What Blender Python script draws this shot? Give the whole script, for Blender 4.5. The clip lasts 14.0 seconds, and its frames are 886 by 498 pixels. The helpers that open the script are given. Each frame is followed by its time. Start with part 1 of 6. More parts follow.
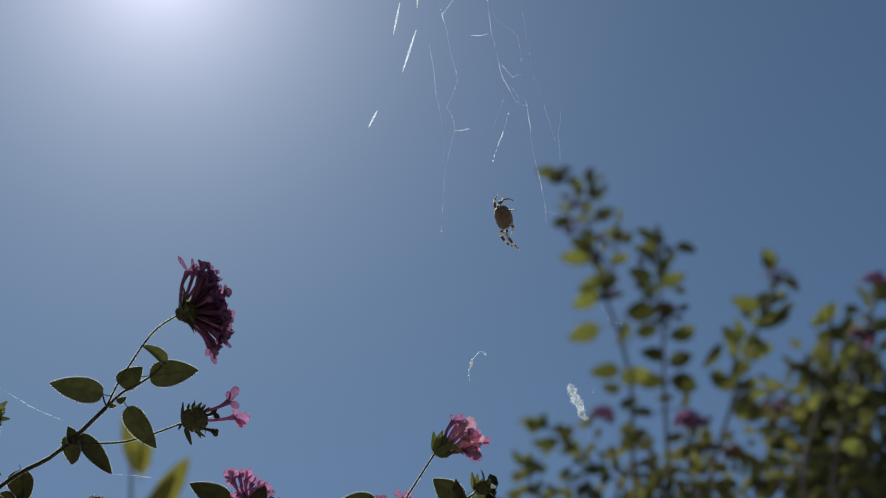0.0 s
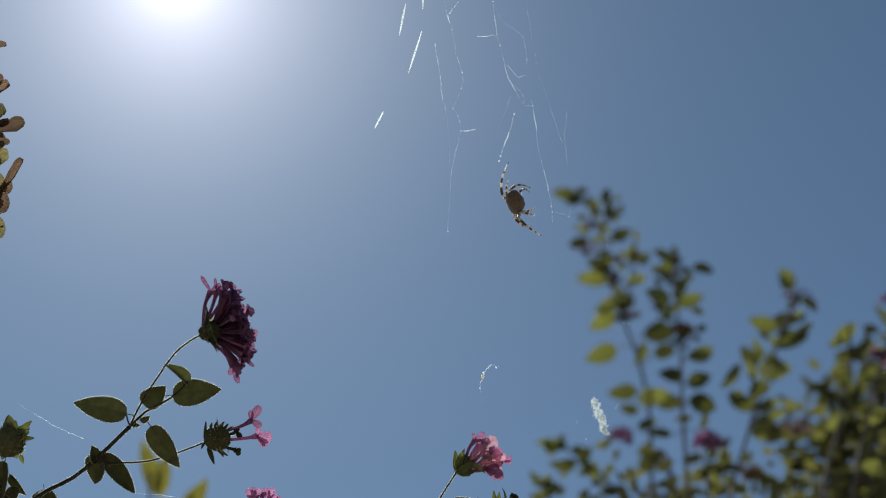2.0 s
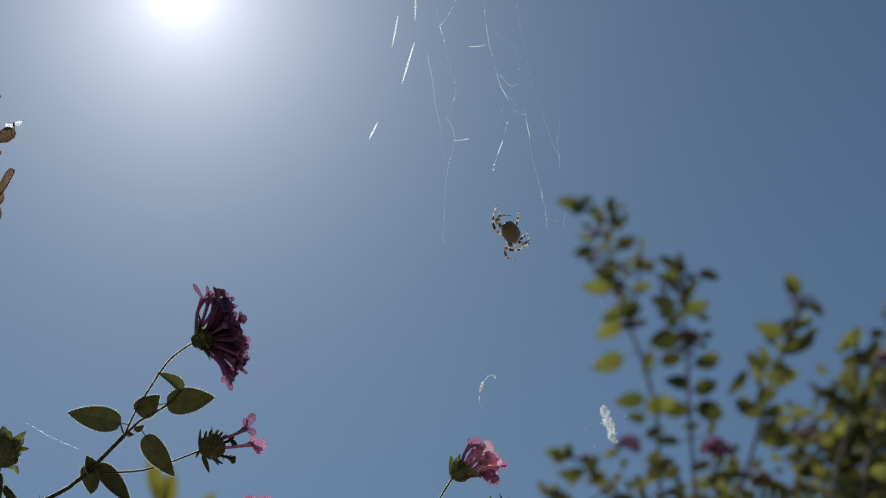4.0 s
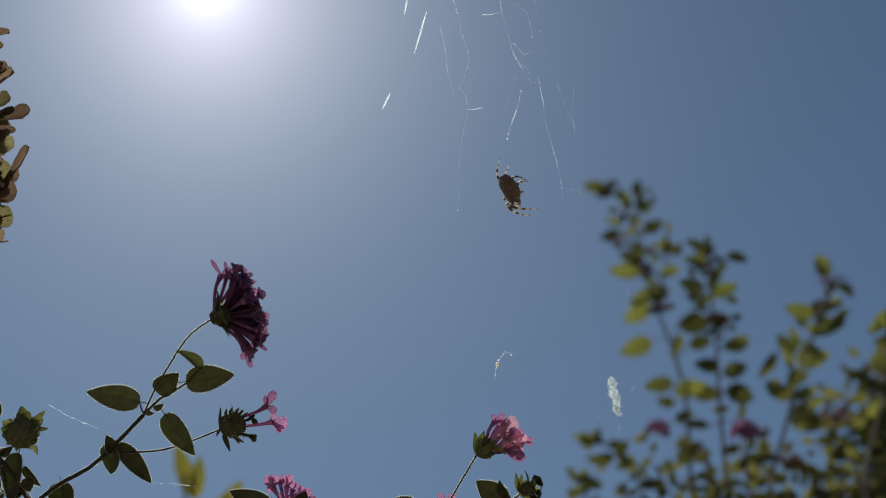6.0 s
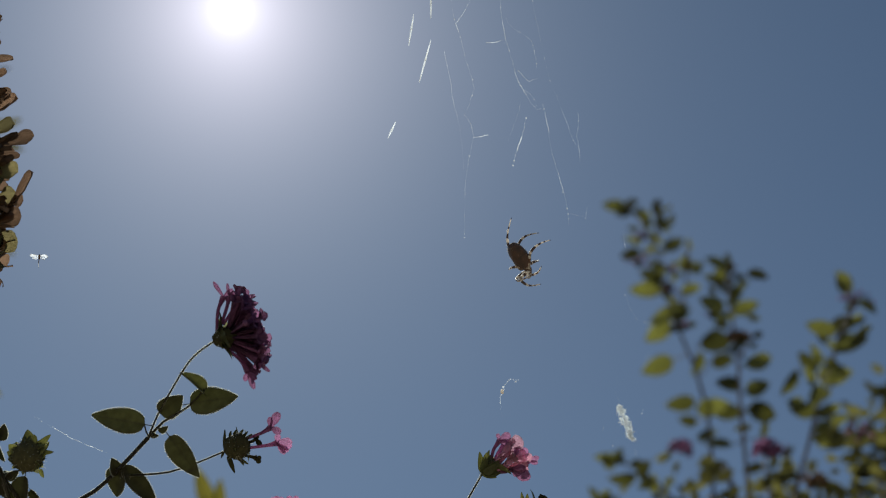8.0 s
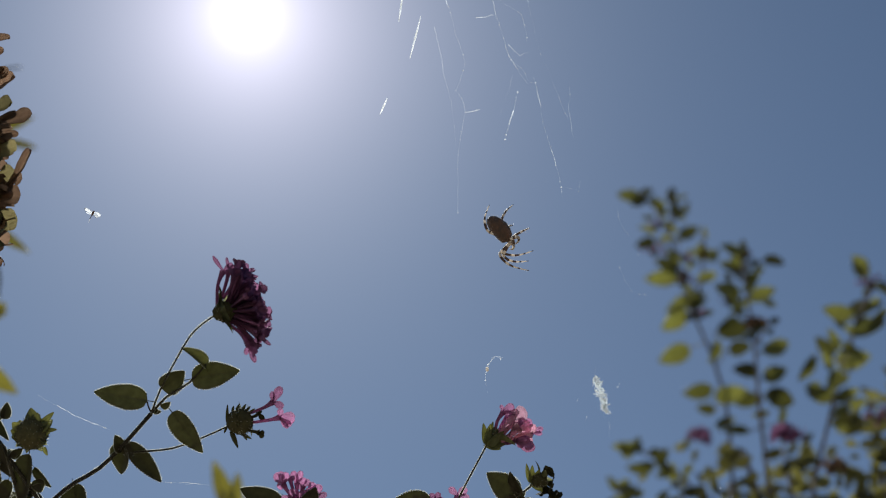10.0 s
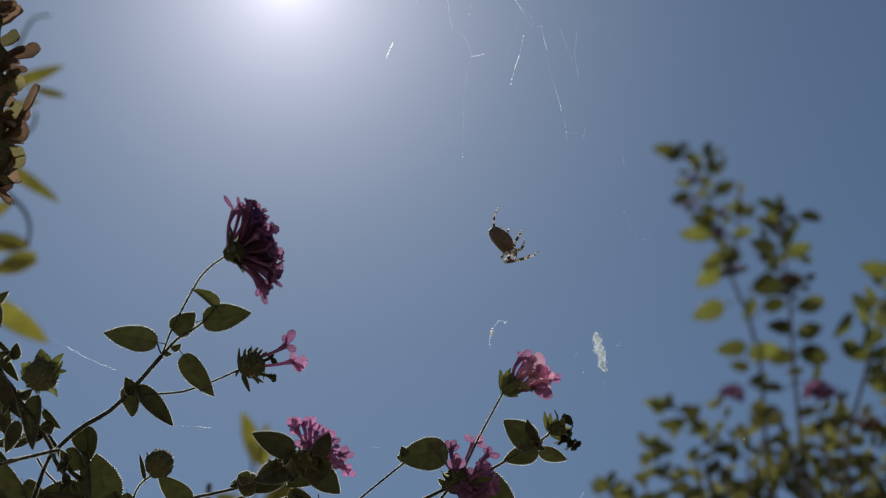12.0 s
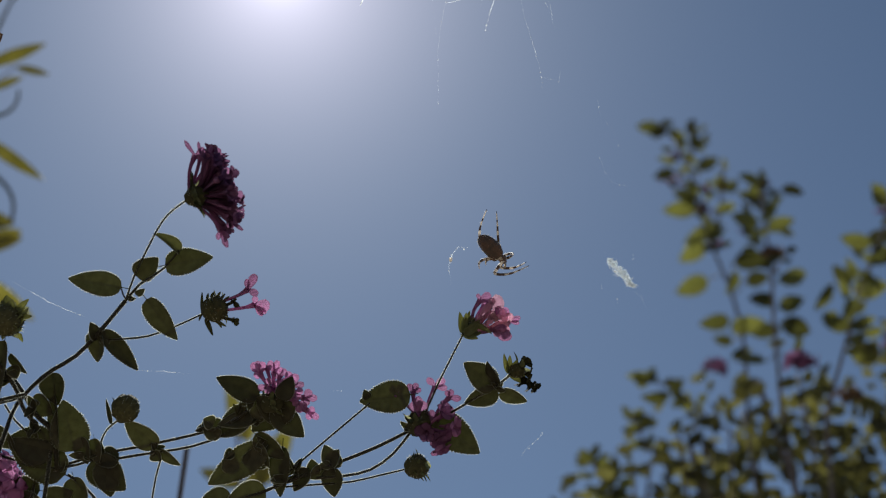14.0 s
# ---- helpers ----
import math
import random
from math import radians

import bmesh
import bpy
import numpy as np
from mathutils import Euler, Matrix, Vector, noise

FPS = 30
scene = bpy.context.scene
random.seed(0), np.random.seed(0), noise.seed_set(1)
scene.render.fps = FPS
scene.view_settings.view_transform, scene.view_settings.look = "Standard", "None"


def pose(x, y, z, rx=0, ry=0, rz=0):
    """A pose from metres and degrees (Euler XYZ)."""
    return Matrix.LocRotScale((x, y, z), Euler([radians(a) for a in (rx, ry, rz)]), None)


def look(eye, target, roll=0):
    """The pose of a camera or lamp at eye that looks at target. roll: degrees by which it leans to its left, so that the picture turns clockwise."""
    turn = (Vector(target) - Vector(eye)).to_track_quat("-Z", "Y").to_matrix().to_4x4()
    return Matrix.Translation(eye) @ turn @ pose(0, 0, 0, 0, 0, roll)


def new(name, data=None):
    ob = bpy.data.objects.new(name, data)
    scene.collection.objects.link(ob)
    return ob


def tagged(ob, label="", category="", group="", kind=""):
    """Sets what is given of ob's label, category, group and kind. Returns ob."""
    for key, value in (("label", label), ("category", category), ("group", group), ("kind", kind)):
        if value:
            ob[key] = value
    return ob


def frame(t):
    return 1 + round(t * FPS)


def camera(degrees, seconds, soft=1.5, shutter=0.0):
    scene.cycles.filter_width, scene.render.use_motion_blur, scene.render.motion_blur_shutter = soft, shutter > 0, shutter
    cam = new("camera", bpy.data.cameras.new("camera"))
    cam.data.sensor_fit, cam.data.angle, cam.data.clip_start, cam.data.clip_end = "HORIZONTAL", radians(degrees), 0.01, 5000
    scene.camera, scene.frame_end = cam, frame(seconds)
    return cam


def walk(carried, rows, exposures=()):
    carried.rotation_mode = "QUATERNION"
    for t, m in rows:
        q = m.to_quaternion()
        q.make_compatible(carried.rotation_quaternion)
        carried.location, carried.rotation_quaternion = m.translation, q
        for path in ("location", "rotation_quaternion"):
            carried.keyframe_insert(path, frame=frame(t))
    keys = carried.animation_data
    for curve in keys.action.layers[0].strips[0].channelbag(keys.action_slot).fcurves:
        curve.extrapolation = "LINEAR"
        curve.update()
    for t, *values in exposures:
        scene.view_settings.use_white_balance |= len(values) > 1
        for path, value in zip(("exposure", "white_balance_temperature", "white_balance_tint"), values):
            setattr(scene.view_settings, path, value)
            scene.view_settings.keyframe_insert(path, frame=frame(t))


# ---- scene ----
cam = camera(38.0, 14.0, 1.1)
cam.data.dof.use_dof, cam.data.dof.focus_distance, cam.data.dof.aperture_fstop = True, 0.37, 12.8

# eye, a point one metre ahead, lean
PATH = [
    (0, (-0.0084, 0.0844, 0.7476), (-0.0200, 0.8758, 1.3589), -0.6),
    (0.5, (-0.0077, 0.0826, 0.7463), (-0.0191, 0.8763, 1.3545), -0.4),
    (1, (-0.0079, 0.0829, 0.7440), (-0.0193, 0.8771, 1.3516), -0.5),
    (1.5, (-0.0126, 0.0828, 0.7450), (-0.0231, 0.8778, 1.3515), -0.5),
    (2, (-0.0100, 0.0837, 0.7458), (-0.0331, 0.8639, 1.3709), -0.3),
    (2.2, (-0.0091, 0.0831, 0.7453), (-0.0350, 0.8601, 1.3742), -0.2),
    (4.3, (-0.0051, 0.0873, 0.7443), (-0.0358, 0.8608, 1.3772), -0.8),
    (4.5, (-0.0058, 0.0896, 0.7448), (-0.0368, 0.8637, 1.3770), -0.8),
    (5, (-0.0024, 0.0909, 0.7441), (-0.0385, 0.8655, 1.3755), -0.7),
    (5.5, (-0.0049, 0.0917, 0.7439), (-0.0469, 0.8676, 1.3734), -0.7),
    (6, (-0.0040, 0.0942, 0.7446), (-0.0558, 0.8709, 1.3723), -0.5),
    (6.5, (-0.0024, 0.0947, 0.7459), (-0.0649, 0.8690, 1.3755), -0.1),
    (7, (-0.0025, 0.0970, 0.7454), (-0.0721, 0.8674, 1.3792), -0.2),
    (7.5, (-0.0009, 0.0943, 0.7445), (-0.0753, 0.8590, 1.3845), -0.3),
    (7.7, (0.0012, 0.0945, 0.7444), (-0.0694, 0.8594, 1.3847), -0.2),
    (9.8, (0.0059, 0.1008, 0.7389), (-0.0771, 0.8606, 1.3838), -0.8),
    (10, (0.0075, 0.1020, 0.7387), (-0.0791, 0.8645, 1.3798), -0.5),
    (10.5, (0.0085, 0.1067, 0.7400), (-0.0971, 0.8700, 1.3773), 0.1),
    (11, (0.0107, 0.1096, 0.7394), (-0.1086, 0.8768, 1.3695), 1.0),
    (11.5, (0.0124, 0.1115, 0.7390), (-0.1015, 0.8846, 1.3629), 0.5),
    (12, (0.0119, 0.1128, 0.7414), (-0.1062, 0.8920, 1.3569), 1.3),
    (12.5, (0.0117, 0.1154, 0.7355), (-0.1148, 0.8934, 1.3509), 1.3),
    (13, (0.0142, 0.1162, 0.7341), (-0.1136, 0.8921, 1.3519), 1.3),
    (13.5, (0.0161, 0.1160, 0.7304), (-0.1072, 0.8914, 1.3497), 1.3),
    (14, (0.0212, 0.1179, 0.7283), (-0.0934, 0.9022, 1.3381), 0.7),
]
walk(cam, [(t, look(eye, target, roll)) for t, eye, target, roll in PATH],
     [(0, -0.1, 5950, 1), (0.5, -0.04, 5950, 0), (1.2, -0.08, 5950, 1), (1.5, 0.13, 6100, 0), (4.3, -0.02, 6200, -2), (5, 0.02, 6250, -3), (6.5, -0.2, 6330, 2), (7.5, -0.25, 6380, 2),
      (9.9, 0.04, 6280, 6), (11, 0.0, 6280, 5), (12.5, -0.17, 6230, 4), (13, -0.07, 6230, 4), (14, -0.1, 6220, 6)])

# ---- daylight ----
SUN_UP, SUN_SIDE = radians(49.5), radians(-19.5)
SUN_DIR = Vector((math.sin(SUN_SIDE) * math.cos(SUN_UP), math.cos(SUN_SIDE) * math.cos(SUN_UP), math.sin(SUN_UP)))


def daylight():
    world = bpy.data.worlds.new("sky")
    scene.world = world
    world.use_nodes = True
    nt = world.node_tree
    back = nt.nodes["Background"]
    sky = nt.nodes.new("ShaderNodeTexSky")
    sky.sky_type, sky.sun_disc = "NISHITA", False
    sky.sun_elevation, sky.sun_rotation = SUN_UP, SUN_SIDE
    sky.air_density, sky.dust_density, sky.ozone_density, sky.altitude = 1.0, 0.6, 1.3, 1200
    # the glow round the sun, thin haze and lens glare, added to the sky colour
    co = nt.nodes.new("ShaderNodeTexCoord")
    dot = nt.nodes.new("ShaderNodeVectorMath")
    dot.operation = "DOT_PRODUCT"
    dot.inputs[1].default_value = SUN_DIR
    nt.links.new(co.outputs["Generated"], dot.inputs[0])
    whole = sky.outputs[0]
    for wide, strong, colour in ((0.6, 12.0, (1.0, 0.95, 0.97)), (3.6, 18.5, (1.0, 0.83, 0.93)), (11.0, 2.0, (0.24, 0.66, 1.0))):
        last = dot.outputs["Value"]
        for op, value in (("ARCCOSINE", 0.0), ("DIVIDE", -radians(wide)), ("EXPONENT", 0.0), ("MULTIPLY", strong)):
            n = nt.nodes.new("ShaderNodeMath")
            n.operation = op
            nt.links.new(last, n.inputs[0])
            n.inputs[1].default_value = value
            last = n.outputs[0]
        ring = nt.nodes.new("ShaderNodeMix")
        ring.data_type, ring.blend_type = "RGBA", "MULTIPLY"
        ring.inputs["Factor"].default_value = 1.0
        ring.inputs["A"].default_value = (*colour, 1)
        nt.links.new(last, ring.inputs["B"])
        both = nt.nodes.new("ShaderNodeMix")
        both.data_type, both.blend_type = "RGBA", "ADD"
        both.inputs["Factor"].default_value = 1.0
        nt.links.new(whole, both.inputs["A"])
        nt.links.new(ring.outputs["Result"], both.inputs["B"])
        whole = both.outputs["Result"]
    nt.links.new(whole, back.inputs[0])
    back.inputs[1].default_value = 0.058
    lamp = bpy.data.lights.new("sun", "SUN")
    lamp.energy, lamp.angle, lamp.color = 4.0, radians(0.5), (1.0, 0.95, 0.87)
    ob = new("sun", lamp)
    ob.matrix_world = look(SUN_DIR * 20, (0, 0, 0))


daylight()


# ---- materials ----
def surface(name, base, dark, rough=0.6, through_col=None, through_mix=0.0, scale=60.0, bump=0.15, sheen=0.0, spread=0.25, gloss=0.5, island=False):
    """A surface of two mottled colours; through_col is the light that it lets pass from behind."""
    m = bpy.data.materials.new(name)
    m.use_nodes = True
    nt = m.node_tree
    p = nt.nodes["Principled BSDF"]
    out = nt.nodes["Material Output"]
    co = nt.nodes.new("ShaderNodeTexCoord")
    info = nt.nodes.new("ShaderNodeObjectInfo")
    big = nt.nodes.new("ShaderNodeTexNoise")
    big.inputs["Scale"].default_value, big.inputs["Detail"].default_value = scale, 5
    fine = nt.nodes.new("ShaderNodeTexNoise")
    fine.inputs["Scale"].default_value, fine.inputs["Detail"].default_value = scale * 9, 3
    for n in (big, fine):
        nt.links.new(co.outputs["Object"], n.inputs["Vector"])
    add = nt.nodes.new("ShaderNodeMath")
    add.operation = "MULTIPLY_ADD"
    nt.links.new(fine.outputs[0], add.inputs[0])
    add.inputs[1].default_value = 0.45
    nt.links.new(big.outputs[0], add.inputs[2])
    ramp = nt.nodes.new("ShaderNodeValToRGB")
    ramp.color_ramp.elements[0].position, ramp.color_ramp.elements[1].position = 0.5, 0.95
    ramp.color_ramp.elements[0].color, ramp.color_ramp.elements[1].color = (*dark, 1), (*base, 1)
    nt.links.new(add.outputs[0], ramp.inputs[0])
    hsv = nt.nodes.new("ShaderNodeHueSaturation")
    nt.links.new(ramp.outputs[0], hsv.inputs["Color"])
    rng = nt.nodes.new("ShaderNodeMapRange")
    rng.inputs["To Min"].default_value, rng.inputs["To Max"].default_value = 1 - spread, 1 + spread
    if island:
        piece = nt.nodes.new("ShaderNodeNewGeometry")
        nt.links.new(piece.outputs["Random Per Island"], rng.inputs["Value"])
    else:
        nt.links.new(info.outputs["Random"], rng.inputs["Value"])
    nt.links.new(rng.outputs[0], hsv.inputs["Value"])
    nt.links.new(hsv.outputs[0], p.inputs["Base Color"])
    p.inputs["Roughness"].default_value = rough
    p.inputs["Specular IOR Level"].default_value = gloss
    p.inputs["Sheen Weight"].default_value = sheen
    bmp = nt.nodes.new("ShaderNodeBump")
    bmp.inputs["Strength"].default_value, bmp.inputs["Distance"].default_value = bump, 0.0005
    nt.links.new(add.outputs[0], bmp.inputs["Height"])
    nt.links.new(bmp.outputs[0], p.inputs["Normal"])
    if through_col:
        tr = nt.nodes.new("ShaderNodeBsdfTranslucent")
        tint = nt.nodes.new("ShaderNodeMix")
        tint.data_type, tint.blend_type = "RGBA", "MULTIPLY"
        tint.inputs["Factor"].default_value = 1.0
        tint.inputs["A"].default_value = (*through_col, 1)
        mm = nt.nodes.new("ShaderNodeMapRange")
        mm.inputs["To Min"].default_value, mm.inputs["To Max"].default_value = 0.65, 1.3
        nt.links.new(add.outputs[0], mm.inputs["Value"])
        val = nt.nodes.new("ShaderNodeMath")
        val.operation = "MULTIPLY"
        nt.links.new(mm.outputs[0], val.inputs[0])
        nt.links.new(rng.outputs[0], val.inputs[1])
        nt.links.new(val.outputs[0], tint.inputs["B"])
        nt.links.new(tint.outputs["Result"], tr.inputs["Color"])
        mix = nt.nodes.new("ShaderNodeMixShader")
        mix.inputs[0].default_value = through_mix
        nt.links.new(p.outputs[0], mix.inputs[1])
        nt.links.new(tr.outputs[0], mix.inputs[2])
        nt.links.new(mix.outputs[0], out.inputs["Surface"])
    return m


# browner and darker than green leaf: the clump's shade is in the colour
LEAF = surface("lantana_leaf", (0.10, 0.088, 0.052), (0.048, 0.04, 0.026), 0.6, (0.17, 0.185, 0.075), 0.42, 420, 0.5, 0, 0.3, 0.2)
BRACT = surface("green_bract", (0.15, 0.16, 0.07), (0.08, 0.085, 0.035), 0.6, (0.42, 0.42, 0.20), 0.5, 700, 0.4)
# stem darkened to its backlit outline, the shade put into the colour
STEM = surface("shaded_stem", (0.045, 0.039, 0.026), (0.025, 0.02, 0.014), 0.7, None, 0, 900, 0.4, 0, 0.25, 0.12)
PALE = surface("pale_petal", (0.74, 0.49, 0.60), (0.60, 0.35, 0.47), 0.7, (0.86, 0.55, 0.69), 0.62, 500, 0.2, gloss=0.12)
PETAL = surface("pink_petal", (0.55, 0.31, 0.47), (0.40, 0.19, 0.33), 0.7, (0.62, 0.31, 0.53), 0.58, 500, 0.2, gloss=0.12)
MAUVE = surface("mauve_petal", (0.42, 0.23, 0.36), (0.3, 0.15, 0.25), 0.7, (0.58, 0.30, 0.50), 0.55, 500, 0.2, gloss=0.12)
# purple petals, and the painted shade on florets of the pink cluster
PETAL_DARK = surface("purple_and_shaded_petal", (0.32, 0.15, 0.28), (0.2, 0.09, 0.17), 0.6, (0.50, 0.25, 0.43), 0.36, 500, 0.2, gloss=0.12)
PETAL_OLD = surface("faded_petal", (0.24, 0.17, 0.12), (0.13, 0.09, 0.065), 0.7, (0.36, 0.23, 0.15), 0.45, 240, 0.3, 0, 0.35, 0.15)
WITHERED = surface("withered_bract", (0.23, 0.20, 0.10), (0.13, 0.11, 0.055), 0.7, (0.42, 0.36, 0.17), 0.45, 240, 0.3, 0, 0.35, 0.15)
ROSE = surface("rose_petal", (0.56, 0.36, 0.38), (0.42, 0.25, 0.27), 0.7, (0.68, 0.40, 0.52), 0.58, 500, 0.2, gloss=0.12)
HAIR = surface("plant_hair", (0.10, 0.10, 0.06), (0.07, 0.07, 0.04), 0.5, (1.0, 1.0, 0.86), 0.62, 2000, 0.1, 0, 0.1)
CORE = surface("dry_flower_core", (0.085, 0.078, 0.034), (0.04, 0.036, 0.018), 0.8, None, 0, 900, 0.7, 0, 0.25, 0.15)
SHRUB_LEAF = surface("shrub_leaf", (0.10, 0.11, 0.045), (0.06, 0.065, 0.03), 0.5, (0.37, 0.37, 0.165), 0.57, 90, 0.3, 0, 0.5)
FOLIAGE = surface("shrub_foliage", (0.10, 0.11, 0.045), (0.06, 0.065, 0.03), 0.5, (0.36, 0.345, 0.17), 0.57, 90, 0.3, 0, 0.5, island=True)
SHRUB_STEM = surface("shrub_twig", (0.19, 0.155, 0.145), (0.11, 0.085, 0.08), 0.75, None, 0, 120, 0.5)
YELLOW_LEAF = surface("yellow_leaf", (0.28, 0.26, 0.07), (0.18, 0.18, 0.05), 0.5, (0.48, 0.45, 0.16), 0.52, 60, 0.2)
DARK_LEAF = surface("curled_leaf", (0.07, 0.085, 0.04), (0.04, 0.05, 0.025), 0.5, None, 0, 90, 0.3)
SILK = surface("spider_silk", (0.9, 0.9, 0.92), (0.75, 0.75, 0.78), 0.25, (0.97, 0.99, 1.0), 0.96, 2000, 0.2, 0, 0.1)
SPIDER_BROWN = surface("spider_brown", (0.14, 0.064, 0.036), (0.045, 0.028, 0.02), 0.6, None, 0, 500, 0.6, 0.2)
INSECT_WING = surface("insect_wing", (0.85, 0.87, 0.9), (0.7, 0.72, 0.76), 0.3, (0.95, 0.97, 1.0), 0.8, 3000, 0.1, 0, 0.1)
# whitened: the gleam of backlit leg hairs is put into this colour
SPIDER_PALE = surface("spider_pale", (0.80, 0.76, 0.70), (0.55, 0.46, 0.38), 0.5, (0.92, 0.86, 0.78), 0.55, 900, 0.3)
# unseen ground, its colour raised to throw fill light on undersides
GROUND_BOUNCE = surface("bounce_ground", (0.33, 0.28, 0.21), (0.22, 0.18, 0.13), 0.9, None, 0, 6, 1.0)

# ---- building blocks ----
PLACE = {}


def thing(name, at, label, category, group=""):
    ob = new(name)
    ob.empty_display_size = 0.02
    ob.matrix_basis = PLACE[ob] = Matrix.Translation(at)
    return tagged(ob, label, category, group)


def linked(name, me, parent, world, label=""):
    """One mesh object under a thing or under a part, at a pose in the world."""
    ob = new(name, me)
    PLACE[ob] = world
    ob.parent = parent
    ob.matrix_basis = PLACE[parent].inverted() @ world
    if label:
        ob["label"] = label
    return ob


def mesh_of(name, bm, *mats, smooth=True):
    me = bpy.data.meshes.new(name)
    bm.to_mesh(me)
    bm.free()
    for m in mats:
        me.materials.append(m)
    if smooth:
        for f in me.polygons:
            f.use_smooth = True
    return me


def smooth_line(points, step):
    """Points at even steps along a rounded line through the given ones."""
    p = [Vector(q) for q in points]
    way = [(p[min(i + 1, len(p) - 1)] - p[max(i - 1, 0)]).normalized() for i in range(len(p))]
    out = []
    for i in range(len(p) - 1):
        far = (p[i + 1] - p[i]).length
        n = max(2, int(far / step))
        for k in range(n):
            t = k / n
            out.append((2 * t ** 3 - 3 * t * t + 1) * p[i] + (3 * t * t - 2 * t ** 3) * p[i + 1]
                       + far * ((t ** 3 - 2 * t * t + t) * way[i] + (t ** 3 - t * t) * way[i + 1]))
    out.append(p[-1])
    return out


def tube(bm, line, r0, r1, sides=6, lumps=0.0, mat=0):
    rings = []
    up = Vector((0.31, 0.17, 0.93))
    for i, q in enumerate(line):
        way = (line[min(i + 1, len(line) - 1)] - line[max(i - 1, 0)]).normalized()
        a = way.cross(up)
        a = (a if a.length > 1e-4 else way.cross(Vector((1, 0, 0)))).normalized()
        b = way.cross(a)
        f = i / max(1, len(line) - 1)
        r = (r0 + (r1 - r0) * f) * (1 + lumps * random.uniform(-1, 1))
        rings.append([bm.verts.new(q + r * (math.cos(k * math.tau / sides) * a + math.sin(k * math.tau / sides) * b)) for k in range(sides)])
    for u, v in zip(rings, rings[1:]):
        for k in range(sides):
            f = bm.faces.new((u[k], u[(k + 1) % sides], v[(k + 1) % sides], v[k]))
            f.material_index = mat
    for ring, flip in ((rings[0], True), (rings[-1], False)):
        f = bm.faces.new(ring[::-1] if flip else ring)
        f.material_index = mat
    return rings


def stem(parent, points, r0, r1=None, material=None, name="stem", step=0.004, sides=7, hairs=True):
    """A rounded stalk with short stiff hairs."""
    r1 = r0 if r1 is None else r1
    o = Vector(points[0])
    line = [q - o for q in smooth_line(points, step)]
    bm = bmesh.new()
    tube(bm, line, r0, r1, sides, 0.06)
    if hairs:
        for _ in range(int(len(line) * 270)):
            i = random.randrange(len(line) - 1)
            q = line[i].lerp(line[i + 1], random.random())
            if q.z + o.z < 0.86:
                continue
            way = (line[i + 1] - line[i]).normalized()
            out = way.cross(Vector((random.gauss(0, 1), random.gauss(0, 1), random.gauss(0, 1)))).normalized()
            side = way * 0.00004
            r = r0 + (r1 - r0) * i / len(line)
            a, b = q + out * r * 0.8, q + out * (r + random.uniform(0.0001, 0.00028)) + way * random.uniform(-1, 1) * 0.0001
            bm.faces.new([bm.verts.new(a - side), bm.verts.new(a + side), bm.verts.new(b)]).material_index = 1
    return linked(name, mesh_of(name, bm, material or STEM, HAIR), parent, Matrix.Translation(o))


def leaf_mesh(name, teeth, wide, fold, curl, droop, material, thick=0.00018, blunt=0.85, length=0.015, rows=None):
    """A toothed leaf along +x, its face to +z, with a raised midrib below; built at its real size."""
    bm = bmesh.new()
    n = rows or teeth * 2
    grid = []
    for i in range(n + 1):
        f = i / n
        w = wide * (math.sin(math.pi * f ** blunt) ** (0.6 + 0.2 * f) if 0 < f < 1 else 0.0)
        tooth = (1.0 + (0.055 if i % 2 else -0.05) * random.uniform(0.5, 1.4)) if teeth else 1.0
        row = []
        for k in range(-3, 4):
            s = k / 3
            y = w * s * (tooth if abs(k) == 3 else 1)
            x = f + (0.010 if abs(k) == 3 and i % 2 and teeth else 0)
            rib = 0.016 * math.cos(math.pi * n * 0.5 * (f - abs(s) * 0.10)) * abs(s) * (1 - abs(s))
            z = fold * abs(y) + curl * s * s * w - droop * f * f + rib
            row.append(bm.verts.new(Vector((x, y, z)) * length))
        grid.append(row)
    for a, b in zip(grid, grid[1:]):
        for k in range(6):
            bm.faces.new((a[k], b[k], b[k + 1], a[k + 1]))
    bmesh.ops.remove_doubles(bm, verts=bm.verts, dist=1e-6)
    bmesh.ops.solidify(bm, geom=bm.faces[:], thickness=thick)
    tube(bm, [Vector((f, 0, -droop * f * f - 0.006)) * length for f in (-0.16, 0, 0.3, 0.6, 0.92)], 0.010 * length, 0.004 * length, 5)
    if teeth:
        for a, b in zip(grid, grid[1:]):
            for k in (0, 6):
                for _ in range(8):
                    q = a[k].co.lerp(b[k].co, random.random()) if a[k].is_valid and b[k].is_valid else None
                    if q is None:
                        continue
                    out = Vector((random.uniform(-0.2, 0.7), -1 if k == 0 else 1, random.uniform(-0.6, 0.6))).normalized()
                    side = Vector((0.000045, 0, 0.00001))
                    bm.faces.new([bm.verts.new(q - side), bm.verts.new(q + side), bm.verts.new(q + out * random.uniform(0.0001, 0.00034))]).material_index = 1
    return mesh_of(name, bm, material, HAIR)


def aim(base, tip, face, roll=0.0):
    """A pose at base whose x axis runs to tip and whose z axis turns to face."""
    x = (Vector(tip) - Vector(base)).normalized()
    y = Vector(face).cross(x).normalized()
    z = x.cross(y)
    m = Matrix((x, y, z)).transposed().to_4x4()
    m.translation = base
    return m @ Matrix.Rotation(radians(roll), 4, "X")


TOWARD = Vector((0.11, -0.80, -0.59))     # the way from the plants down to the eye
ACROSS = Vector((0.99, 0.13, 0.01))
ALONG = Vector((0.07, -0.59, 0.80))


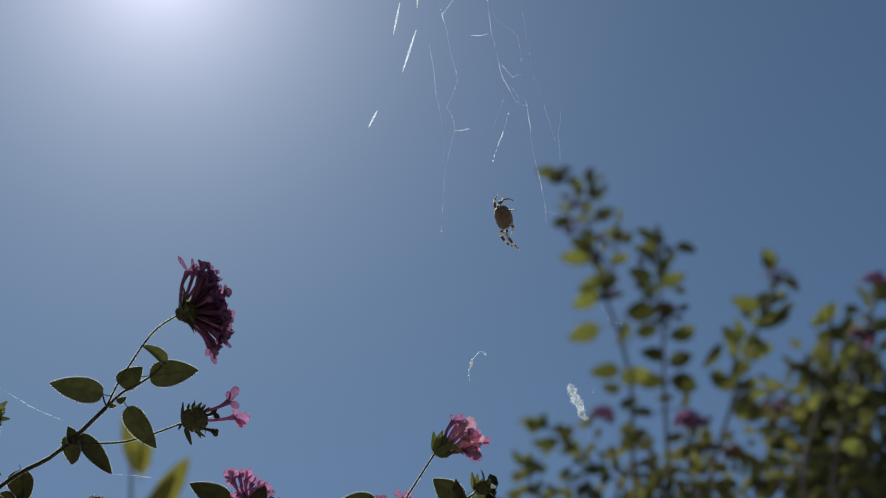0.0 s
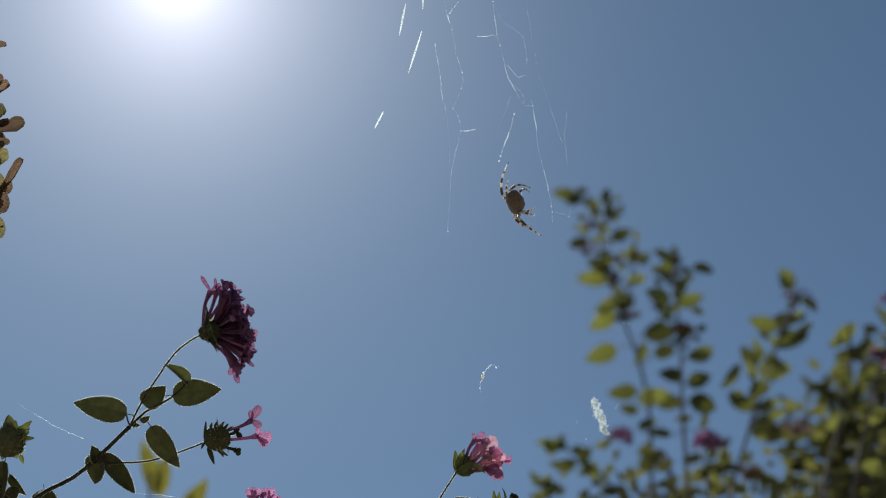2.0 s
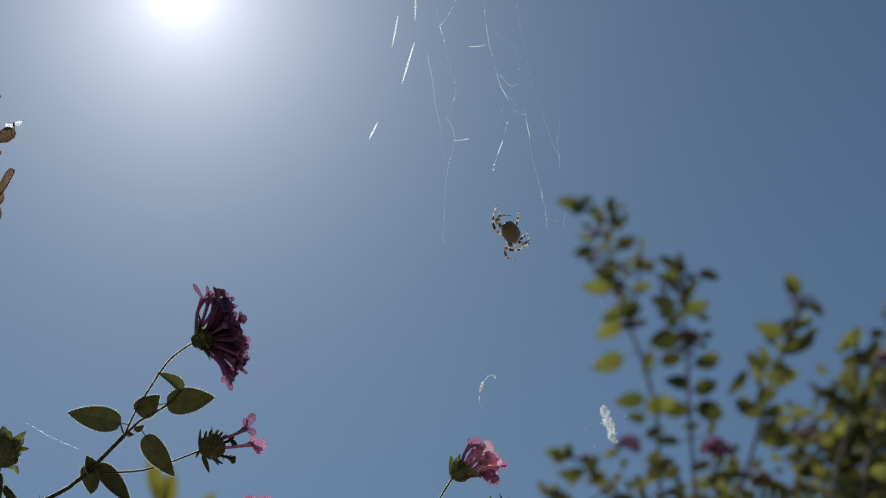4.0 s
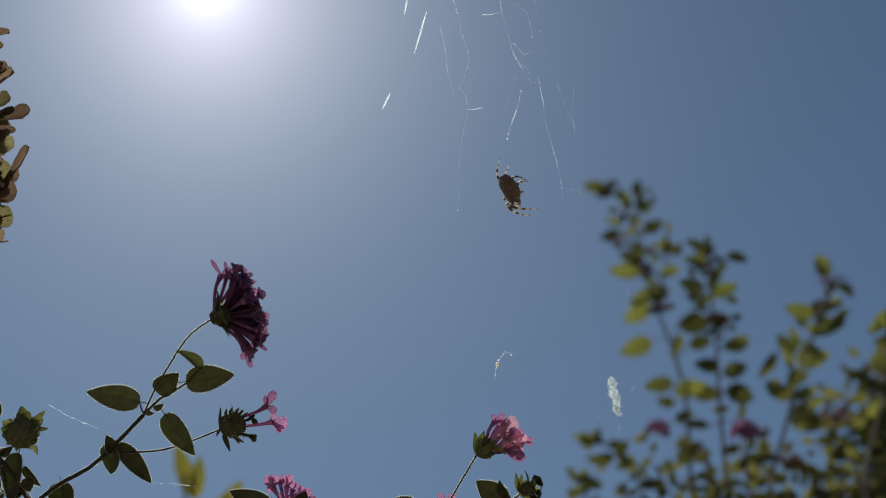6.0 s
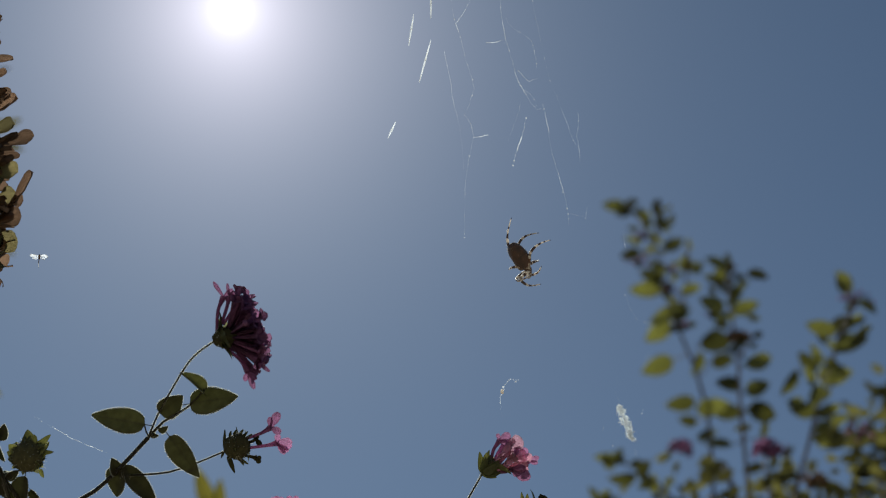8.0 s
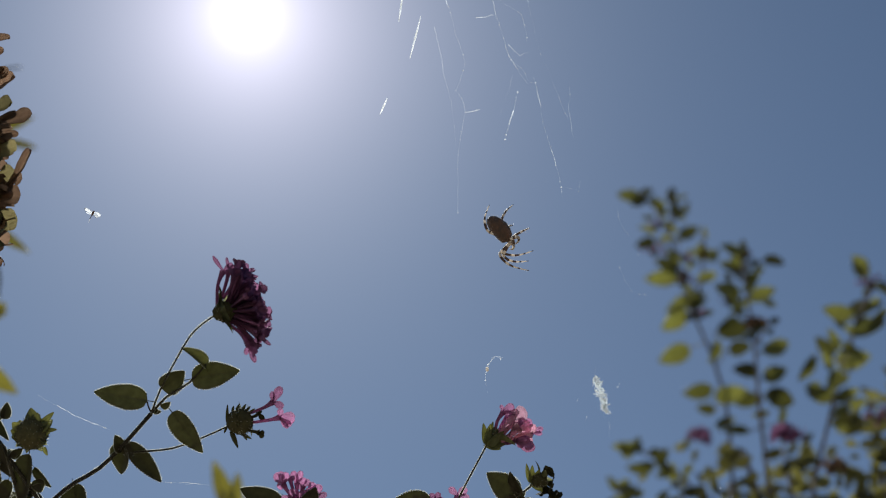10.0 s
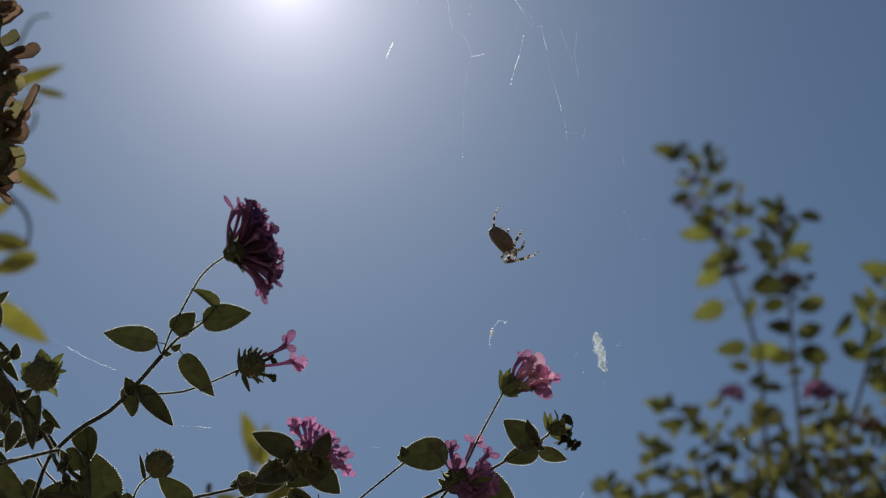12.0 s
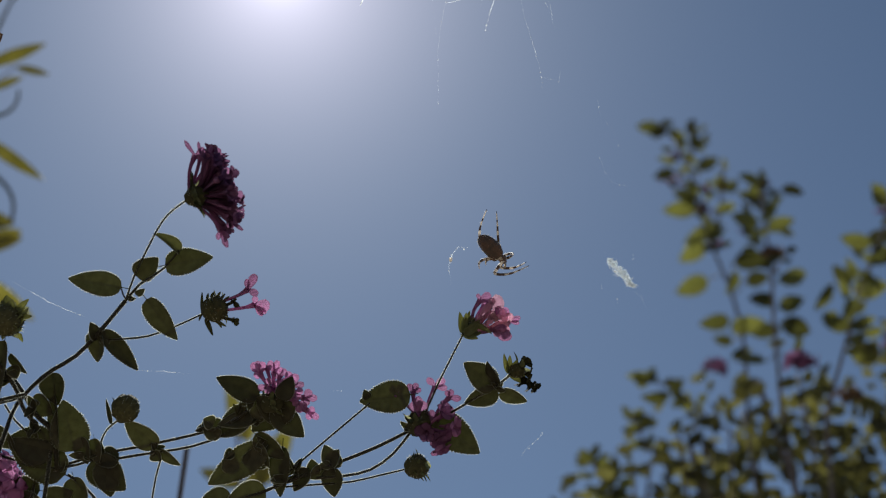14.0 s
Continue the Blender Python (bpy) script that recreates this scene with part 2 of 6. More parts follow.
def leaf(parent, base, tip, wide, roll=0, fold=0.25, curl=0.0, droop=0.0, teeth=20, material=None, thick=0.00016, name="leaf"):
    base, tip = Vector(base), Vector(tip)
    size = (tip - base).length
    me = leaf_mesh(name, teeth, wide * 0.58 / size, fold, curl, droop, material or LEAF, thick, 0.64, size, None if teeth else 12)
    return linked(name, me, parent, aim(base, tip, TOWARD, roll))


# ---- florets ----
def floret_mesh(name, material, lobes, limb, bend, length, open_up):
    """A flower with a slender tube along +z and a flared limb of rounded lobes."""
    bm = bmesh.new()
    line = [Vector((bend * f * f, 0, f)) * length for f in (0, 0.2, 0.4, 0.6, 0.8, 1.0)]
    rings = []
    for q, r in zip(line, (0.00045, 0.0004, 0.00042, 0.0005, 0.00065, 0.0009)):
        rings.append([bm.verts.new(q + Vector((r * math.cos(k * math.tau / 8), r * math.sin(k * math.tau / 8), 0))) for k in range(8)])
    for u, v in zip(rings, rings[1:]):
        for k in range(8):
            bm.faces.new((u[k], u[(k + 1) % 8], v[(k + 1) % 8], v[k]))
    top = line[-1]
    for j in range(lobes):
        a = j * math.tau / lobes + random.uniform(-0.15, 0.15)
        big = limb * random.uniform(0.8, 1.2)
        half = math.pi / lobes * 1.2
        cup = open_up * random.uniform(0.75, 1.2)
        grid = []
        for i in range(7):
            f = i / 6
            reach = 0.0008 + big * f
            w = half * (1 if f < 0.6 else math.sqrt(max(0.0, 1 - ((f - 0.6) / 0.41) ** 2)))
            grid.append([bm.verts.new(top + Vector((reach * math.cos(a + w * s), reach * math.sin(a + w * s),
                         big * (cup * f - 0.35 * f * f + 0.10 * s * f + 0.12 * abs(s) * f * random.uniform(0.6, 1.3))))) for s in (-1, -0.5, 0, 0.5, 1)])
        for u, v in zip(grid, grid[1:]):
            for k in range(4):
                bm.faces.new((u[k], v[k], v[k + 1], u[k + 1]))
    bmesh.ops.solidify(bm, geom=bm.faces[:], thickness=0.00009)
    return mesh_of(name, bm, material)


def floret_set(material, limb, length, open_up):
    return [floret_mesh("floret", material, n, limb * k, b, length * l, open_up)
            for n, k, b, l in ((4, 1.0, 0.1, 1.0), (5, 0.9, -0.1, 0.94), (4, 1.1, 0.2, 1.06), (5, 1.0, 0.0, 0.9))]


def bud_mesh(name, material, length):
    bm = bmesh.new()
    tube(bm, [Vector((0, 0, f)) * length for f in (0, 0.3, 0.6, 0.8, 0.95, 1.0)], 0.0004, 0.0006, 6)
    bmesh.ops.create_uvsphere(bm, u_segments=8, v_segments=6, radius=0.0011, matrix=Matrix.Translation((0, 0, length)))
    return mesh_of(name, bm, material)


def bract_mesh(name, length, wide):
    """A pointed, cupped bract along +z, its back to +x."""
    bm = bmesh.new()
    grid = []
    for i in range(7):
        f = i / 6
        w = wide * math.sin(math.pi * (0.22 + 0.78 * f)) ** 0.8 if f < 1 else 0.00002
        grid.append([bm.verts.new(Vector((0.25 * length * f * f - abs(s) * w * 0.5, w * s, length * f))) for s in (-1, -0.5, 0, 0.5, 1)])
    for u, v in zip(grid, grid[1:]):
        for k in range(4):
            bm.faces.new((u[k], v[k], v[k + 1], u[k + 1]))
    bmesh.ops.solidify(bm, geom=bm.faces[:], thickness=0.00012)
    return mesh_of(name, bm, BRACT)


FLORETS = {"pink": floret_set(PETAL, 0.0045, 0.0092, 0.35), "purple": floret_set(PETAL_DARK, 0.0013, 0.0108, 1.5),
           "old": floret_set(PETAL_OLD, 0.0040, 0.0085, 0.55), "dusky": floret_set(PETAL_DARK, 0.0042, 0.0092, 0.35)}
BUDS = {"pink": bud_mesh("flower_bud", PETAL, 0.006), "purple": bud_mesh("flower_bud", PETAL_DARK, 0.007)}
BRACTS = [bract_mesh("bract", 0.0048, 0.0015), bract_mesh("bract", 0.0060, 0.0016), bract_mesh("bract", 0.0038, 0.0017)]


def core_mesh(radius, tall, fuzz, bristle=1.0):
    bm = bmesh.new()
    bmesh.ops.create_icosphere(bm, subdivisions=3, radius=radius)
    for v in bm.verts:
        v.co *= 1 + 0.16 * noise.noise(v.co * 900)
        v.co.z *= tall
    if fuzz:
        for f in bm.faces[:]:
            if random.random() < fuzz:
                c, nrm = f.calc_center_median(), f.normal.copy()
                pale = random.random() < 0.4
                s = nrm.orthogonal().normalized() * (0.00007 if pale else 0.00016)
                tip = c + (nrm * radius * random.uniform(0.12, 0.4) + Vector((0, 0, 1)) * radius * 0.12) * bristle * (1.3 if pale else 0.75)
                bm.faces.new([bm.verts.new(c - s), bm.verts.new(c + s), bm.verts.new(tip)]).material_index = int(pale)
    return mesh_of("receptacle", bm, CORE, HAIR)


def spin(axis):
    """The turn that brings +z to the axis."""
    return Vector(axis).normalized().to_track_quat("Z", "Y").to_matrix().to_4x4()


def flower_head(parent, at, axis, kind, count, spread, size=1.0, inner=0, core=0.0026, bracts=9, seed=1, low=8, name="flower_head", label="", reach=0.002, flare=(18, 60), vary=(0.92, 1.08), flat=1.0, dome=0.76):
    """A rounded umbel: a green core with bracts round its foot and florets that radiate round the axis."""
    random.seed(seed)
    m = Matrix.Translation(at) @ spin(axis)
    head = linked(name, core_mesh(core, 1.2, 0.5), parent, m, label)
    for i in range(count):
        polar = radians(low + (spread - low) * math.sqrt((i + 0.5) / count) + random.uniform(-6, 6))
        turn = i * 2.39996 + random.uniform(-0.2, 0.2)
        way = Vector((math.sin(polar) * math.cos(turn), math.sin(polar) * math.sin(turn), math.cos(polar)))
        way = m.to_3x3().inverted() @ (m.to_3x3() @ way - TOWARD * (m.to_3x3() @ way).dot(TOWARD) * (1 - flat))
        way.normalize()
        k = size * random.uniform(*vary) * (dome + (1 - dome) * polar / radians(spread))
        local = Matrix.Translation(way * reach) @ spin(way) @ Matrix.Rotation(random.uniform(0, 6.28), 4, "Z") @ Matrix.Scale(k, 4)
        linked("floret", random.choice(FLORETS[kind]), head, m @ local)
    for i in range(inner):
        polar, turn = radians(random.uniform(0, 40)), random.uniform(0, 6.28)
        way = Vector((math.sin(polar) * math.cos(turn), math.sin(polar) * math.sin(turn), math.cos(polar)))
        linked("flower_bud", BUDS[kind], head, m @ Matrix.Translation(way * reach) @ spin(way) @ Matrix.Scale(size, 4))
    for i in range(bracts):
        turn = (i + random.uniform(-0.3, 0.3)) * math.tau / bracts
        tilt = Matrix.Rotation(turn, 4, "Z") @ Matrix.Translation((core * 0.75, 0, -core * 0.5)) @ Matrix.Rotation(radians(random.uniform(*flare)), 4, "Y")
        linked("bract", random.choice(BRACTS), head, m @ tilt @ Matrix.Scale(size * random.uniform(0.8, 1.1), 4))
    return head


def spray(parent, florets, push=1.3):
    """Single florets: foot, mouth, how far the mouth leans to the eye in millimetres, limb in millimetres, material."""
    for foot, mouth, lean, limb, material in florets:
        a, b = Vector(foot) - TOWARD * 0.0015, Vector(mouth) + TOWARD * (lean + push) * 0.001
        me = floret_mesh("floret", material, random.choice((4, 5)), limb * 0.00122, random.uniform(-0.15, 0.15), (b - a).length * 0.94, random.uniform(0.15, 0.55))
        linked("floret", me, parent, Matrix.Translation(a) @ spin(b - a) @ Matrix.Rotation(random.uniform(0, 6.28), 4, "Z"))


def lobe_into(bm, a, b, wide, face):
    """A thin rounded lobe from a to b, a little hollow towards face."""
    x = b - a
    y = face.cross(x).normalized()
    z = x.cross(y).normalized()
    rows = []
    for f, w, lift in ((0, 0.32, 0), (0.25, 0.62, 0.05), (0.5, 0.93, 0.08), (0.72, 1.0, 0.07), (0.9, 0.7, 0.02), (1.0, 0.3, -0.04)):
        w *= random.uniform(0.92, 1.08)
        rows.append([bm.verts.new(a + x * f + y * wide * 0.55 * w * s + z * x.length * (lift - 0.12 * s * s + random.uniform(-0.02, 0.02))) for s in (-1, -0.5, 0, 0.5, 1)])
    for u, v in zip(rows, rows[1:]):
        for k in range(4):
            bm.faces.new((u[k], v[k], v[k + 1], u[k + 1]))


def blossom(parent, material, foot, via, mouth, lobes):
    """One floret: a slender bent tube that widens into a few separate lobes."""
    o = Vector(foot)
    line = [q - o for q in smooth_line([foot, via, mouth], 0.0009)]
    bm = bmesh.new()
    rings = []
    for i, q in enumerate(line):
        f = i / (len(line) - 1)
        way = (line[min(i + 1, len(line) - 1)] - line[max(i - 1, 0)]).normalized()
        a = way.cross(TOWARD).normalized()
        b = way.cross(a)
        r = 0.00040 + 0.00012 * f + 0.0004 * max(0, f - 0.75) / 0.25
        rings.append([bm.verts.new(q + r * (math.cos(k * math.tau / 8) * a + math.sin(k * math.tau / 8) * b)) for k in range(8)])
    for u, v in zip(rings, rings[1:]):
        for k in range(8):
            bm.faces.new((u[k], u[(k + 1) % 8], v[(k + 1) % 8], v[k]))
    for tip, wide in lobes:
        away = (Vector(tip) - Vector(mouth)).normalized()
        lobe_into(bm, line[-1] - away * 0.0002, Vector(tip) - o, wide, TOWARD)
    bmesh.ops.solidify(bm, geom=bm.faces[:], thickness=0.00008)
    return linked("floret", mesh_of("floret", bm, material), parent, Matrix.Translation(o))


def seed_head(parent, at, axis, radius, bracts=14, seed=3, long=1.0, bristle=0.7):
    """A spent head: a round bristly core within pointed bracts."""
    random.seed(seed)
    m = Matrix.Translation(at) @ spin(axis)
    head = linked("seed_head", core_mesh(radius, 1.05, 0.8, bristle), parent, m, "spent dark flower head with pointed green bracts")
    for i in range(bracts):
        turn = (i + random.uniform(-0.3, 0.3)) * math.tau / bracts
        up = random.uniform(-0.6, 0.7)
        r = math.sqrt(1 - up * up)
        flare = Matrix.Rotation(turn, 4, "Z") @ Matrix.Translation((radius * r * 0.9, 0, radius * up)) @ Matrix.Rotation(radians(random.uniform(15, 75)), 4, "Y")
        linked("bract", random.choice(BRACTS), head, m @ flare @ Matrix.Scale(long * random.uniform(0.55, 1.0), 4))
    return head


def spoon_mesh(length, wide, cup, material=None):
    """A withered cupped petal along +z on a narrow claw."""
    bm = bmesh.new()
    grid = []
    for f, w in ((0, 0.40), (0.2, 0.48), (0.4, 0.66), (0.58, 0.88), (0.74, 1.0), (0.86, 0.93), (0.95, 0.68), (1.0, 0.28)):
        w *= wide * random.uniform(0.93, 1.07)
        grid.append([bm.verts.new(Vector((cup * length * (s * s * 0.3 + 0.35 * f * f) + random.gauss(0, length * 0.012), w * s, length * f))) for s in (-1, -0.6, -0.2, 0.2, 0.6, 1)])
    for u, v in zip(grid, grid[1:]):
        for k in range(5):
            bm.faces.new((u[k], v[k], v[k + 1], u[k + 1]))
    bmesh.ops.solidify(bm, geom=bm.faces[:], thickness=0.00016)
    return mesh_of("petal", bm, material or PETAL_OLD)


def spent_spike(plant, line):
    """A long head past its bloom: a dark rough column set round with withered petals."""
    random.seed(78)
    o = line[0].copy()
    path = smooth_line(line, 0.003)
    bm = bmesh.new()
    n = len(path)
    tube(bm, [q - o for q in path], 0.0066, 0.0034, 16, 0.25)
    for v in bm.verts:
        v.co += Vector([noise.noise(v.co * 420 + Vector((k * 9, 0, 0))) for k in range(3)]) * 0.0016
    head = linked("spent_head", mesh_of("spent_head", bm, CORE), plant, Matrix.Translation(o), "long dark withered flower head")
    petals = [spoon_mesh(l, w, c) for l, w, c in ((0.0088, 0.0028, 0.5), (0.0100, 0.0024, 0.8), (0.0072, 0.0032, 0.3), (0.0105, 0.0018, 0.2))]
    for i in range(190):
        f = random.random() ** 1.25
        k = min(n - 2, int(f * (n - 1)))
        q, way = path[k], (path[k + 1] - path[k]).normalized()
        gap = math.sin(f * 33)
        if f > 0.45 and gap < -0.1:
            continue
        turn = random.uniform(0, math.tau)
        a = ACROSS * math.cos(turn) + TOWARD * math.sin(turn)
        short = 0.62 if a.dot(ACROSS) > 0.25 else 1.0
        out = (a + way * random.uniform(-0.35, 0.9)).normalized()
        r = 0.0042 if f < 0.5 else 0.0018
        m = Matrix.Translation(q + a * r) @ spin(out) @ Matrix.Rotation(random.uniform(0, 6.28), 4, "Z") @ Matrix.Scale(short * random.uniform(0.8, 1.15), 4)
        linked("petal", random.choice(petals), head, m)
    # those that stand clear of the column
    for base, tip, wide, material in (((-0.1459, 0.3222, 1.0129), (-0.1383, 0.3237, 1.0132), 0.0025, PETAL_OLD), ((-0.1458, 0.3229, 1.0078), (-0.1412, 0.3243, 1.0058), 0.0030, PETAL_OLD),
                                      ((-0.1463, 0.3283, 1.0046), (-0.1393, 0.3299, 1.0047), 0.0053, PETAL_OLD), ((-0.1436, 0.3308, 0.9997), (-0.1361, 0.3298, 1.0024), 0.0033, PETAL_OLD), ((-0.1424, 0.3327, 0.9952), (-0.1366, 0.3323, 0.9958), 0.0049, WITHERED),
                                      ((-0.1402, 0.3368, 0.9942), (-0.1334, 0.3369, 0.9963), 0.0044, PETAL_OLD), ((-0.1438, 0.3376, 0.9904), (-0.1402, 0.3377, 0.9909), 0.0033, PETAL_OLD), ((-0.1433, 0.3388, 0.9868), (-0.1368, 0.3398, 0.9857), 0.0060, WITHERED),
                                      ((-0.1424, 0.3458, 0.9815), (-0.1389, 0.3455, 0.9836), 0.0060, WITHERED), ((-0.1382, 0.3457, 0.9805), (-0.1326, 0.3419, 0.9866), 0.0024, PETAL_OLD), ((-0.1381, 0.3447, 0.9797), (-0.1354, 0.3446, 0.9794), 0.0041, PETAL_OLD),
                                      ((-0.1421, 0.3490, 0.9773), (-0.1377, 0.3497, 0.9782), 0.0060, PETAL_OLD), ((-0.1438, 0.3515, 0.9716), (-0.1383, 0.3518, 0.9721), 0.0065, WITHERED), ((-0.1464, 0.3535, 0.9662), (-0.1432, 0.3531, 0.9664), 0.0044, PETAL_OLD)):
        base, tip = Vector(base), Vector(tip)
        base = base.lerp(tip, -0.35)
        me = spoon_mesh((tip - base).length * 1.04, wide * 0.5, random.uniform(0.25, 0.7), material)
        linked("petal", me, head, aim(base, tip, TOWARD, random.uniform(-45, 45)) @ Matrix.Rotation(radians(90), 4, "Y") @ Matrix.Rotation(math.pi, 4, "Z"))


# ---- ground ----
def ground():
    bm = bmesh.new()
    bmesh.ops.create_grid(bm, x_segments=60, y_segments=60, size=1500)
    for v in bm.verts:
        v.co.x, v.co.y = (math.copysign(abs(c / 1500) ** 3 * 1500, c) for c in v.co.xy)
    ob = new("ground", mesh_of("ground", bm, GROUND_BOUNCE))
    tagged(ob, "unseen garden ground, made pale to bounce light up at the plants", "ground", kind="structure")


ground()

# ---- the lantana ----
BASE = Vector((-0.10, 0.40, 0.0))


def lantana():
    plant = thing("lantana", BASE, "trailing lantana with pink flower heads and toothed leaves", "plant")
    # the tall stalk with the dark head
    stem(plant, [(-0.13, 0.34, 0.55), (-0.1471, 0.4187, 0.9141), (-0.1354, 0.4095, 0.9202), (-0.1244, 0.4050, 0.9237), (-0.1171, 0.4001, 0.9270), (-0.1070, 0.3922, 0.9320)], 0.0007, 0.0006)
    stem(plant, [(-0.1070, 0.3922, 0.9320), (-0.1029, 0.3859, 0.9357), (-0.0974, 0.3791, 0.9397), (-0.0921, 0.3730, 0.9431), (-0.0881, 0.3702, 0.9449), (-0.0839, 0.3688, 0.9468)], 0.0003, 0.00024)
    stem(plant, [(-0.1070, 0.3922, 0.9320), (-0.1019, 0.3883, 0.9345), (-0.0977, 0.3866, 0.9357), (-0.0934, 0.3845, 0.9372)], 0.0004, 0.0003)
    stem(plant, [(-0.1165, 0.4018, 0.9261), (-0.1099, 0.4023, 0.9264), (-0.1031, 0.4025, 0.9269), (-0.0950, 0.4009, 0.9284), (-0.0868, 0.3986, 0.9303)], 0.0003, 0.00024)
    flower_head(plant, (-0.0818, 0.3687, 0.9473), ALONG * 0.30 + ACROSS * 0.95 - TOWARD * 0.02, "purple", 74, 64, 0.90, 20, 0.0028, 15, 11, 3, label="dark backlit purple flower head in full bloom", reach=0.0024, flat=0.40, dome=0.60, vary=(0.82, 1.04))
    # the outer florets with curled lobes
    random.seed(60)
    blossom(plant, PETAL_DARK, (-0.0839, 0.3678, 0.9487), (-0.0833, 0.3647, 0.9536), (-0.0818, 0.3630, 0.9567), (((-0.0844, 0.3602, 0.9600), 0.0011), ((-0.0791, 0.3614, 0.9578), 0.0015), ((-0.0798, 0.3629, 0.9556), 0.0014),))
    blossom(plant, PETAL_DARK, (-0.0825, 0.3666, 0.9501), (-0.0808, 0.3640, 0.9539), (-0.0800, 0.3624, 0.9562), (((-0.0804, 0.3600, 0.9589), 0.0009), ((-0.0780, 0.3611, 0.9566), 0.0015),))
    blossom(plant, PETAL_DARK, (-0.0820, 0.3665, 0.9500), (-0.0794, 0.3645, 0.9529), (-0.0780, 0.3627, 0.9552), (((-0.0768, 0.3607, 0.9577), 0.0012), ((-0.0757, 0.3622, 0.9553), 0.0015), ((-0.0794, 0.3617, 0.9565), 0.0012),))
    blossom(plant, PETAL_DARK, (-0.0815, 0.3690, 0.9467), (-0.0763, 0.3704, 0.9454), (-0.0734, 0.3715, 0.9442), (((-0.0697, 0.3725, 0.9432), 0.0015), ((-0.0715, 0.3699, 0.9457), 0.0015),))
    blossom(plant, PETAL_DARK, (-0.0816, 0.3696, 0.9464), (-0.0767, 0.3722, 0.9441), (-0.0740, 0.3737, 0.9428), (((-0.0704, 0.3758, 0.9403), 0.0011), ((-0.0718, 0.3735, 0.9424), 0.0015),))
    blossom(plant, PETAL_DARK, (-0.0819, 0.3699, 0.9452), (-0.0780, 0.3722, 0.9424), (-0.0759, 0.3742, 0.9396), (((-0.0768, 0.3753, 0.9374), 0.0014), ((-0.0744, 0.3768, 0.9357), 0.0015), ((-0.0737, 0.3753, 0.9377), 0.0015),))
    blossom(plant, PETAL_DARK, (-0.0817, 0.3700, 0.9460), (-0.0775, 0.3726, 0.9438), (-0.0754, 0.3748, 0.9415), (((-0.0737, 0.3761, 0.9396), 0.0014), ((-0.0731, 0.3752, 0.9410), 0.0015),))
    leaf(plant, (-0.1073, 0.3887, 0.9341), (-0.1216, 0.3853, 0.9360), 0.0060, 14)
    stem(plant, [(-0.1067, 0.3921, 0.9321), (-0.1072, 0.3905, 0.9329), (-0.1073, 0.3888, 0.9338)], 0.00022, hairs=False)
    leaf(plant, (-0.0940, 0.3844, 0.9372), (-0.0806, 0.3840, 0.9385), 0.0064, -12)
    leaf(plant, (-0.1026, 0.3861, 0.9358), (-0.0962, 0.3840, 0.9398), 0.0056, 24, 0.4)
    stem(plant, [(-0.0937, 0.3844, 0.9372), (-0.0915, 0.3829, 0.9382), (-0.0895, 0.3811, 0.9393)], 0.00025, hairs=False)
    leaf(plant, (-0.0895, 0.3818, 0.9389), (-0.0929, 0.3750, 0.9421), 0.0040, 62, 0.55, 0, 0.32, material=BRACT)
    leaf(plant, (-0.1011, 0.3923, 0.9321), (-0.0934, 0.4000, 0.9232), 0.0058, 16)
    leaf(plant, (-0.1038, 0.3910, 0.9329), (-0.1010, 0.3898, 0.9338), 0.0018, 30, 0.3, teeth=7)
    leaf(plant, (-0.1163, 0.3995, 0.9274), (-0.1190, 0.4075, 0.9228), 0.0062, 30, 0.4)
    leaf(plant, (-0.1156, 0.3993, 0.9275), (-0.1082, 0.4114, 0.9216), 0.0044, -25, 0.4, 0.2)
    leaf(plant, (-0.1174, 0.4016, 0.9262), (-0.1181, 0.3966, 0.9288), 0.0030, 30, 0.4)
    seed_head(plant, (-0.0832, 0.3978, 0.9311), ACROSS + ALONG * 0.2, 0.0035, 8, 5, 0.55)
    random.seed(61)
    blossom(plant, PETAL_DARK, (-0.0802, 0.3967, 0.9329), (-0.0760, 0.3961, 0.9341), (-0.0737, 0.3955, 0.9352), (((-0.0737, 0.3935, 0.9374), 0.0014), ((-0.0711, 0.3929, 0.9383), 0.0023), ((-0.0707, 0.3956, 0.9335), 0.0019),))
    blossom(plant, MAUVE, (-0.0796, 0.3983, 0.9308), (-0.0744, 0.3984, 0.9314), (-0.0721, 0.3982, 0.9318), (((-0.0716, 0.3965, 0.9336), 0.0016), ((-0.0679, 0.3983, 0.9311), 0.0034), ((-0.0700, 0.3998, 0.9291), 0.0014), ((-0.0691, 0.3998, 0.9298), 0.0019),))
    blossom(plant, CORE, (-0.0810, 0.3995, 0.9291), (-0.0794, 0.3998, 0.9288), (-0.0781, 0.4001, 0.9285), (((-0.0770, 0.4009, 0.9273), 0.0014), ((-0.0766, 0.4002, 0.9285), 0.0012),))
    blossom(plant, CORE, (-0.0800, 0.3975, 0.9320), (-0.0787, 0.3973, 0.9323), (-0.0779, 0.3970, 0.9328), (((-0.0765, 0.3982, 0.9311), 0.0014), ((-0.0770, 0.3966, 0.9334), 0.0009),))
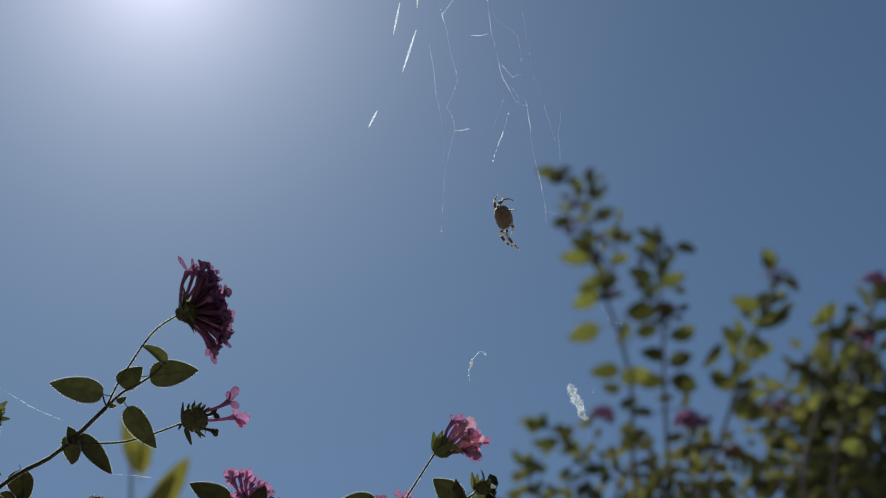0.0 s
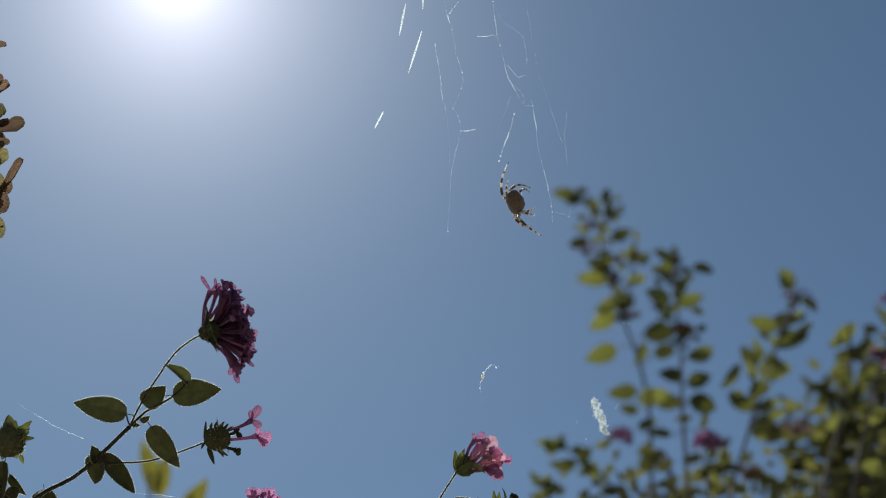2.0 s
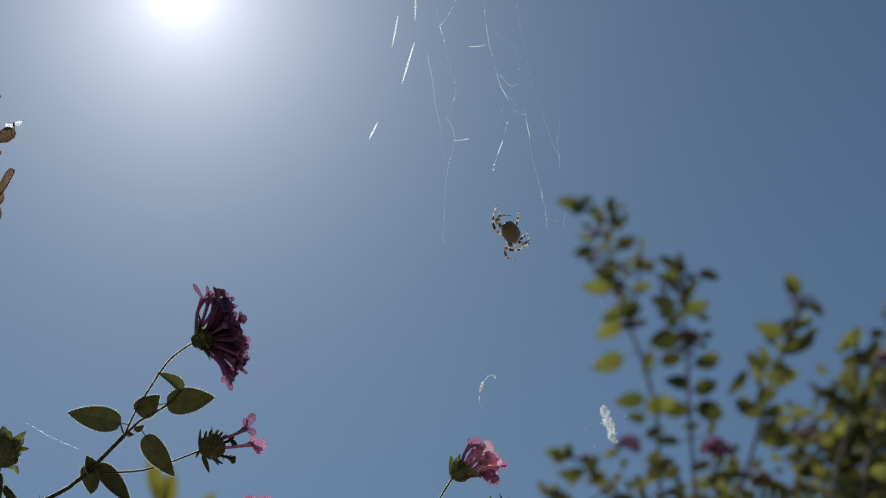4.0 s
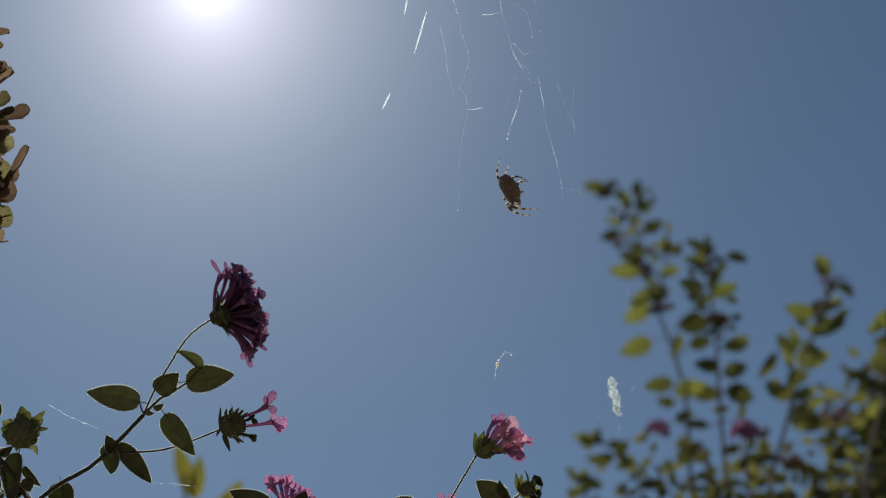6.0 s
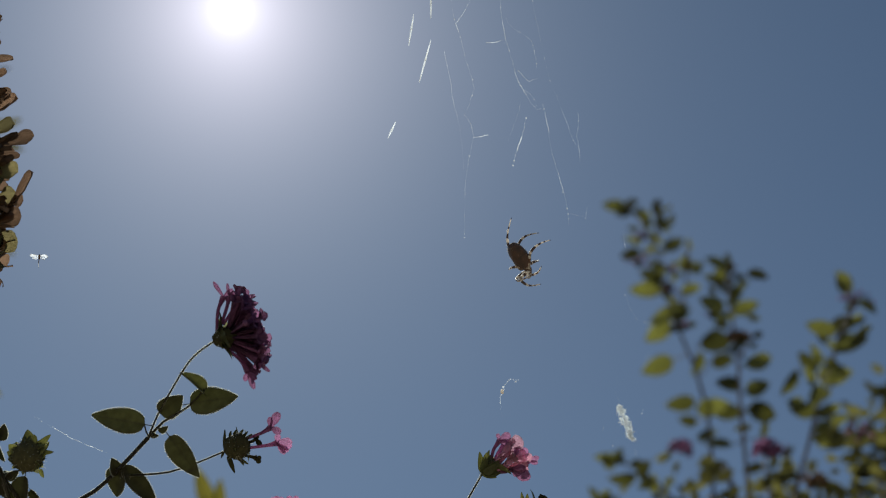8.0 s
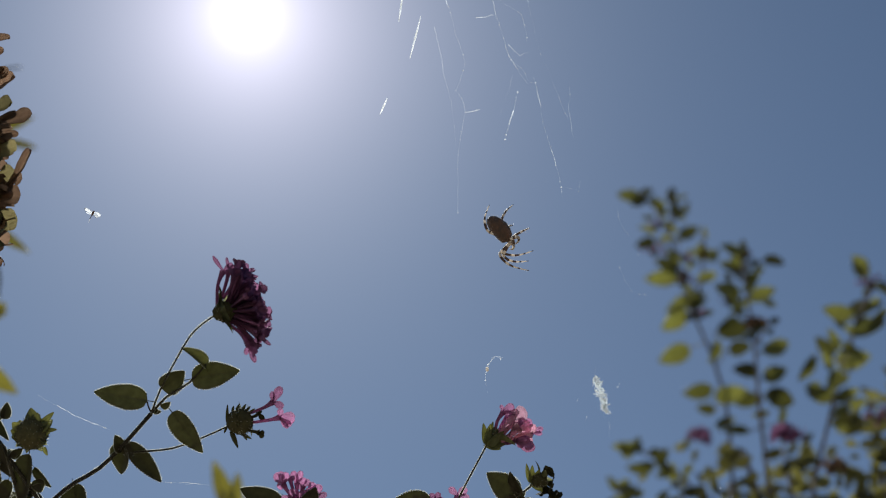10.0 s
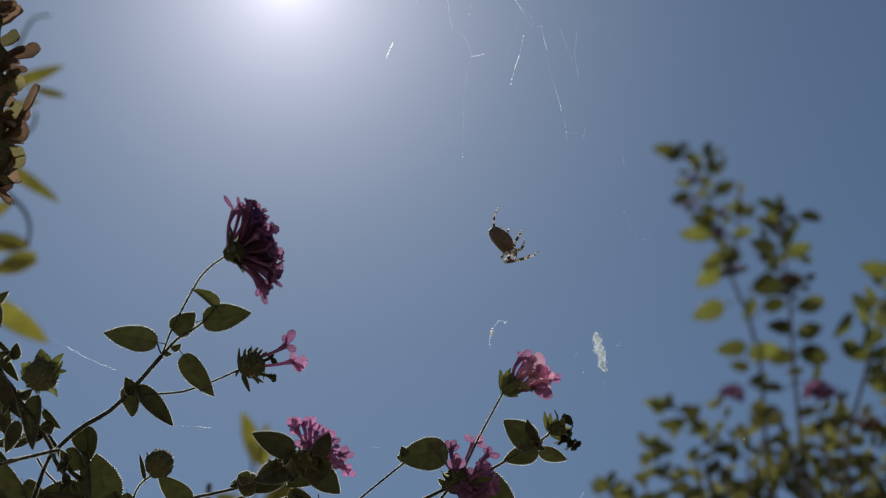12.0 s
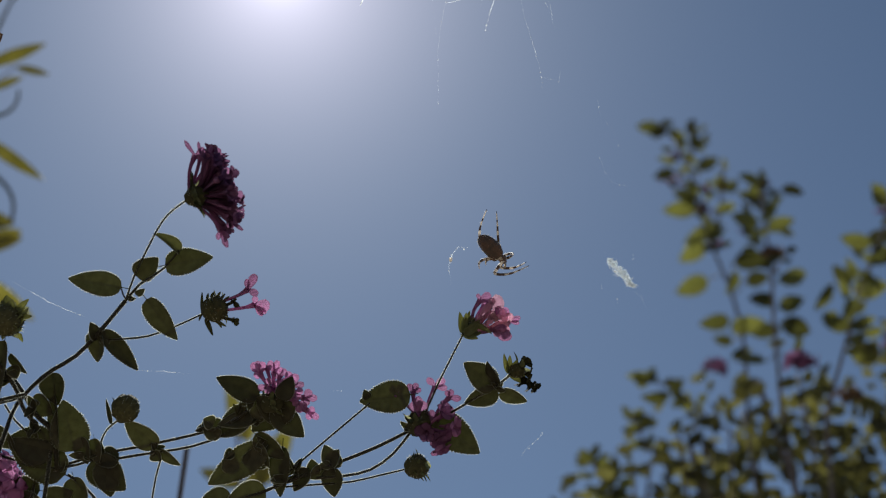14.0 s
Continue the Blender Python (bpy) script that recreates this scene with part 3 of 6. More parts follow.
    for base, tip, wide in (
        ((-0.0865, 0.3974, 0.9302), (-0.0863, 0.3944, 0.9348), 0.0008),
        ((-0.0857, 0.3984, 0.9289), (-0.0841, 0.4019, 0.9250), 0.0011),
        ((-0.0835, 0.3991, 0.9285), (-0.0802, 0.4009, 0.9271), 0.0008),
        ((-0.0824, 0.3992, 0.9285), (-0.0816, 0.4010, 0.9268), 0.0008),
        ((-0.0850, 0.3955, 0.9330), (-0.0845, 0.3948, 0.9345), 0.0006),
        ((-0.0839, 0.3954, 0.9334), (-0.0829, 0.3948, 0.9349), 0.0006),
        ((-0.0823, 0.3956, 0.9334), (-0.0811, 0.3950, 0.9349), 0.0006),
        ((-0.0813, 0.3960, 0.9330), (-0.0799, 0.3955, 0.9344), 0.0006),
        ((-0.0806, 0.3965, 0.9325), (-0.0788, 0.3960, 0.9339), 0.0006),
        ((-0.0867, 0.3977, 0.9297), (-0.0877, 0.3989, 0.9283), 0.0006),):
        leaf(plant, base, tip, wide, random.uniform(-30, 30), 0.5, material=LEAF, teeth=0, name="bract")

    # the pale pink head on its upright stalk
    stem(plant, [(-0.0342, 0.4388, 0.9127), (-0.0301, 0.4349, 0.9152), (-0.0249, 0.4268, 0.9203), (-0.0209, 0.4209, 0.9238), (-0.0156, 0.4133, 0.9284)], 0.0003, 0.00026)
    flower_head(plant, (-0.0129, 0.4118, 0.9295), ACROSS * 0.93 + ALONG * 0.28 - TOWARD * 0.1, "pale", 0, 44, 1.0, 0, 0.0014, 3, 21, 3, flare=(4, 30), label="pale pink flower head lit from behind")
    for tip in ((-0.0164, 0.4086, 0.9319), (-0.0150, 0.4098, 0.9315), (-0.0136, 0.4103, 0.9313), (-0.0123, 0.4108, 0.9312), (-0.0111, 0.4126, 0.9304), (-0.0110, 0.4151, 0.9290), (-0.0122, 0.4168, 0.9280)):
        leaf(plant, (-0.0163, 0.4146, 0.9288), tip, 0.0017, random.uniform(-40, 40), 0.5, material=BRACT, teeth=0, name="bract")
    for base, tip, wide in (
        ((-0.0161, 0.4121, 0.9275), (-0.0144, 0.4084, 0.9314), 0.0017),
        ((-0.0159, 0.4128, 0.9275), (-0.0128, 0.4099, 0.9318), 0.0020),
        ((-0.0155, 0.4125, 0.9269), (-0.0108, 0.4098, 0.9296), 0.0022),
        ((-0.0153, 0.4134, 0.9273), (-0.0102, 0.4129, 0.9296), 0.0020),
        ((-0.0153, 0.4130, 0.9267), (-0.0107, 0.4126, 0.9272), 0.0019),
        ((-0.0163, 0.4133, 0.9279), (-0.0137, 0.4106, 0.9335), 0.0016),
        ((-0.0158, 0.4136, 0.9277), (-0.0117, 0.4119, 0.9323), 0.0019),
        ((-0.0154, 0.4123, 0.9268), (-0.0120, 0.4097, 0.9285), 0.0022),):
        leaf(plant, base, tip, wide, random.uniform(-25, 25), 0.45, material=BRACT, teeth=0, name="bract")
    random.seed(62)
    blossom(plant, ROSE, (-0.0119, 0.4126, 0.9289), (-0.0097, 0.4115, 0.9312), (-0.0074, 0.4109, 0.9327), (((-0.0058, 0.4102, 0.9335), 0.0020), ((-0.0050, 0.4115, 0.9314), 0.0020), ((-0.0072, 0.4114, 0.9306), 0.0019),))
    blossom(plant, PALE, (-0.0117, 0.4124, 0.9281), (-0.0083, 0.4109, 0.9297), (-0.0052, 0.4101, 0.9305), (((-0.0034, 0.4107, 0.9296), 0.0019), ((-0.0039, 0.4087, 0.9317), 0.0019),))
    blossom(plant, ROSE, (-0.0119, 0.4134, 0.9280), (-0.0083, 0.4137, 0.9288), (-0.0053, 0.4143, 0.9288), (((-0.0031, 0.4145, 0.9285), 0.0022), ((-0.0046, 0.4151, 0.9270), 0.0019),))
    blossom(plant, PETAL, (-0.0129, 0.4119, 0.9297), (-0.0113, 0.4104, 0.9323), (-0.0095, 0.4094, 0.9342), (((-0.0075, 0.4087, 0.9351), 0.0020), ((-0.0089, 0.4099, 0.9326), 0.0017),))
    blossom(plant, PETAL, (-0.0134, 0.4115, 0.9298), (-0.0126, 0.4095, 0.9326), (-0.0106, 0.4081, 0.9349), (((-0.0112, 0.4068, 0.9363), 0.0011), ((-0.0076, 0.4070, 0.9360), 0.0024), ((-0.0083, 0.4079, 0.9336), 0.0017),))
    blossom(plant, PALE, (-0.0126, 0.4116, 0.9293), (-0.0095, 0.4099, 0.9315), (-0.0078, 0.4086, 0.9331), (((-0.0042, 0.4075, 0.9343), 0.0038), ((-0.0070, 0.4071, 0.9348), 0.0019),))
    blossom(plant, PALE, (-0.0129, 0.4114, 0.9290), (-0.0116, 0.4100, 0.9298), (-0.0107, 0.4090, 0.9304), (((-0.0076, 0.4071, 0.9328), 0.0020),))
    blossom(plant, PETAL, (-0.0119, 0.4125, 0.9285), (-0.0088, 0.4116, 0.9299), (-0.0065, 0.4105, 0.9314), (((-0.0028, 0.4099, 0.9321), 0.0025), ((-0.0053, 0.4087, 0.9331), 0.0017),))
    blossom(plant, ROSE, (-0.0119, 0.4128, 0.9279), (-0.0086, 0.4124, 0.9285), (-0.0057, 0.4117, 0.9297), (((-0.0018, 0.4106, 0.9309), 0.0024), ((-0.0032, 0.4121, 0.9282), 0.0020),))
    blossom(plant, PETAL, (-0.0112, 0.4130, 0.9284), (-0.0064, 0.4130, 0.9295), (-0.0029, 0.4129, 0.9305), (((0.0001, 0.4126, 0.9314), 0.0016), ((-0.0003, 0.4134, 0.9300), 0.0013),))
    blossom(plant, PETAL, (-0.0120, 0.4130, 0.9275), (-0.0096, 0.4128, 0.9274), (-0.0076, 0.4123, 0.9278), (((-0.0027, 0.4140, 0.9256), 0.0031), ((-0.0038, 0.4119, 0.9275), 0.0024), ((-0.0059, 0.4134, 0.9263), 0.0019),))
    blossom(plant, ROSE, (-0.0114, 0.4121, 0.9282), (-0.0093, 0.4107, 0.9290), (-0.0079, 0.4094, 0.9299), (((-0.0058, 0.4099, 0.9292), 0.0017), ((-0.0066, 0.4086, 0.9307), 0.0014),))
    blossom(plant, PALE, (-0.0117, 0.4124, 0.9277), (-0.0100, 0.4111, 0.9282), (-0.0090, 0.4103, 0.9283), (((-0.0072, 0.4095, 0.9291), 0.0014),))

    # the pink cluster and the twig of bracts beside it
    stem(plant, [(-0.03, 0.43, 0.60), (-0.0909, 0.4462, 0.8951), (-0.0801, 0.4452, 0.8984), (-0.0692, 0.4440, 0.9020), (-0.0559, 0.4428, 0.9060), (-0.0450, 0.4417, 0.9095), (-0.0346, 0.4387, 0.9127)], 0.0007, 0.0005)
    stem(plant, [(-0.0627, 0.4447, 0.9023), (-0.0546, 0.4454, 0.9029), (-0.0472, 0.4454, 0.9043), (-0.0403, 0.4435, 0.9080), (-0.0347, 0.4394, 0.9123)], 0.00042, 0.0004)
    stem(plant, [(-0.0718, 0.4450, 0.9002), (-0.0629, 0.4458, 0.9008), (-0.0531, 0.4467, 0.9015), (-0.0449, 0.4467, 0.9030), (-0.0374, 0.4467, 0.9045)], 0.0003, 0.00026)
    stem(plant, [(-0.0724, 0.4432, 0.9024), (-0.0664, 0.4410, 0.9063), (-0.0566, 0.4366, 0.9119), (-0.0472, 0.4309, 0.9160), (-0.0450, 0.4295, 0.9170)], 0.0003, 0.00026)
    stem(plant, [(-0.0342, 0.4388, 0.9127), (-0.0237, 0.4358, 0.9153), (-0.0159, 0.4325, 0.9178), (-0.0100, 0.4301, 0.9197), (-0.0052, 0.4276, 0.9215), (-0.0040, 0.4273, 0.9232)], 0.0004, 0.0003)
    flower_head(plant, (-0.0317, 0.4368, 0.9140), ACROSS * 0.35 + ALONG * 0.95 - TOWARD * 0.3, "pink", 0, 62, 0.80, 2, 0.0034, 10, 31, 14, label="pink flower head half shaded by its leaves")
    random.seed(63)
    # florets in the leaves' shade get the dark petal colour
    blossom(plant, PETAL_DARK, (-0.0322, 0.4350, 0.9154), (-0.0351, 0.4320, 0.9179), (-0.0367, 0.4294, 0.9203), (((-0.0391, 0.4280, 0.9213), 0.0021), ((-0.0354, 0.4280, 0.9216), 0.0021), ((-0.0375, 0.4295, 0.9185), 0.0019),))
    blossom(plant, PETAL_DARK, (-0.0316, 0.4363, 0.9143), (-0.0327, 0.4332, 0.9179), (-0.0327, 0.4307, 0.9210), (((-0.0341, 0.4292, 0.9223), 0.0018), ((-0.0313, 0.4292, 0.9224), 0.0018), ((-0.0303, 0.4301, 0.9208), 0.0015),))
    blossom(plant, MAUVE, (-0.0300, 0.4365, 0.9143), (-0.0285, 0.4332, 0.9187), (-0.0262, 0.4308, 0.9221), (((-0.0284, 0.4289, 0.9237), 0.0019), ((-0.0235, 0.4294, 0.9235), 0.0023), ((-0.0229, 0.4309, 0.9211), 0.0018),))
    blossom(plant, PETAL_DARK, (-0.0279, 0.4368, 0.9143), (-0.0253, 0.4347, 0.9175), (-0.0226, 0.4334, 0.9196), (((-0.0216, 0.4319, 0.9213), 0.0018), ((-0.0192, 0.4335, 0.9190), 0.0019), ((-0.0231, 0.4314, 0.9207), 0.0016),))
    blossom(plant, MAUVE, (-0.0311, 0.4362, 0.9132), (-0.0313, 0.4340, 0.9142), (-0.0312, 0.4322, 0.9150), (((-0.0332, 0.4303, 0.9168), 0.0026), ((-0.0290, 0.4305, 0.9168), 0.0026), ((-0.0307, 0.4292, 0.9177), 0.0024),))
    blossom(plant, MAUVE, (-0.0287, 0.4370, 0.9131), (-0.0267, 0.4355, 0.9141), (-0.0248, 0.4347, 0.9145), (((-0.0224, 0.4332, 0.9165), 0.0021), ((-0.0217, 0.4347, 0.9141), 0.0019), ((-0.0242, 0.4327, 0.9159), 0.0019),))
    blossom(plant, PETAL_DARK, (-0.0291, 0.4377, 0.9121), (-0.0265, 0.4375, 0.9115), (-0.0245, 0.4376, 0.9107), (((-0.0221, 0.4363, 0.9123), 0.0023), ((-0.0201, 0.4376, 0.9105), 0.0021), ((-0.0228, 0.4380, 0.9089), 0.0023),))
    blossom(plant, PETAL_DARK, (-0.0301, 0.4377, 0.9116), (-0.0282, 0.4379, 0.9101), (-0.0269, 0.4382, 0.9086), (((-0.0247, 0.4392, 0.9072), 0.0023), ((-0.0276, 0.4389, 0.9065), 0.0019), ((-0.0238, 0.4374, 0.9087), 0.0019),))
    blossom(plant, PETAL_DARK, (-0.0308, 0.4382, 0.9116), (-0.0278, 0.4394, 0.9098), (-0.0258, 0.4407, 0.9079), (((-0.0264, 0.4418, 0.9058), 0.0021), ((-0.0239, 0.4413, 0.9064), 0.0021),))
    blossom(plant, PETAL_DARK, (-0.0312, 0.4372, 0.9129), (-0.0301, 0.4360, 0.9140), (-0.0290, 0.4352, 0.9148), (((-0.0268, 0.4345, 0.9157), 0.0023), ((-0.0279, 0.4355, 0.9136), 0.0021),))
    foot = (-0.0281, 0.4380, 0.9131)
    spray(plant, [(foot, (-0.0237, 0.4361, 0.9164), 1.4, 2, PETAL_DARK), (foot, (-0.0212, 0.4387, 0.9134), 1.5, 1.9, MAUVE), (foot, (-0.0252, 0.4423, 0.9078), 1, 2.2, PETAL_DARK), (foot, (-0.0263, 0.4403, 0.9103), 1.6, 2.1, PETAL_DARK), (foot, (-0.0296, 0.4386, 0.9120), 2.5, 1.9, PETAL_DARK)])
    leaf(plant, (-0.0278, 0.4361, 0.9148), (-0.0154, 0.4469, 0.9084), 0.0085, -10, 0.2)
    leaf(plant, (-0.0313, 0.4375, 0.9137), (-0.0356, 0.4347, 0.9149), 0.0030, 20, 0.3)
    leaf(plant, (-0.0333, 0.4296, 0.9191), (-0.0479, 0.4294, 0.9178), 0.0078, 10, 0.25)
    leaf(plant, (-0.0456, 0.4291, 0.9182), (-0.0460, 0.4263, 0.9197), 0.0022, 20, 0.3, teeth=7)
    seed_head(plant, (-0.0338, 0.4466, 0.9052), ACROSS + ALONG * 0.25, 0.0034, 15, 7, 0.8)
    seed_head(plant, (-0.0024, 0.4272, 0.9234), ACROSS * 0.75 + ALONG * 0.6, 0.0022, 3, 8, 0.8)
    random.seed(66)
    foot = (-0.0021, 0.4276, 0.9232)
    spray(plant, [(foot, (0.0008, 0.4251, 0.9248), 0.5, 1.0, CORE), (foot, (0.0009, 0.4290, 0.9228), 1.0, 1.3, CORE), (foot, (0.0014, 0.4327, 0.9208), 0.6, 1.4, CORE), (foot, (0.0029, 0.4335, 0.9205), -0.4, 1.1, CORE), (foot, (-0.0012, 0.4310, 0.9215), 0.4, 1.5, CORE)], -0.8)
    for tip in ((-0.0056, 0.4220, 0.9259), (-0.0039, 0.4227, 0.9257), (-0.0018, 0.4241, 0.9251), (0.0002, 0.4263, 0.9241), (0.0006, 0.4290, 0.9228), (-0.0012, 0.4310, 0.9215)):
        leaf(plant, (-0.0047, 0.4279, 0.9228), tip, 0.0015, random.uniform(-40, 40), 0.5, material=BRACT, teeth=0, name="bract")
    leaf(plant, (-0.0090, 0.4299, 0.9199), (-0.0169, 0.4218, 0.9237), 0.0066, 10, 0.25)
    leaf(plant, (-0.0080, 0.4294, 0.9202), (-0.0104, 0.4224, 0.9239), 0.0036, -45, 0.4)
    leaf(plant, (-0.0084, 0.4307, 0.9195), (-0.0181, 0.4332, 0.9173), 0.0056, -20, 0.3)
    leaf(plant, (-0.0078, 0.4311, 0.9194), (-0.0004, 0.4352, 0.9177), 0.0040, 25, 0.35)

    # the pink head lower on
    stem(plant, [(-0.10, 0.40, 0.62), (-0.1438, 0.4348, 0.8997), (-0.1286, 0.4321, 0.9061), (-0.1122, 0.4322, 0.9091), (-0.0970, 0.4314, 0.9113), (-0.0868, 0.4299, 0.9131), (-0.0795, 0.4265, 0.9157)], 0.0005, 0.00042)
    stem(plant, [(-0.1255, 0.4331, 0.9053), (-0.1107, 0.4337, 0.9074), (-0.0976, 0.4342, 0.9092), (-0.0873, 0.4324, 0.9116), (-0.0791, 0.4290, 0.9143)], 0.00042, 0.00036)
    flower_head(plant, (-0.0724, 0.4254, 0.9169), ACROSS * 0.80 + ALONG * 0.55 - TOWARD * 0.2, "pink", 0, 66, 0.80, 3, 0.0030, 10, 41, 12, label="bright pink flower head above dark leaves")
    random.seed(64)
    blossom(plant, PETAL, (-0.0704, 0.4236, 0.9184), (-0.0698, 0.4222, 0.9187), (-0.0690, 0.4211, 0.9190), (((-0.0706, 0.4197, 0.9201), 0.0021), ((-0.0672, 0.4212, 0.9182), 0.0019), ((-0.0683, 0.4191, 0.9203), 0.0019),))
    blossom(plant, MAUVE, (-0.0706, 0.4242, 0.9187), (-0.0703, 0.4224, 0.9211), (-0.0695, 0.4210, 0.9231), (((-0.0711, 0.4209, 0.9224), 0.0019), ((-0.0675, 0.4200, 0.9238), 0.0021),))
    blossom(plant, PETAL, (-0.0704, 0.4237, 0.9184), (-0.0668, 0.4242, 0.9170), (-0.0642, 0.4249, 0.9153), (((-0.0660, 0.4240, 0.9157), 0.0019), ((-0.0622, 0.4252, 0.9143), 0.0021), ((-0.0646, 0.4254, 0.9131), 0.0018),))
    blossom(plant, MAUVE, (-0.0707, 0.4244, 0.9189), (-0.0742, 0.4218, 0.9221), (-0.0761, 0.4195, 0.9253), (((-0.0774, 0.4197, 0.9242), 0.0018), ((-0.0754, 0.4181, 0.9263), 0.0018),))
    blossom(plant, PETAL, (-0.0705, 0.4240, 0.9186), (-0.0734, 0.4214, 0.9207), (-0.0750, 0.4191, 0.9229), (((-0.0771, 0.4169, 0.9251), 0.0024), ((-0.0737, 0.4169, 0.9252), 0.0021), ((-0.0763, 0.4188, 0.9215), 0.0021),))
    blossom(plant, PETAL, (-0.0706, 0.4242, 0.9187), (-0.0714, 0.4219, 0.9213), (-0.0713, 0.4201, 0.9236), (((-0.0722, 0.4178, 0.9260), 0.0021), ((-0.0697, 0.4179, 0.9259), 0.0021), ((-0.0684, 0.4193, 0.9237), 0.0019),))
    blossom(plant, PETAL, (-0.0705, 0.4238, 0.9185), (-0.0692, 0.4219, 0.9201), (-0.0678, 0.4206, 0.9212), (((-0.0660, 0.4194, 0.9227), 0.0021), ((-0.0638, 0.4202, 0.9214), 0.0023), ((-0.0666, 0.4212, 0.9191), 0.0019),))
    blossom(plant, PETAL, (-0.0704, 0.4237, 0.9184), (-0.0722, 0.4219, 0.9188), (-0.0733, 0.4204, 0.9194), (((-0.0755, 0.4204, 0.9185), 0.0019), ((-0.0716, 0.4190, 0.9207), 0.0021), ((-0.0723, 0.4210, 0.9173), 0.0019),))
    blossom(plant, PETAL, (-0.0706, 0.4241, 0.9187), (-0.0664, 0.4246, 0.9184), (-0.0632, 0.4254, 0.9176), (((-0.0611, 0.4241, 0.9193), 0.0023), ((-0.0594, 0.4254, 0.9173), 0.0019), ((-0.0620, 0.4259, 0.9156), 0.0019),))
    blossom(plant, PETAL, (-0.0705, 0.4239, 0.9185), (-0.0656, 0.4254, 0.9166), (-0.0622, 0.4270, 0.9142), (((-0.0639, 0.4259, 0.9150), 0.0019), ((-0.0601, 0.4265, 0.9143), 0.0021), ((-0.0592, 0.4279, 0.9121), 0.0019), ((-0.0618, 0.4283, 0.9121), 0.0018),))
    blossom(plant, MAUVE, (-0.0705, 0.4238, 0.9185), (-0.0675, 0.4232, 0.9184), (-0.0652, 0.4231, 0.9180), (((-0.0630, 0.4225, 0.9186), 0.0019), ((-0.0640, 0.4238, 0.9162), 0.0019), ((-0.0663, 0.4228, 0.9166), 0.0018),))
    blossom(plant, MAUVE, (-0.0707, 0.4245, 0.9189), (-0.0727, 0.4220, 0.9225), (-0.0735, 0.4198, 0.9257), (((-0.0751, 0.4200, 0.9246), 0.0016), ((-0.0720, 0.4197, 0.9251), 0.0018),))
    blossom(plant, MAUVE, (-0.0707, 0.4245, 0.9189), (-0.0685, 0.4242, 0.9203), (-0.0665, 0.4242, 0.9210), (((-0.0632, 0.4240, 0.9214), 0.0019), ((-0.0652, 0.4227, 0.9223), 0.0018),))
    blossom(plant, MAUVE, (-0.0706, 0.4244, 0.9188), (-0.0674, 0.4258, 0.9178), (-0.0652, 0.4273, 0.9164), (((-0.0630, 0.4267, 0.9170), 0.0019), ((-0.0642, 0.4280, 0.9146), 0.0019),))
    leaf(plant, (-0.0690, 0.4219, 0.9155), (-0.0652, 0.4184, 0.9207), 0.0044, 12, 0.3)
    leaf(plant, (-0.0759, 0.4233, 0.9178), (-0.0867, 0.4163, 0.9207), 0.0058, 12)
    leaf(plant, (-0.0727, 0.4269, 0.9160), (-0.0652, 0.4364, 0.9113), 0.0066, -18, 0.3)
    leaf(plant, (-0.0775, 0.4292, 0.9143), (-0.0892, 0.4295, 0.9131), 0.0046, 30, 0.4)
    leaf(plant, (-0.0789, 0.4336, 0.9117), (-0.0710, 0.4401, 0.9067), 0.0056, 20, 0.4)
    leaf(plant, (-0.0766, 0.4373, 0.9092), (-0.0939, 0.4415, 0.9005), 0.0078, 8, 0.3)
    leaf(plant, (-0.0801, 0.4361, 0.9101), (-0.0761, 0.4408, 0.9048), 0.0060, 30, 0.3)
    leaf(plant, (-0.0856, 0.4369, 0.9081), (-0.0888, 0.4376, 0.9065), 0.0030, 30, 0.3)
    leaf(plant, (-0.0717, 0.4378, 0.9095), (-0.0735, 0.4466, 0.8978), 0.0062, 25, 0.4)
    leaf(plant, (-0.0582, 0.4429, 0.9055), (-0.0597, 0.4392, 0.9099), 0.0040, 20, 0.3)
    leaf(plant, (-0.0592, 0.4431, 0.9050), (-0.0556, 0.4406, 0.9089), 0.0038, -20, 0.3)
    leaf(plant, (-0.0580, 0.4435, 0.9047), (-0.0580, 0.4487, 0.8980), 0.0056, 15, 0.3)
    leaf(plant, (-0.0600, 0.4430, 0.9050), (-0.0647, 0.4446, 0.9021), 0.0040, -25, 0.3)
    leaf(plant, (-0.0649, 0.4427, 0.9044), (-0.0695, 0.4461, 0.8992), 0.0046, 25, 0.3)
    leaf(plant, (-0.0775, 0.4448, 0.8993), (-0.0892, 0.4454, 0.8964), 0.0070, 10, 0.3)

    leaf(plant, (-0.0701, 0.4308, 0.9149), (-0.0769, 0.4233, 0.9184), 0.0066, 10, 0.2)
    leaf(plant, (-0.0674, 0.4247, 0.9185), (-0.0798, 0.4334, 0.9125), 0.0090, -10, 0.2)
    leaf(plant, (-0.0787, 0.4276, 0.9158), (-0.0904, 0.4333, 0.9115), 0.0070, 20, 0.3)
    leaf(plant, (-0.0895, 0.4323, 0.9122), (-0.0935, 0.4291, 0.9136), 0.0058, 20, 0.3)
    leaf(plant, (-0.0810, 0.4411, 0.9047), (-0.0785, 0.4374, 0.9098), 0.0064, 10, 0.3)
    leaf(plant, (-0.0872, 0.4410, 0.9035), (-0.0871, 0.4375, 0.9080), 0.0044, 10, 0.3)
    for a, b, w in (((-0.0714, 0.4438, 0.9032), (-0.0707, 0.4404, 0.9077), 0.0040), ((-0.0630, 0.4449, 0.9035), (-0.0639, 0.4419, 0.9070), 0.0040), ((-0.0567, 0.4442, 0.9056), (-0.0567, 0.4416, 0.9090), 0.0038)):
        leaf(plant, a, b, w, random.uniform(-30, 30), 0.3)
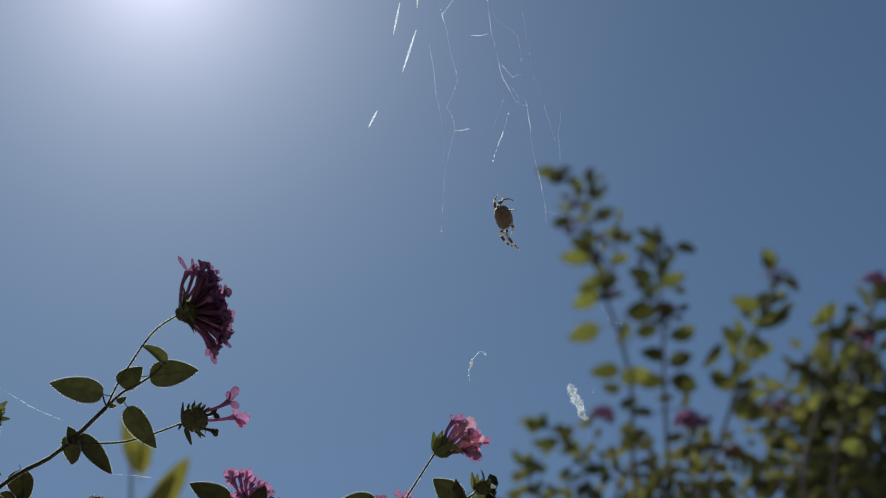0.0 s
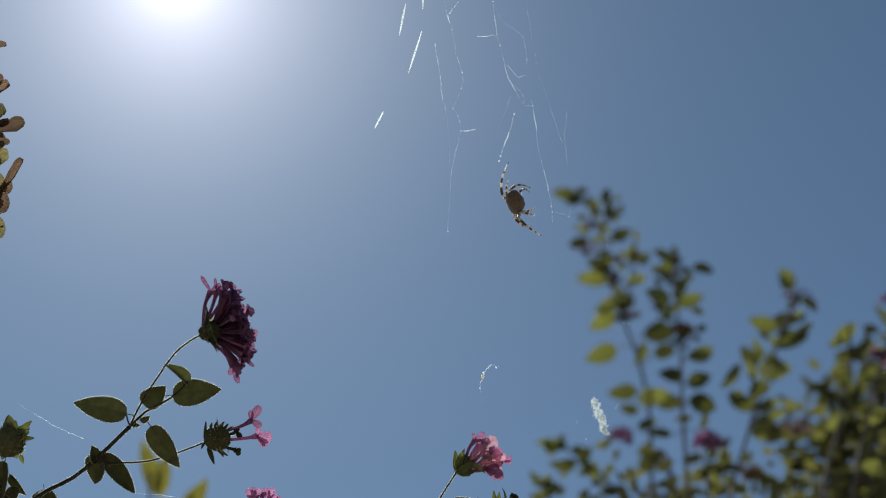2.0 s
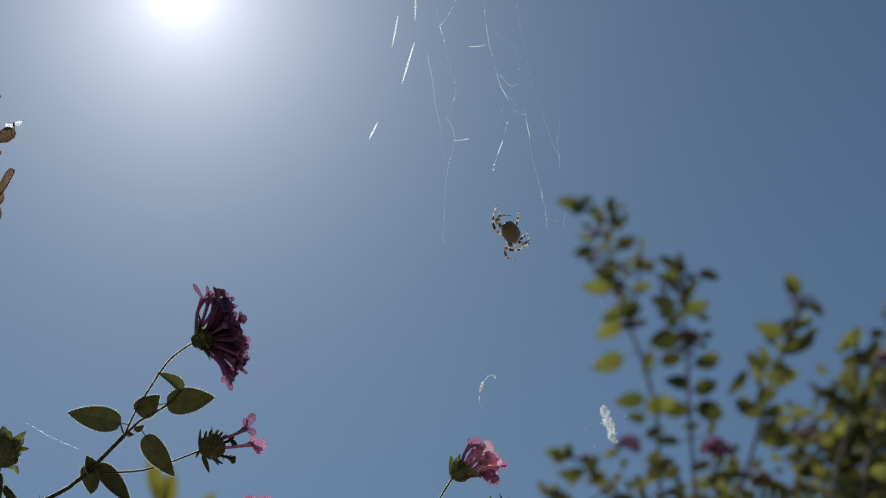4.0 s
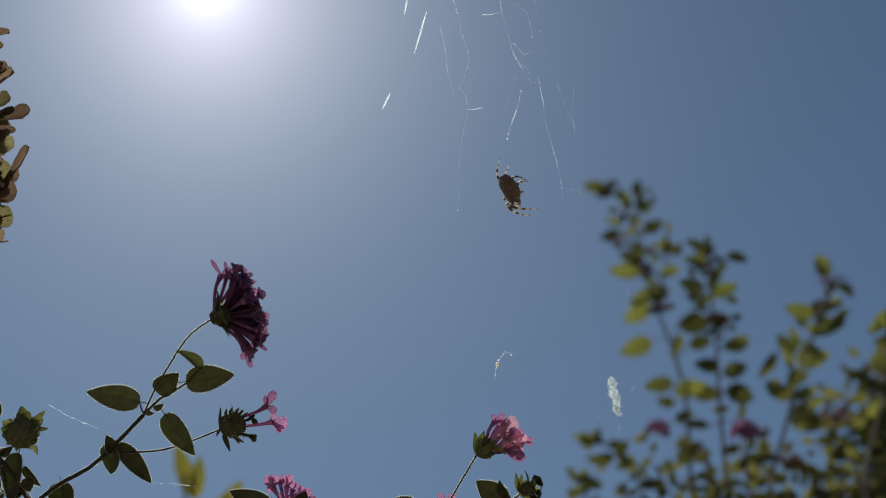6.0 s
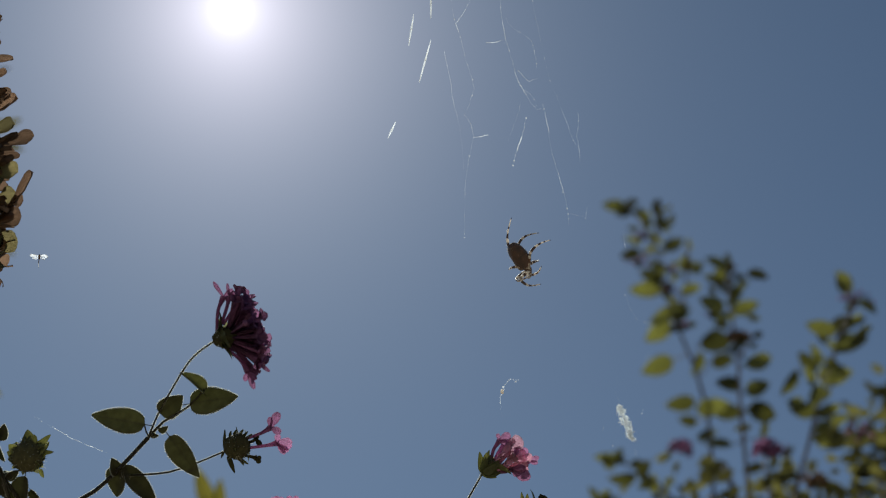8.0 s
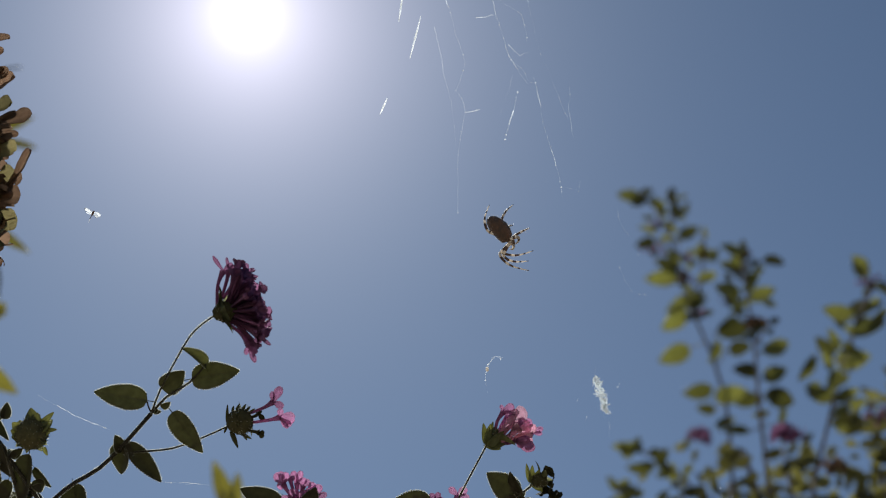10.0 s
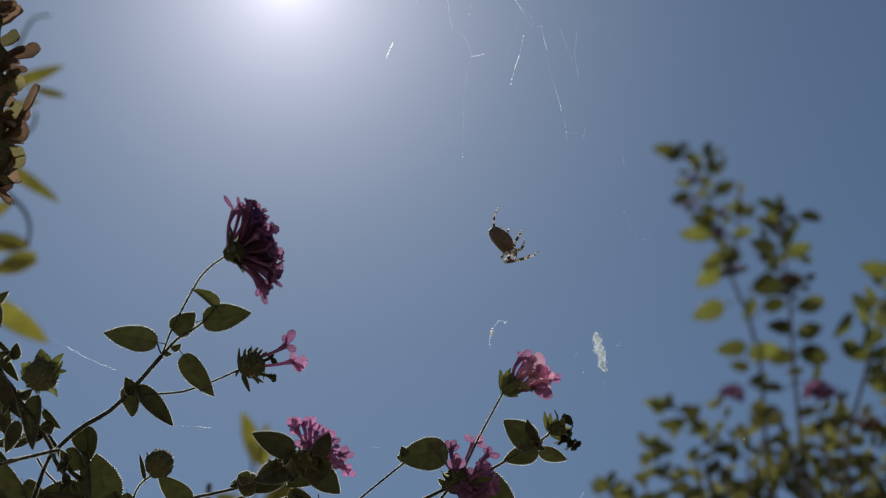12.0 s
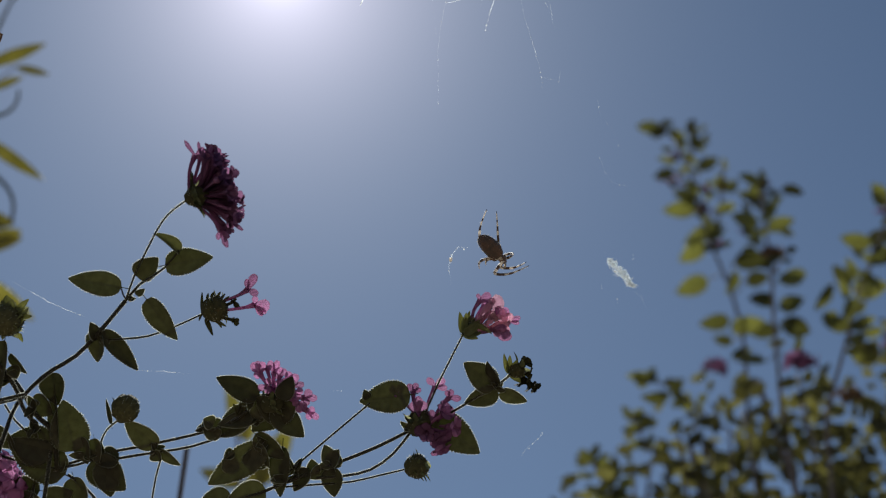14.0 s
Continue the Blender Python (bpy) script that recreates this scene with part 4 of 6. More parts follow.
    for tip in ((-0.0837, 0.4247, 0.9169), (-0.0814, 0.4243, 0.9174), (-0.0802, 0.4251, 0.9171)):
        leaf(plant, (-0.0825, 0.4287, 0.9148), tip, 0.0014, 30, 0.5, teeth=0, name="bract")

    # leaves and spent heads low at the side
    seed_head(plant, (-0.1144, 0.4216, 0.9156), ALONG + ACROSS * 0.3, 0.0039, 2, 9, 0.5, 0.35)
    stem(plant, [(-0.1236, 0.4316, 0.9077), (-0.1238, 0.4301, 0.9096), (-0.1209, 0.4264, 0.9120), (-0.1174, 0.4245, 0.9135)], 0.0003, 0.00026)
    leaf(plant, (-0.1187, 0.4238, 0.9119), (-0.1197, 0.4192, 0.9178), 0.0010, 20, 0.5, teeth=7)
    leaf(plant, (-0.1077, 0.4328, 0.9091), (-0.1154, 0.4246, 0.9136), 0.0062, -14, 0.3)
    leaf(plant, (-0.1071, 0.4335, 0.9084), (-0.1013, 0.4371, 0.9048), 0.0032, 30, 0.4)
    leaf(plant, (-0.1091, 0.4336, 0.9078), (-0.1068, 0.4354, 0.9059), 0.0034, 20, 0.3)
    stem(plant, [(-0.1068, 0.4351, 0.9063), (-0.1087, 0.4382, 0.9020), (-0.1105, 0.4425, 0.8962)], 0.00026)
    leaf(plant, (-0.0903, 0.4294, 0.9131), (-0.0929, 0.4274, 0.9140), 0.0036, 20, 0.3)
    leaf(plant, (-0.0922, 0.4320, 0.9114), (-0.0884, 0.4313, 0.9122), 0.0036, 20, 0.3)
    leaf(plant, (-0.1262, 0.4324, 0.9061), (-0.1177, 0.4393, 0.8990), 0.0092, 6, 0.25)
    leaf(plant, (-0.1346, 0.4341, 0.9024), (-0.1500, 0.4253, 0.9101), 0.0100, 8, 0.2)
    stem(plant, [(-0.14, 0.38, 0.55), (-0.1577, 0.4279, 0.9061), (-0.1481, 0.4297, 0.9055), (-0.1370, 0.4328, 0.9037), (-0.1254, 0.4326, 0.9061)], 0.0005, 0.0004)
    stem(plant, [(-0.1338, 0.4342, 0.9024), (-0.1293, 0.4371, 0.8996), (-0.1256, 0.4404, 0.8960)], 0.0004)
    flower_head(plant, (-0.1561, 0.4333, 0.8994), ACROSS * 0.9 + ALONG * 0.4, "pink", 13, 78, 0.9, 3, 0.0032, 9, 51, 10, label="magenta pink flower head among leaves")
    leaf(plant, (-0.1423, 0.4359, 0.8987), (-0.1519, 0.4335, 0.8999), 0.0062, 10, 0.3)
    leaf(plant, (-0.1409, 0.4378, 0.8965), (-0.1326, 0.4374, 0.8985), 0.0062, 10, 0.3)

    leaf(plant, (-0.1230, 0.4332, 0.9058), (-0.1220, 0.4399, 0.8974), 0.0066, -15, 0.3)
    leaf(plant, (-0.1323, 0.4349, 0.9018), (-0.1298, 0.4413, 0.8940), 0.0070, 20, 0.3)
    leaf(plant, (-0.0773, 0.4237, 0.9174), (-0.0704, 0.4305, 0.9142), 0.0075, 25, 0.3)
    leaf(plant, (-0.0874, 0.4447, 0.8977), (-0.0982, 0.4457, 0.8944), 0.0070, 20, 0.3)
    leaf(plant, (-0.1489, 0.4361, 0.8971), (-0.1396, 0.4405, 0.8933), 0.0075, 15, 0.3)
    # tufts of young leaves at the joints
    for n, (at, size) in enumerate((((-0.1082, 0.4333, 0.9084), 0.0030), ((-0.0924, 0.4297, 0.9127), 0.0034), ((-0.0785, 0.4234, 0.9175), 0.0036), ((-0.0772, 0.4299, 0.9139), 0.0036), ((-0.0584, 0.4430, 0.9052), 0.0038),
                                    ((-0.0717, 0.4438, 0.9017), 0.0042), ((-0.0682, 0.4425, 0.9041), 0.0036), ((-0.1285, 0.4313, 0.9071), 0.0042), ((-0.1397, 0.4173, 0.9155), 0.0040), ((-0.1362, 0.4335, 0.9029), 0.0040),
                                    ((-0.0084, 0.4303, 0.9197), 0.0026), ((-0.0345, 0.4381, 0.9131), 0.0032), ((-0.0761, 0.4362, 0.9104), 0.0040), ((-0.1459, 0.3943, 0.9225), 0.0040), ((-0.1402, 0.4009, 0.9153), 0.0044), ((-0.1418, 0.4235, 0.9118), 0.0044), ((-0.1161, 0.4014, 0.9263), 0.0028), ((-0.1062, 0.3916, 0.9324), 0.0022), ((-0.1237, 0.4322, 0.9069), 0.0040))):
        random.seed(200 + n)
        for k in range(4):
            a = random.uniform(0, math.tau)
            way = ACROSS * math.cos(a) + ALONG * math.sin(a) + TOWARD * random.uniform(-0.7, 0.7)
            b = Vector(at)
            leaf(plant, b, b + way.normalized() * size * random.uniform(0.6, 1.15), size * 0.55, random.uniform(-50, 50), 0.4, teeth=9)

    # the side with the tall spent spike
    leaf(plant, (-0.1525, 0.3772, 0.9428), (-0.1574, 0.3716, 0.9488), 0.0062, 20, 0.3)
    leaf(plant, (-0.1535, 0.3775, 0.9422), (-0.1470, 0.3761, 0.9453), 0.0030, 40, 0.5)
    leaf(plant, (-0.1531, 0.3771, 0.9428), (-0.1503, 0.3821, 0.9370), 0.0074, 20, 0.15)
    seed = seed_head(plant, (-0.1399, 0.3913, 0.9276), -TOWARD, 0.0044, 10, 10, 0.8)
    random.seed(65)
    for n in range(22):
        a = n * math.tau / 22 + random.uniform(-0.3, 0.3)
        way = ACROSS * math.cos(a) + ALONG * math.sin(a)
        foot = PLACE[seed].translation + way * 0.0028 - TOWARD * random.uniform(-0.0025, 0.003)
        far = random.choice((0.0024, 0.0028, 0.0034, 0.0044))
        leaf(seed, foot, foot + (way * far).lerp(ALONG * far, 0.25) + TOWARD * random.uniform(-0.0015, 0.0015), far * 0.66, random.uniform(-40, 40), 0.5, material=BRACT, teeth=0, name="bract")
    for base, tip, wide in (((-0.1370, 0.3900, 0.9300), (-0.1335, 0.3886, 0.9325), 0.0014), ((-0.1359, 0.3907, 0.9283), (-0.1327, 0.3911, 0.9283), 0.0011), ((-0.1365, 0.3934, 0.9246), (-0.1358, 0.3950, 0.9226), 0.0011)):
        leaf(seed, base, tip, wide, 15, 0.5, material=BRACT, teeth=0, name="bract")
    stem(plant, [(-0.1569, 0.3804, 0.9378), (-0.1529, 0.3858, 0.9318), (-0.1483, 0.3922, 0.9246), (-0.1442, 0.3967, 0.9198), (-0.1392, 0.4027, 0.9132), (-0.1429, 0.4185, 0.9146), (-0.1382, 0.4296, 0.9076), (-0.12, 0.42, 0.6)], 0.0006, 0.0005)
    stem(plant, [(-0.1600, 0.4049, 0.9062), (-0.1475, 0.4044, 0.9094), (-0.1366, 0.4044, 0.9117)], 0.0005)
    # the crowded side: stalks, then leaves one by one
    stem(plant, [(-0.1699, 0.4187, 0.9159), (-0.1556, 0.4190, 0.9181), (-0.1480, 0.4191, 0.9194), (-0.1446, 0.4187, 0.9206)], 0.0005, 0.0004)
    stem(plant, [(-0.1475, 0.4156, 0.9243), (-0.1446, 0.4187, 0.9206), (-0.1409, 0.4231, 0.9153), (-0.1368, 0.4261, 0.9120), (-0.1367, 0.4325, 0.9034)], 0.0007, 0.0008)
    stem(plant, [(-0.1504, 0.4196, 0.9183), (-0.1477, 0.4227, 0.9146), (-0.1442, 0.4253, 0.9118)], 0.0003)
    stem(plant, [(-0.1589, 0.3852, 0.9324), (-0.1535, 0.3880, 0.9295), (-0.1475, 0.3926, 0.9245), (-0.1452, 0.3983, 0.9171), (-0.1473, 0.4159, 0.9239)], 0.0006)
    leaf(plant, (-0.1540, 0.3858, 0.9324), (-0.1480, 0.3871, 0.9318), 0.0031, 55, 0.6, 0, 0.3)
    leaf(plant, (-0.1472, 0.3879, 0.9309), (-0.1460, 0.3853, 0.9346), 0.0025, 30, 0.5)
    leaf(plant, (-0.1522, 0.3890, 0.9284), (-0.1462, 0.3974, 0.9182), 0.0049, 20, 0.4)
    leaf(plant, (-0.1409, 0.3944, 0.9232), (-0.1434, 0.4029, 0.9113), 0.0061, 30, 0.5)
    leaf(plant, (-0.1397, 0.3968, 0.9202), (-0.1354, 0.4006, 0.9159), 0.0027, 30, 0.5)
    leaf(plant, (-0.1394, 0.3988, 0.9176), (-0.1382, 0.4010, 0.9147), 0.0030, -20, 0.4)
    leaf(plant, (-0.1488, 0.3945, 0.9216), (-0.1510, 0.3962, 0.9188), 0.0019, 30, 0.4)
    leaf(plant, (-0.1544, 0.3896, 0.9273), (-0.1589, 0.3852, 0.9324), 0.0045, 20, 0.3)
    leaf(plant, (-0.1523, 0.4163, 0.9225), (-0.1622, 0.4159, 0.9212), 0.0039, 30, 0.4)
    leaf(plant, (-0.1672, 0.4151, 0.9213), (-0.1587, 0.4191, 0.9174), 0.0051, 15, 0.3)
    leaf(plant, (-0.1675, 0.4179, 0.9174), (-0.1535, 0.4264, 0.9085), 0.0094, 10, 0.2)
    leaf(plant, (-0.1543, 0.4231, 0.9128), (-0.1482, 0.4274, 0.9082), 0.0052, 15, 0.3)
    leaf(plant, (-0.1373, 0.4293, 0.9075), (-0.1496, 0.4252, 0.9109), 0.0101, 8, 0.2)
    leaf(plant, (-0.1426, 0.4196, 0.9197), (-0.1368, 0.4230, 0.9162), 0.0064, 15, 0.3)
    leaf(plant, (-0.1364, 0.4160, 0.9258), (-0.1351, 0.4217, 0.9183), 0.0071, 15, 0.3)
    leaf(plant, (-0.1312, 0.4301, 0.9076), (-0.1336, 0.4210, 0.9195), 0.0094, 12, 0.25)
    leaf(plant, (-0.1359, 0.4198, 0.9207), (-0.1363, 0.4325, 0.9034), 0.0040, 35, 0.5)
    leaf(plant, (-0.1294, 0.4279, 0.9109), (-0.1277, 0.4328, 0.9046), 0.0048, 20, 0.3)
    leaf(plant, (-0.1254, 0.4287, 0.9106), (-0.1248, 0.4332, 0.9047), 0.0042, 20, 0.3)
    leaf(plant, (-0.1187, 0.4322, 0.9071), (-0.1248, 0.4332, 0.9047), 0.0054, 20, 0.3)
    leaf(plant, (-0.1592, 0.4254, 0.9088), (-0.1675, 0.4254, 0.9073), 0.0055, 20, 0.3)
    leaf(plant, (-0.1538, 0.3921, 0.9290), (-0.1456, 0.4004, 0.9193), 0.0050, 10, 0.4)
    leaf(plant, (-0.1522, 0.3858, 0.9362), (-0.1472, 0.3896, 0.9320), 0.0019, 35, 0.4)
    leaf(plant, (-0.1507, 0.3896, 0.9312), (-0.1464, 0.3876, 0.9347), 0.0012, 30, 0.4)
    leaf(plant, (-0.1536, 0.3893, 0.9346), (-0.1479, 0.3947, 0.9283), 0.0025, -20, 0.4)
    leaf(plant, (-0.1535, 0.3939, 0.9283), (-0.1506, 0.4054, 0.9133), 0.0040, 15, 0.4)
    leaf(plant, (-0.1481, 0.4002, 0.9190), (-0.1521, 0.4049, 0.9120), 0.0034, -20, 0.4)
    leaf(plant, (-0.1559, 0.4000, 0.9213), (-0.1478, 0.4048, 0.9163), 0.0037, 12, 0.4)
    # the spent spike itself
    spike = [(-0.1510, 0.3708, 0.9466), (-0.1496, 0.3550, 0.9657), (-0.1474, 0.3373, 0.9870), (-0.1468, 0.3225, 1.0049), (-0.1456, 0.3017, 1.0298)]
    stem(plant, spike[1:], 0.0013, 0.0008)
    spent_spike(plant, [Vector(p) for p in spike[1:]])
    # the woody foot of the plant
    for at, bow in (((-0.13, 0.34, 0.55), 0.05), ((-0.03, 0.43, 0.60), -0.04), ((-0.10, 0.40, 0.62), 0.02), ((-0.12, 0.42, 0.6), 0.03), ((-0.14, 0.38, 0.55), 0.06)):
        a = Vector(at)
        stem(plant, [a, a.lerp(BASE, 0.4) + Vector((-bow, bow, 0)), a.lerp(BASE, 0.75) + Vector((-bow, 0, 0)), BASE + Vector((0, 0, -0.02))], 0.0012, 0.003, SHRUB_STEM, step=0.03, hairs=False)


lantana()


# ---- the tall shrub behind ----
SHRUB_Y = 1.05
SHRUB_LEAVES = [leaf_mesh("leaf", 0, w, f, c, d, SHRUB_LEAF, 0.0003, b, 0.025, 10) for w, f, c, d, b in
                ((0.27, 0.3, 0.0, 0.10, 0.8), (0.24, 0.5, 0.1, 0.2, 0.85), (0.30, 0.2, -0.1, 0.05, 0.75), (0.22, 0.4, 0.0, 0.3, 0.9))]


def leaf_pose(x, z, angle, size, face=0.0, back=0.0, far=SHRUB_Y):
    """angle: the way that the leaf points, in degrees up from the side; size: in fifths of a large leaf."""
    a = radians(angle)
    base = Vector((x, far, z)) + TOWARD * (random.uniform(-0.03, 0.03) - back)
    way = ACROSS * math.cos(a) + ALONG * math.sin(a) + TOWARD * random.uniform(-0.35, 0.35)
    base -= way.normalized() * 0.012 * size / 3.9
    m = aim(base, base + way, TOWARD, face + random.uniform(-32, 32))
    return m @ Matrix.Scale(size / 3.9, 4)


def shrub_leaf(plant, far, x, z, angle, size):
    return linked("leaf", random.choice(SHRUB_LEAVES), plant, leaf_pose(x, z, angle, size, far=far))


def foliage(plant, poses):
    """The leaves deep in the thicket, too many to count, in one mesh."""
    verts, faces = [], []
    for m in poses:
        me = random.choice(SHRUB_LEAVES)
        n = len(verts)
        verts += [m @ v.co for v in me.vertices]
        faces += [[n + k for k in f.vertices] for f in me.polygons]
    o = PLACE[plant].translation
    me = bpy.data.meshes.new("foliage")
    me.from_pydata([v - o for v in verts], [], faces)
    me.materials.append(FOLIAGE)
    for f in me.polygons:
        f.use_smooth = True
    tagged(linked("foliage", me, plant, PLACE[plant]), "dense yellow-green leaves of a backlit thicket", kind="stuff")


def branch(plant, far, points, r0, r1, leaves=(), name="branch"):
    """A twig through (x, z) points, far off, with leaves: (x, z), way, size."""
    twig = [Vector((x, far, z)) for x, z in points]
    stem(plant, twig, r0 * 1.3, r1 * 1.9, SHRUB_STEM, name, 0.02, 6, False)
    line = smooth_line(twig, 0.006)
    for (x, z), angle, size in leaves:
        foot = PLACE[shrub_leaf(plant, far, x, z, angle, size)].translation
        joint = min(line, key=lambda q: (q.x - foot.x) ** 2 + (q.z - foot.z + 0.006) ** 2)
        stem(plant, [joint, joint.lerp(foot, 0.5) - ALONG * 0.0015, foot], 0.0007, 0.0005, SHRUB_STEM, "leaf_stalk", 0.01, 5, False)
    for i in range(int(len(leaves) * 1.05)):
        k = -random.choice((1, 1, 1, 2, 2, 3)[:2 * len(points) - 2])
        (x0, z0), (x1, z1) = points[max(k - 1, -len(points))], points[k]
        f = random.uniform(0, 0.97)
        side = random.choice((-1, 1))
        shrub_leaf(plant, far, x0 + (x1 - x0) * f + side * random.uniform(0.003, 0.013), z0 + (z1 - z0) * f, 90 - side * random.uniform(30, 110), random.uniform(1.2, 2.7))


def bloom(plant, at, size, kind, count, seed):
    flower_head(plant, Vector(at) - ALONG * 0.005, (0.1, -0.5, 0.8), kind, count, 95, size * 0.44, 0, 0.0034, 6, seed, 10)


def shrub():
    random.seed(5)
    plant = thing("flowering_shrub", (0.18, SHRUB_Y, 0), "tall backlit shrub with yellow-green leaves and pink flowers", "shrub")
    branch(plant, 1.12, [(0.17, 0.6), (0.145, 1.280), (0.151, 1.376), (0.146, 1.437), (0.136, 1.484), (0.131, 1.533), (0.124, 1.584), (0.114, 1.627)], 0.0022, 0.0007, [
        ((0.117, 1.440), 205, 5.3), ((0.164, 1.466), 8, 5.5), ((0.148, 1.442), 250, 3.8), ((0.169, 1.444), 5, 4.0), ((0.128, 1.398), 190, 4.5),
        ((0.155, 1.393), 15, 5.0), ((0.175, 1.385), -5, 4.8), ((0.130, 1.502), 192, 6.0), ((0.121, 1.481), 215, 5.2), ((0.152, 1.531), 25, 4.0),
        ((0.110, 1.534), 187, 5.4), ((0.115, 1.550), 160, 4.0), ((0.138, 1.588), 30, 3.7), ((0.096, 1.579), 195, 3.4), ((0.099, 1.596), 150, 2.8),
        ((0.133, 1.532), 250, 3.1), ((0.139, 1.500), 20, 3.1), ((0.124, 1.556), 60, 2.8), ((0.148, 1.363), 20, 3.2), ((0.139, 1.376), 170, 2.9)])
    branch(plant, 1.12, [(0.136, 1.484), (0.149, 1.532), (0.155, 1.564), (0.159, 1.590)], 0.0012, 0.0006, [
        ((0.154, 1.564), 100, 3.5), ((0.160, 1.588), 85, 2.3), ((0.160, 1.559), 30, 2.4), ((0.140, 1.517), 150, 2.5)])
    branch(plant, 1.12, [(0.124, 1.584), (0.130, 1.615), (0.135, 1.648)], 0.001, 0.0005, [
        ((0.134, 1.645), 70, 3.5), ((0.132, 1.623), 100, 3.0), ((0.139, 1.617), 20, 2.6), ((0.134, 1.611), -30, 2.3)])
    branch(plant, 1.12, [(0.114, 1.627), (0.107, 1.641), (0.097, 1.650)], 0.0008, 0.0004, [
        ((0.094, 1.651), 178, 4.2), ((0.112, 1.653), 25, 3.1), ((0.097, 1.636), 185, 3.0), ((0.119, 1.631), 110, 2.6), ((0.111, 1.638), 60, 1.9)])
    branch(plant, 1.035, [(0.19, 0.6), (0.160, 1.234), (0.163, 1.277), (0.167, 1.338), (0.172, 1.386), (0.174, 1.437), (0.176, 1.483)], 0.002, 0.0007, [
        ((0.175, 1.480), 65, 3.9), ((0.166, 1.494), 150, 3.1), ((0.182, 1.498), 80, 2.3), ((0.205, 1.477), 0, 3.7), ((0.184, 1.461), 15, 2.6),
        ((0.195, 1.441), 25, 4.2), ((0.154, 1.447), 160, 4.1), ((0.159, 1.430), 110, 2.6), ((0.193, 1.382), 10, 5.3), ((0.161, 1.361), 172, 3.8),
        ((0.186, 1.355), 18, 3.8), ((0.184, 1.331), -15, 5.0), ((0.185, 1.315), 60, 3.0), ((0.168, 1.316), 200, 2.4), ((0.152, 1.300), 170, 3.3),
        ((0.171, 1.403), 200, 2.2), ((0.171, 1.487), 120, 1.9), ((0.185, 1.411), 20, 1.8)])
    branch(plant, 1, [(0.14, 0.6), (0.186, 1.215), (0.208, 1.276), (0.229, 1.328), (0.252, 1.374), (0.271, 1.414)], 0.002, 0.0007, [
        ((0.236, 1.389), 165, 4.0), ((0.268, 1.392), 15, 4.0), ((0.252, 1.372), 25, 4.6), ((0.237, 1.361), 100, 3.4), ((0.248, 1.340), 10, 4.8),
        ((0.223, 1.355), 130, 3.4), ((0.212, 1.334), 245, 3.9), ((0.222, 1.322), 240, 3.3), ((0.216, 1.307), 170, 3.6), ((0.237, 1.299), 0, 3.0),
        ((0.227, 1.309), 20, 3.0), ((0.234, 1.278), 175, 4.5), ((0.219, 1.342), 100, 3.0), ((0.267, 1.435), 110, 3.1), ((0.274, 1.409), -30, 3.1),
        ((0.261, 1.441), 150, 2.5), ((0.280, 1.431), 70, 2.4), ((0.248, 1.386), 120, 2.4), ((0.237, 1.343), 60, 2.6), ((0.219, 1.294), 200, 2.6)])
    branch(plant, 1, [(0.26, 0.6), (0.258, 1.212), (0.288, 1.295), (0.307, 1.355), (0.312, 1.387)], 0.0022, 0.0008, [
        ((0.309, 1.377), 45, 3.7), ((0.306, 1.357), 200, 4.2), ((0.282, 1.322), 190, 3.1), ((0.295, 1.330), 60, 3.0), ((0.303, 1.324), -20, 3.3),
        ((0.290, 1.307), 150, 3.3), ((0.294, 1.291), 10, 3.4), ((0.316, 1.366), 20, 2.9), ((0.313, 1.339), 60, 3.1), ((0.283, 1.287), 200, 2.9),
        ((0.303, 1.309), 30, 3.1)])
    branch(plant, 1, [(0.29, 0.6), (0.280, 1.204), (0.309, 1.294), (0.334, 1.353), (0.361, 1.409)], 0.0022, 0.0008, [
        ((0.352, 1.393), 110, 3.5), ((0.361, 1.399), 50, 3.5), ((0.334, 1.358), 180, 3.5), ((0.343, 1.365), 20, 3.8), ((0.322, 1.331), 190, 3.7),
        ((0.329, 1.323), 0, 3.7), ((0.311, 1.301), 170, 3.7), ((0.319, 1.293), 20, 3.9), ((0.302, 1.276), 200, 3.6), ((0.306, 1.265), 10, 3.8),
        ((0.294, 1.251), 170, 3.6)])
    branch(plant, 1.1, [(0.22, 0.6), (0.134, 1.262), (0.110, 1.286), (0.095, 1.306), (0.079, 1.321), (0.062, 1.329), (0.049, 1.335)], 0.0014, 0.0005, [
        ((0.051, 1.335), 185, 3.0), ((0.063, 1.335), 60, 2.8), ((0.084, 1.322), 50, 2.9), ((0.068, 1.310), 185, 4.0), ((0.096, 1.302), 90, 2.8),
        ((0.076, 1.324), 120, 2.1), ((0.088, 1.302), 200, 2.4), ((0.106, 1.295), 60, 2.7), ((0.108, 1.282), 180, 3.0)])
    branch(plant, 1.1, [(0.11, 0.6), (0.069, 1.243), (0.054, 1.265), (0.049, 1.284), (0.044, 1.294)], 0.0014, 0.0005, [
        ((0.044, 1.293), 130, 2.7), ((0.053, 1.292), 40, 2.5), ((0.045, 1.280), 190, 2.9), ((0.057, 1.280), 20, 2.9), ((0.057, 1.267), 60, 2.7),
        ((0.049, 1.264), 170, 2.7), ((0.067, 1.261), 10, 3.0)])
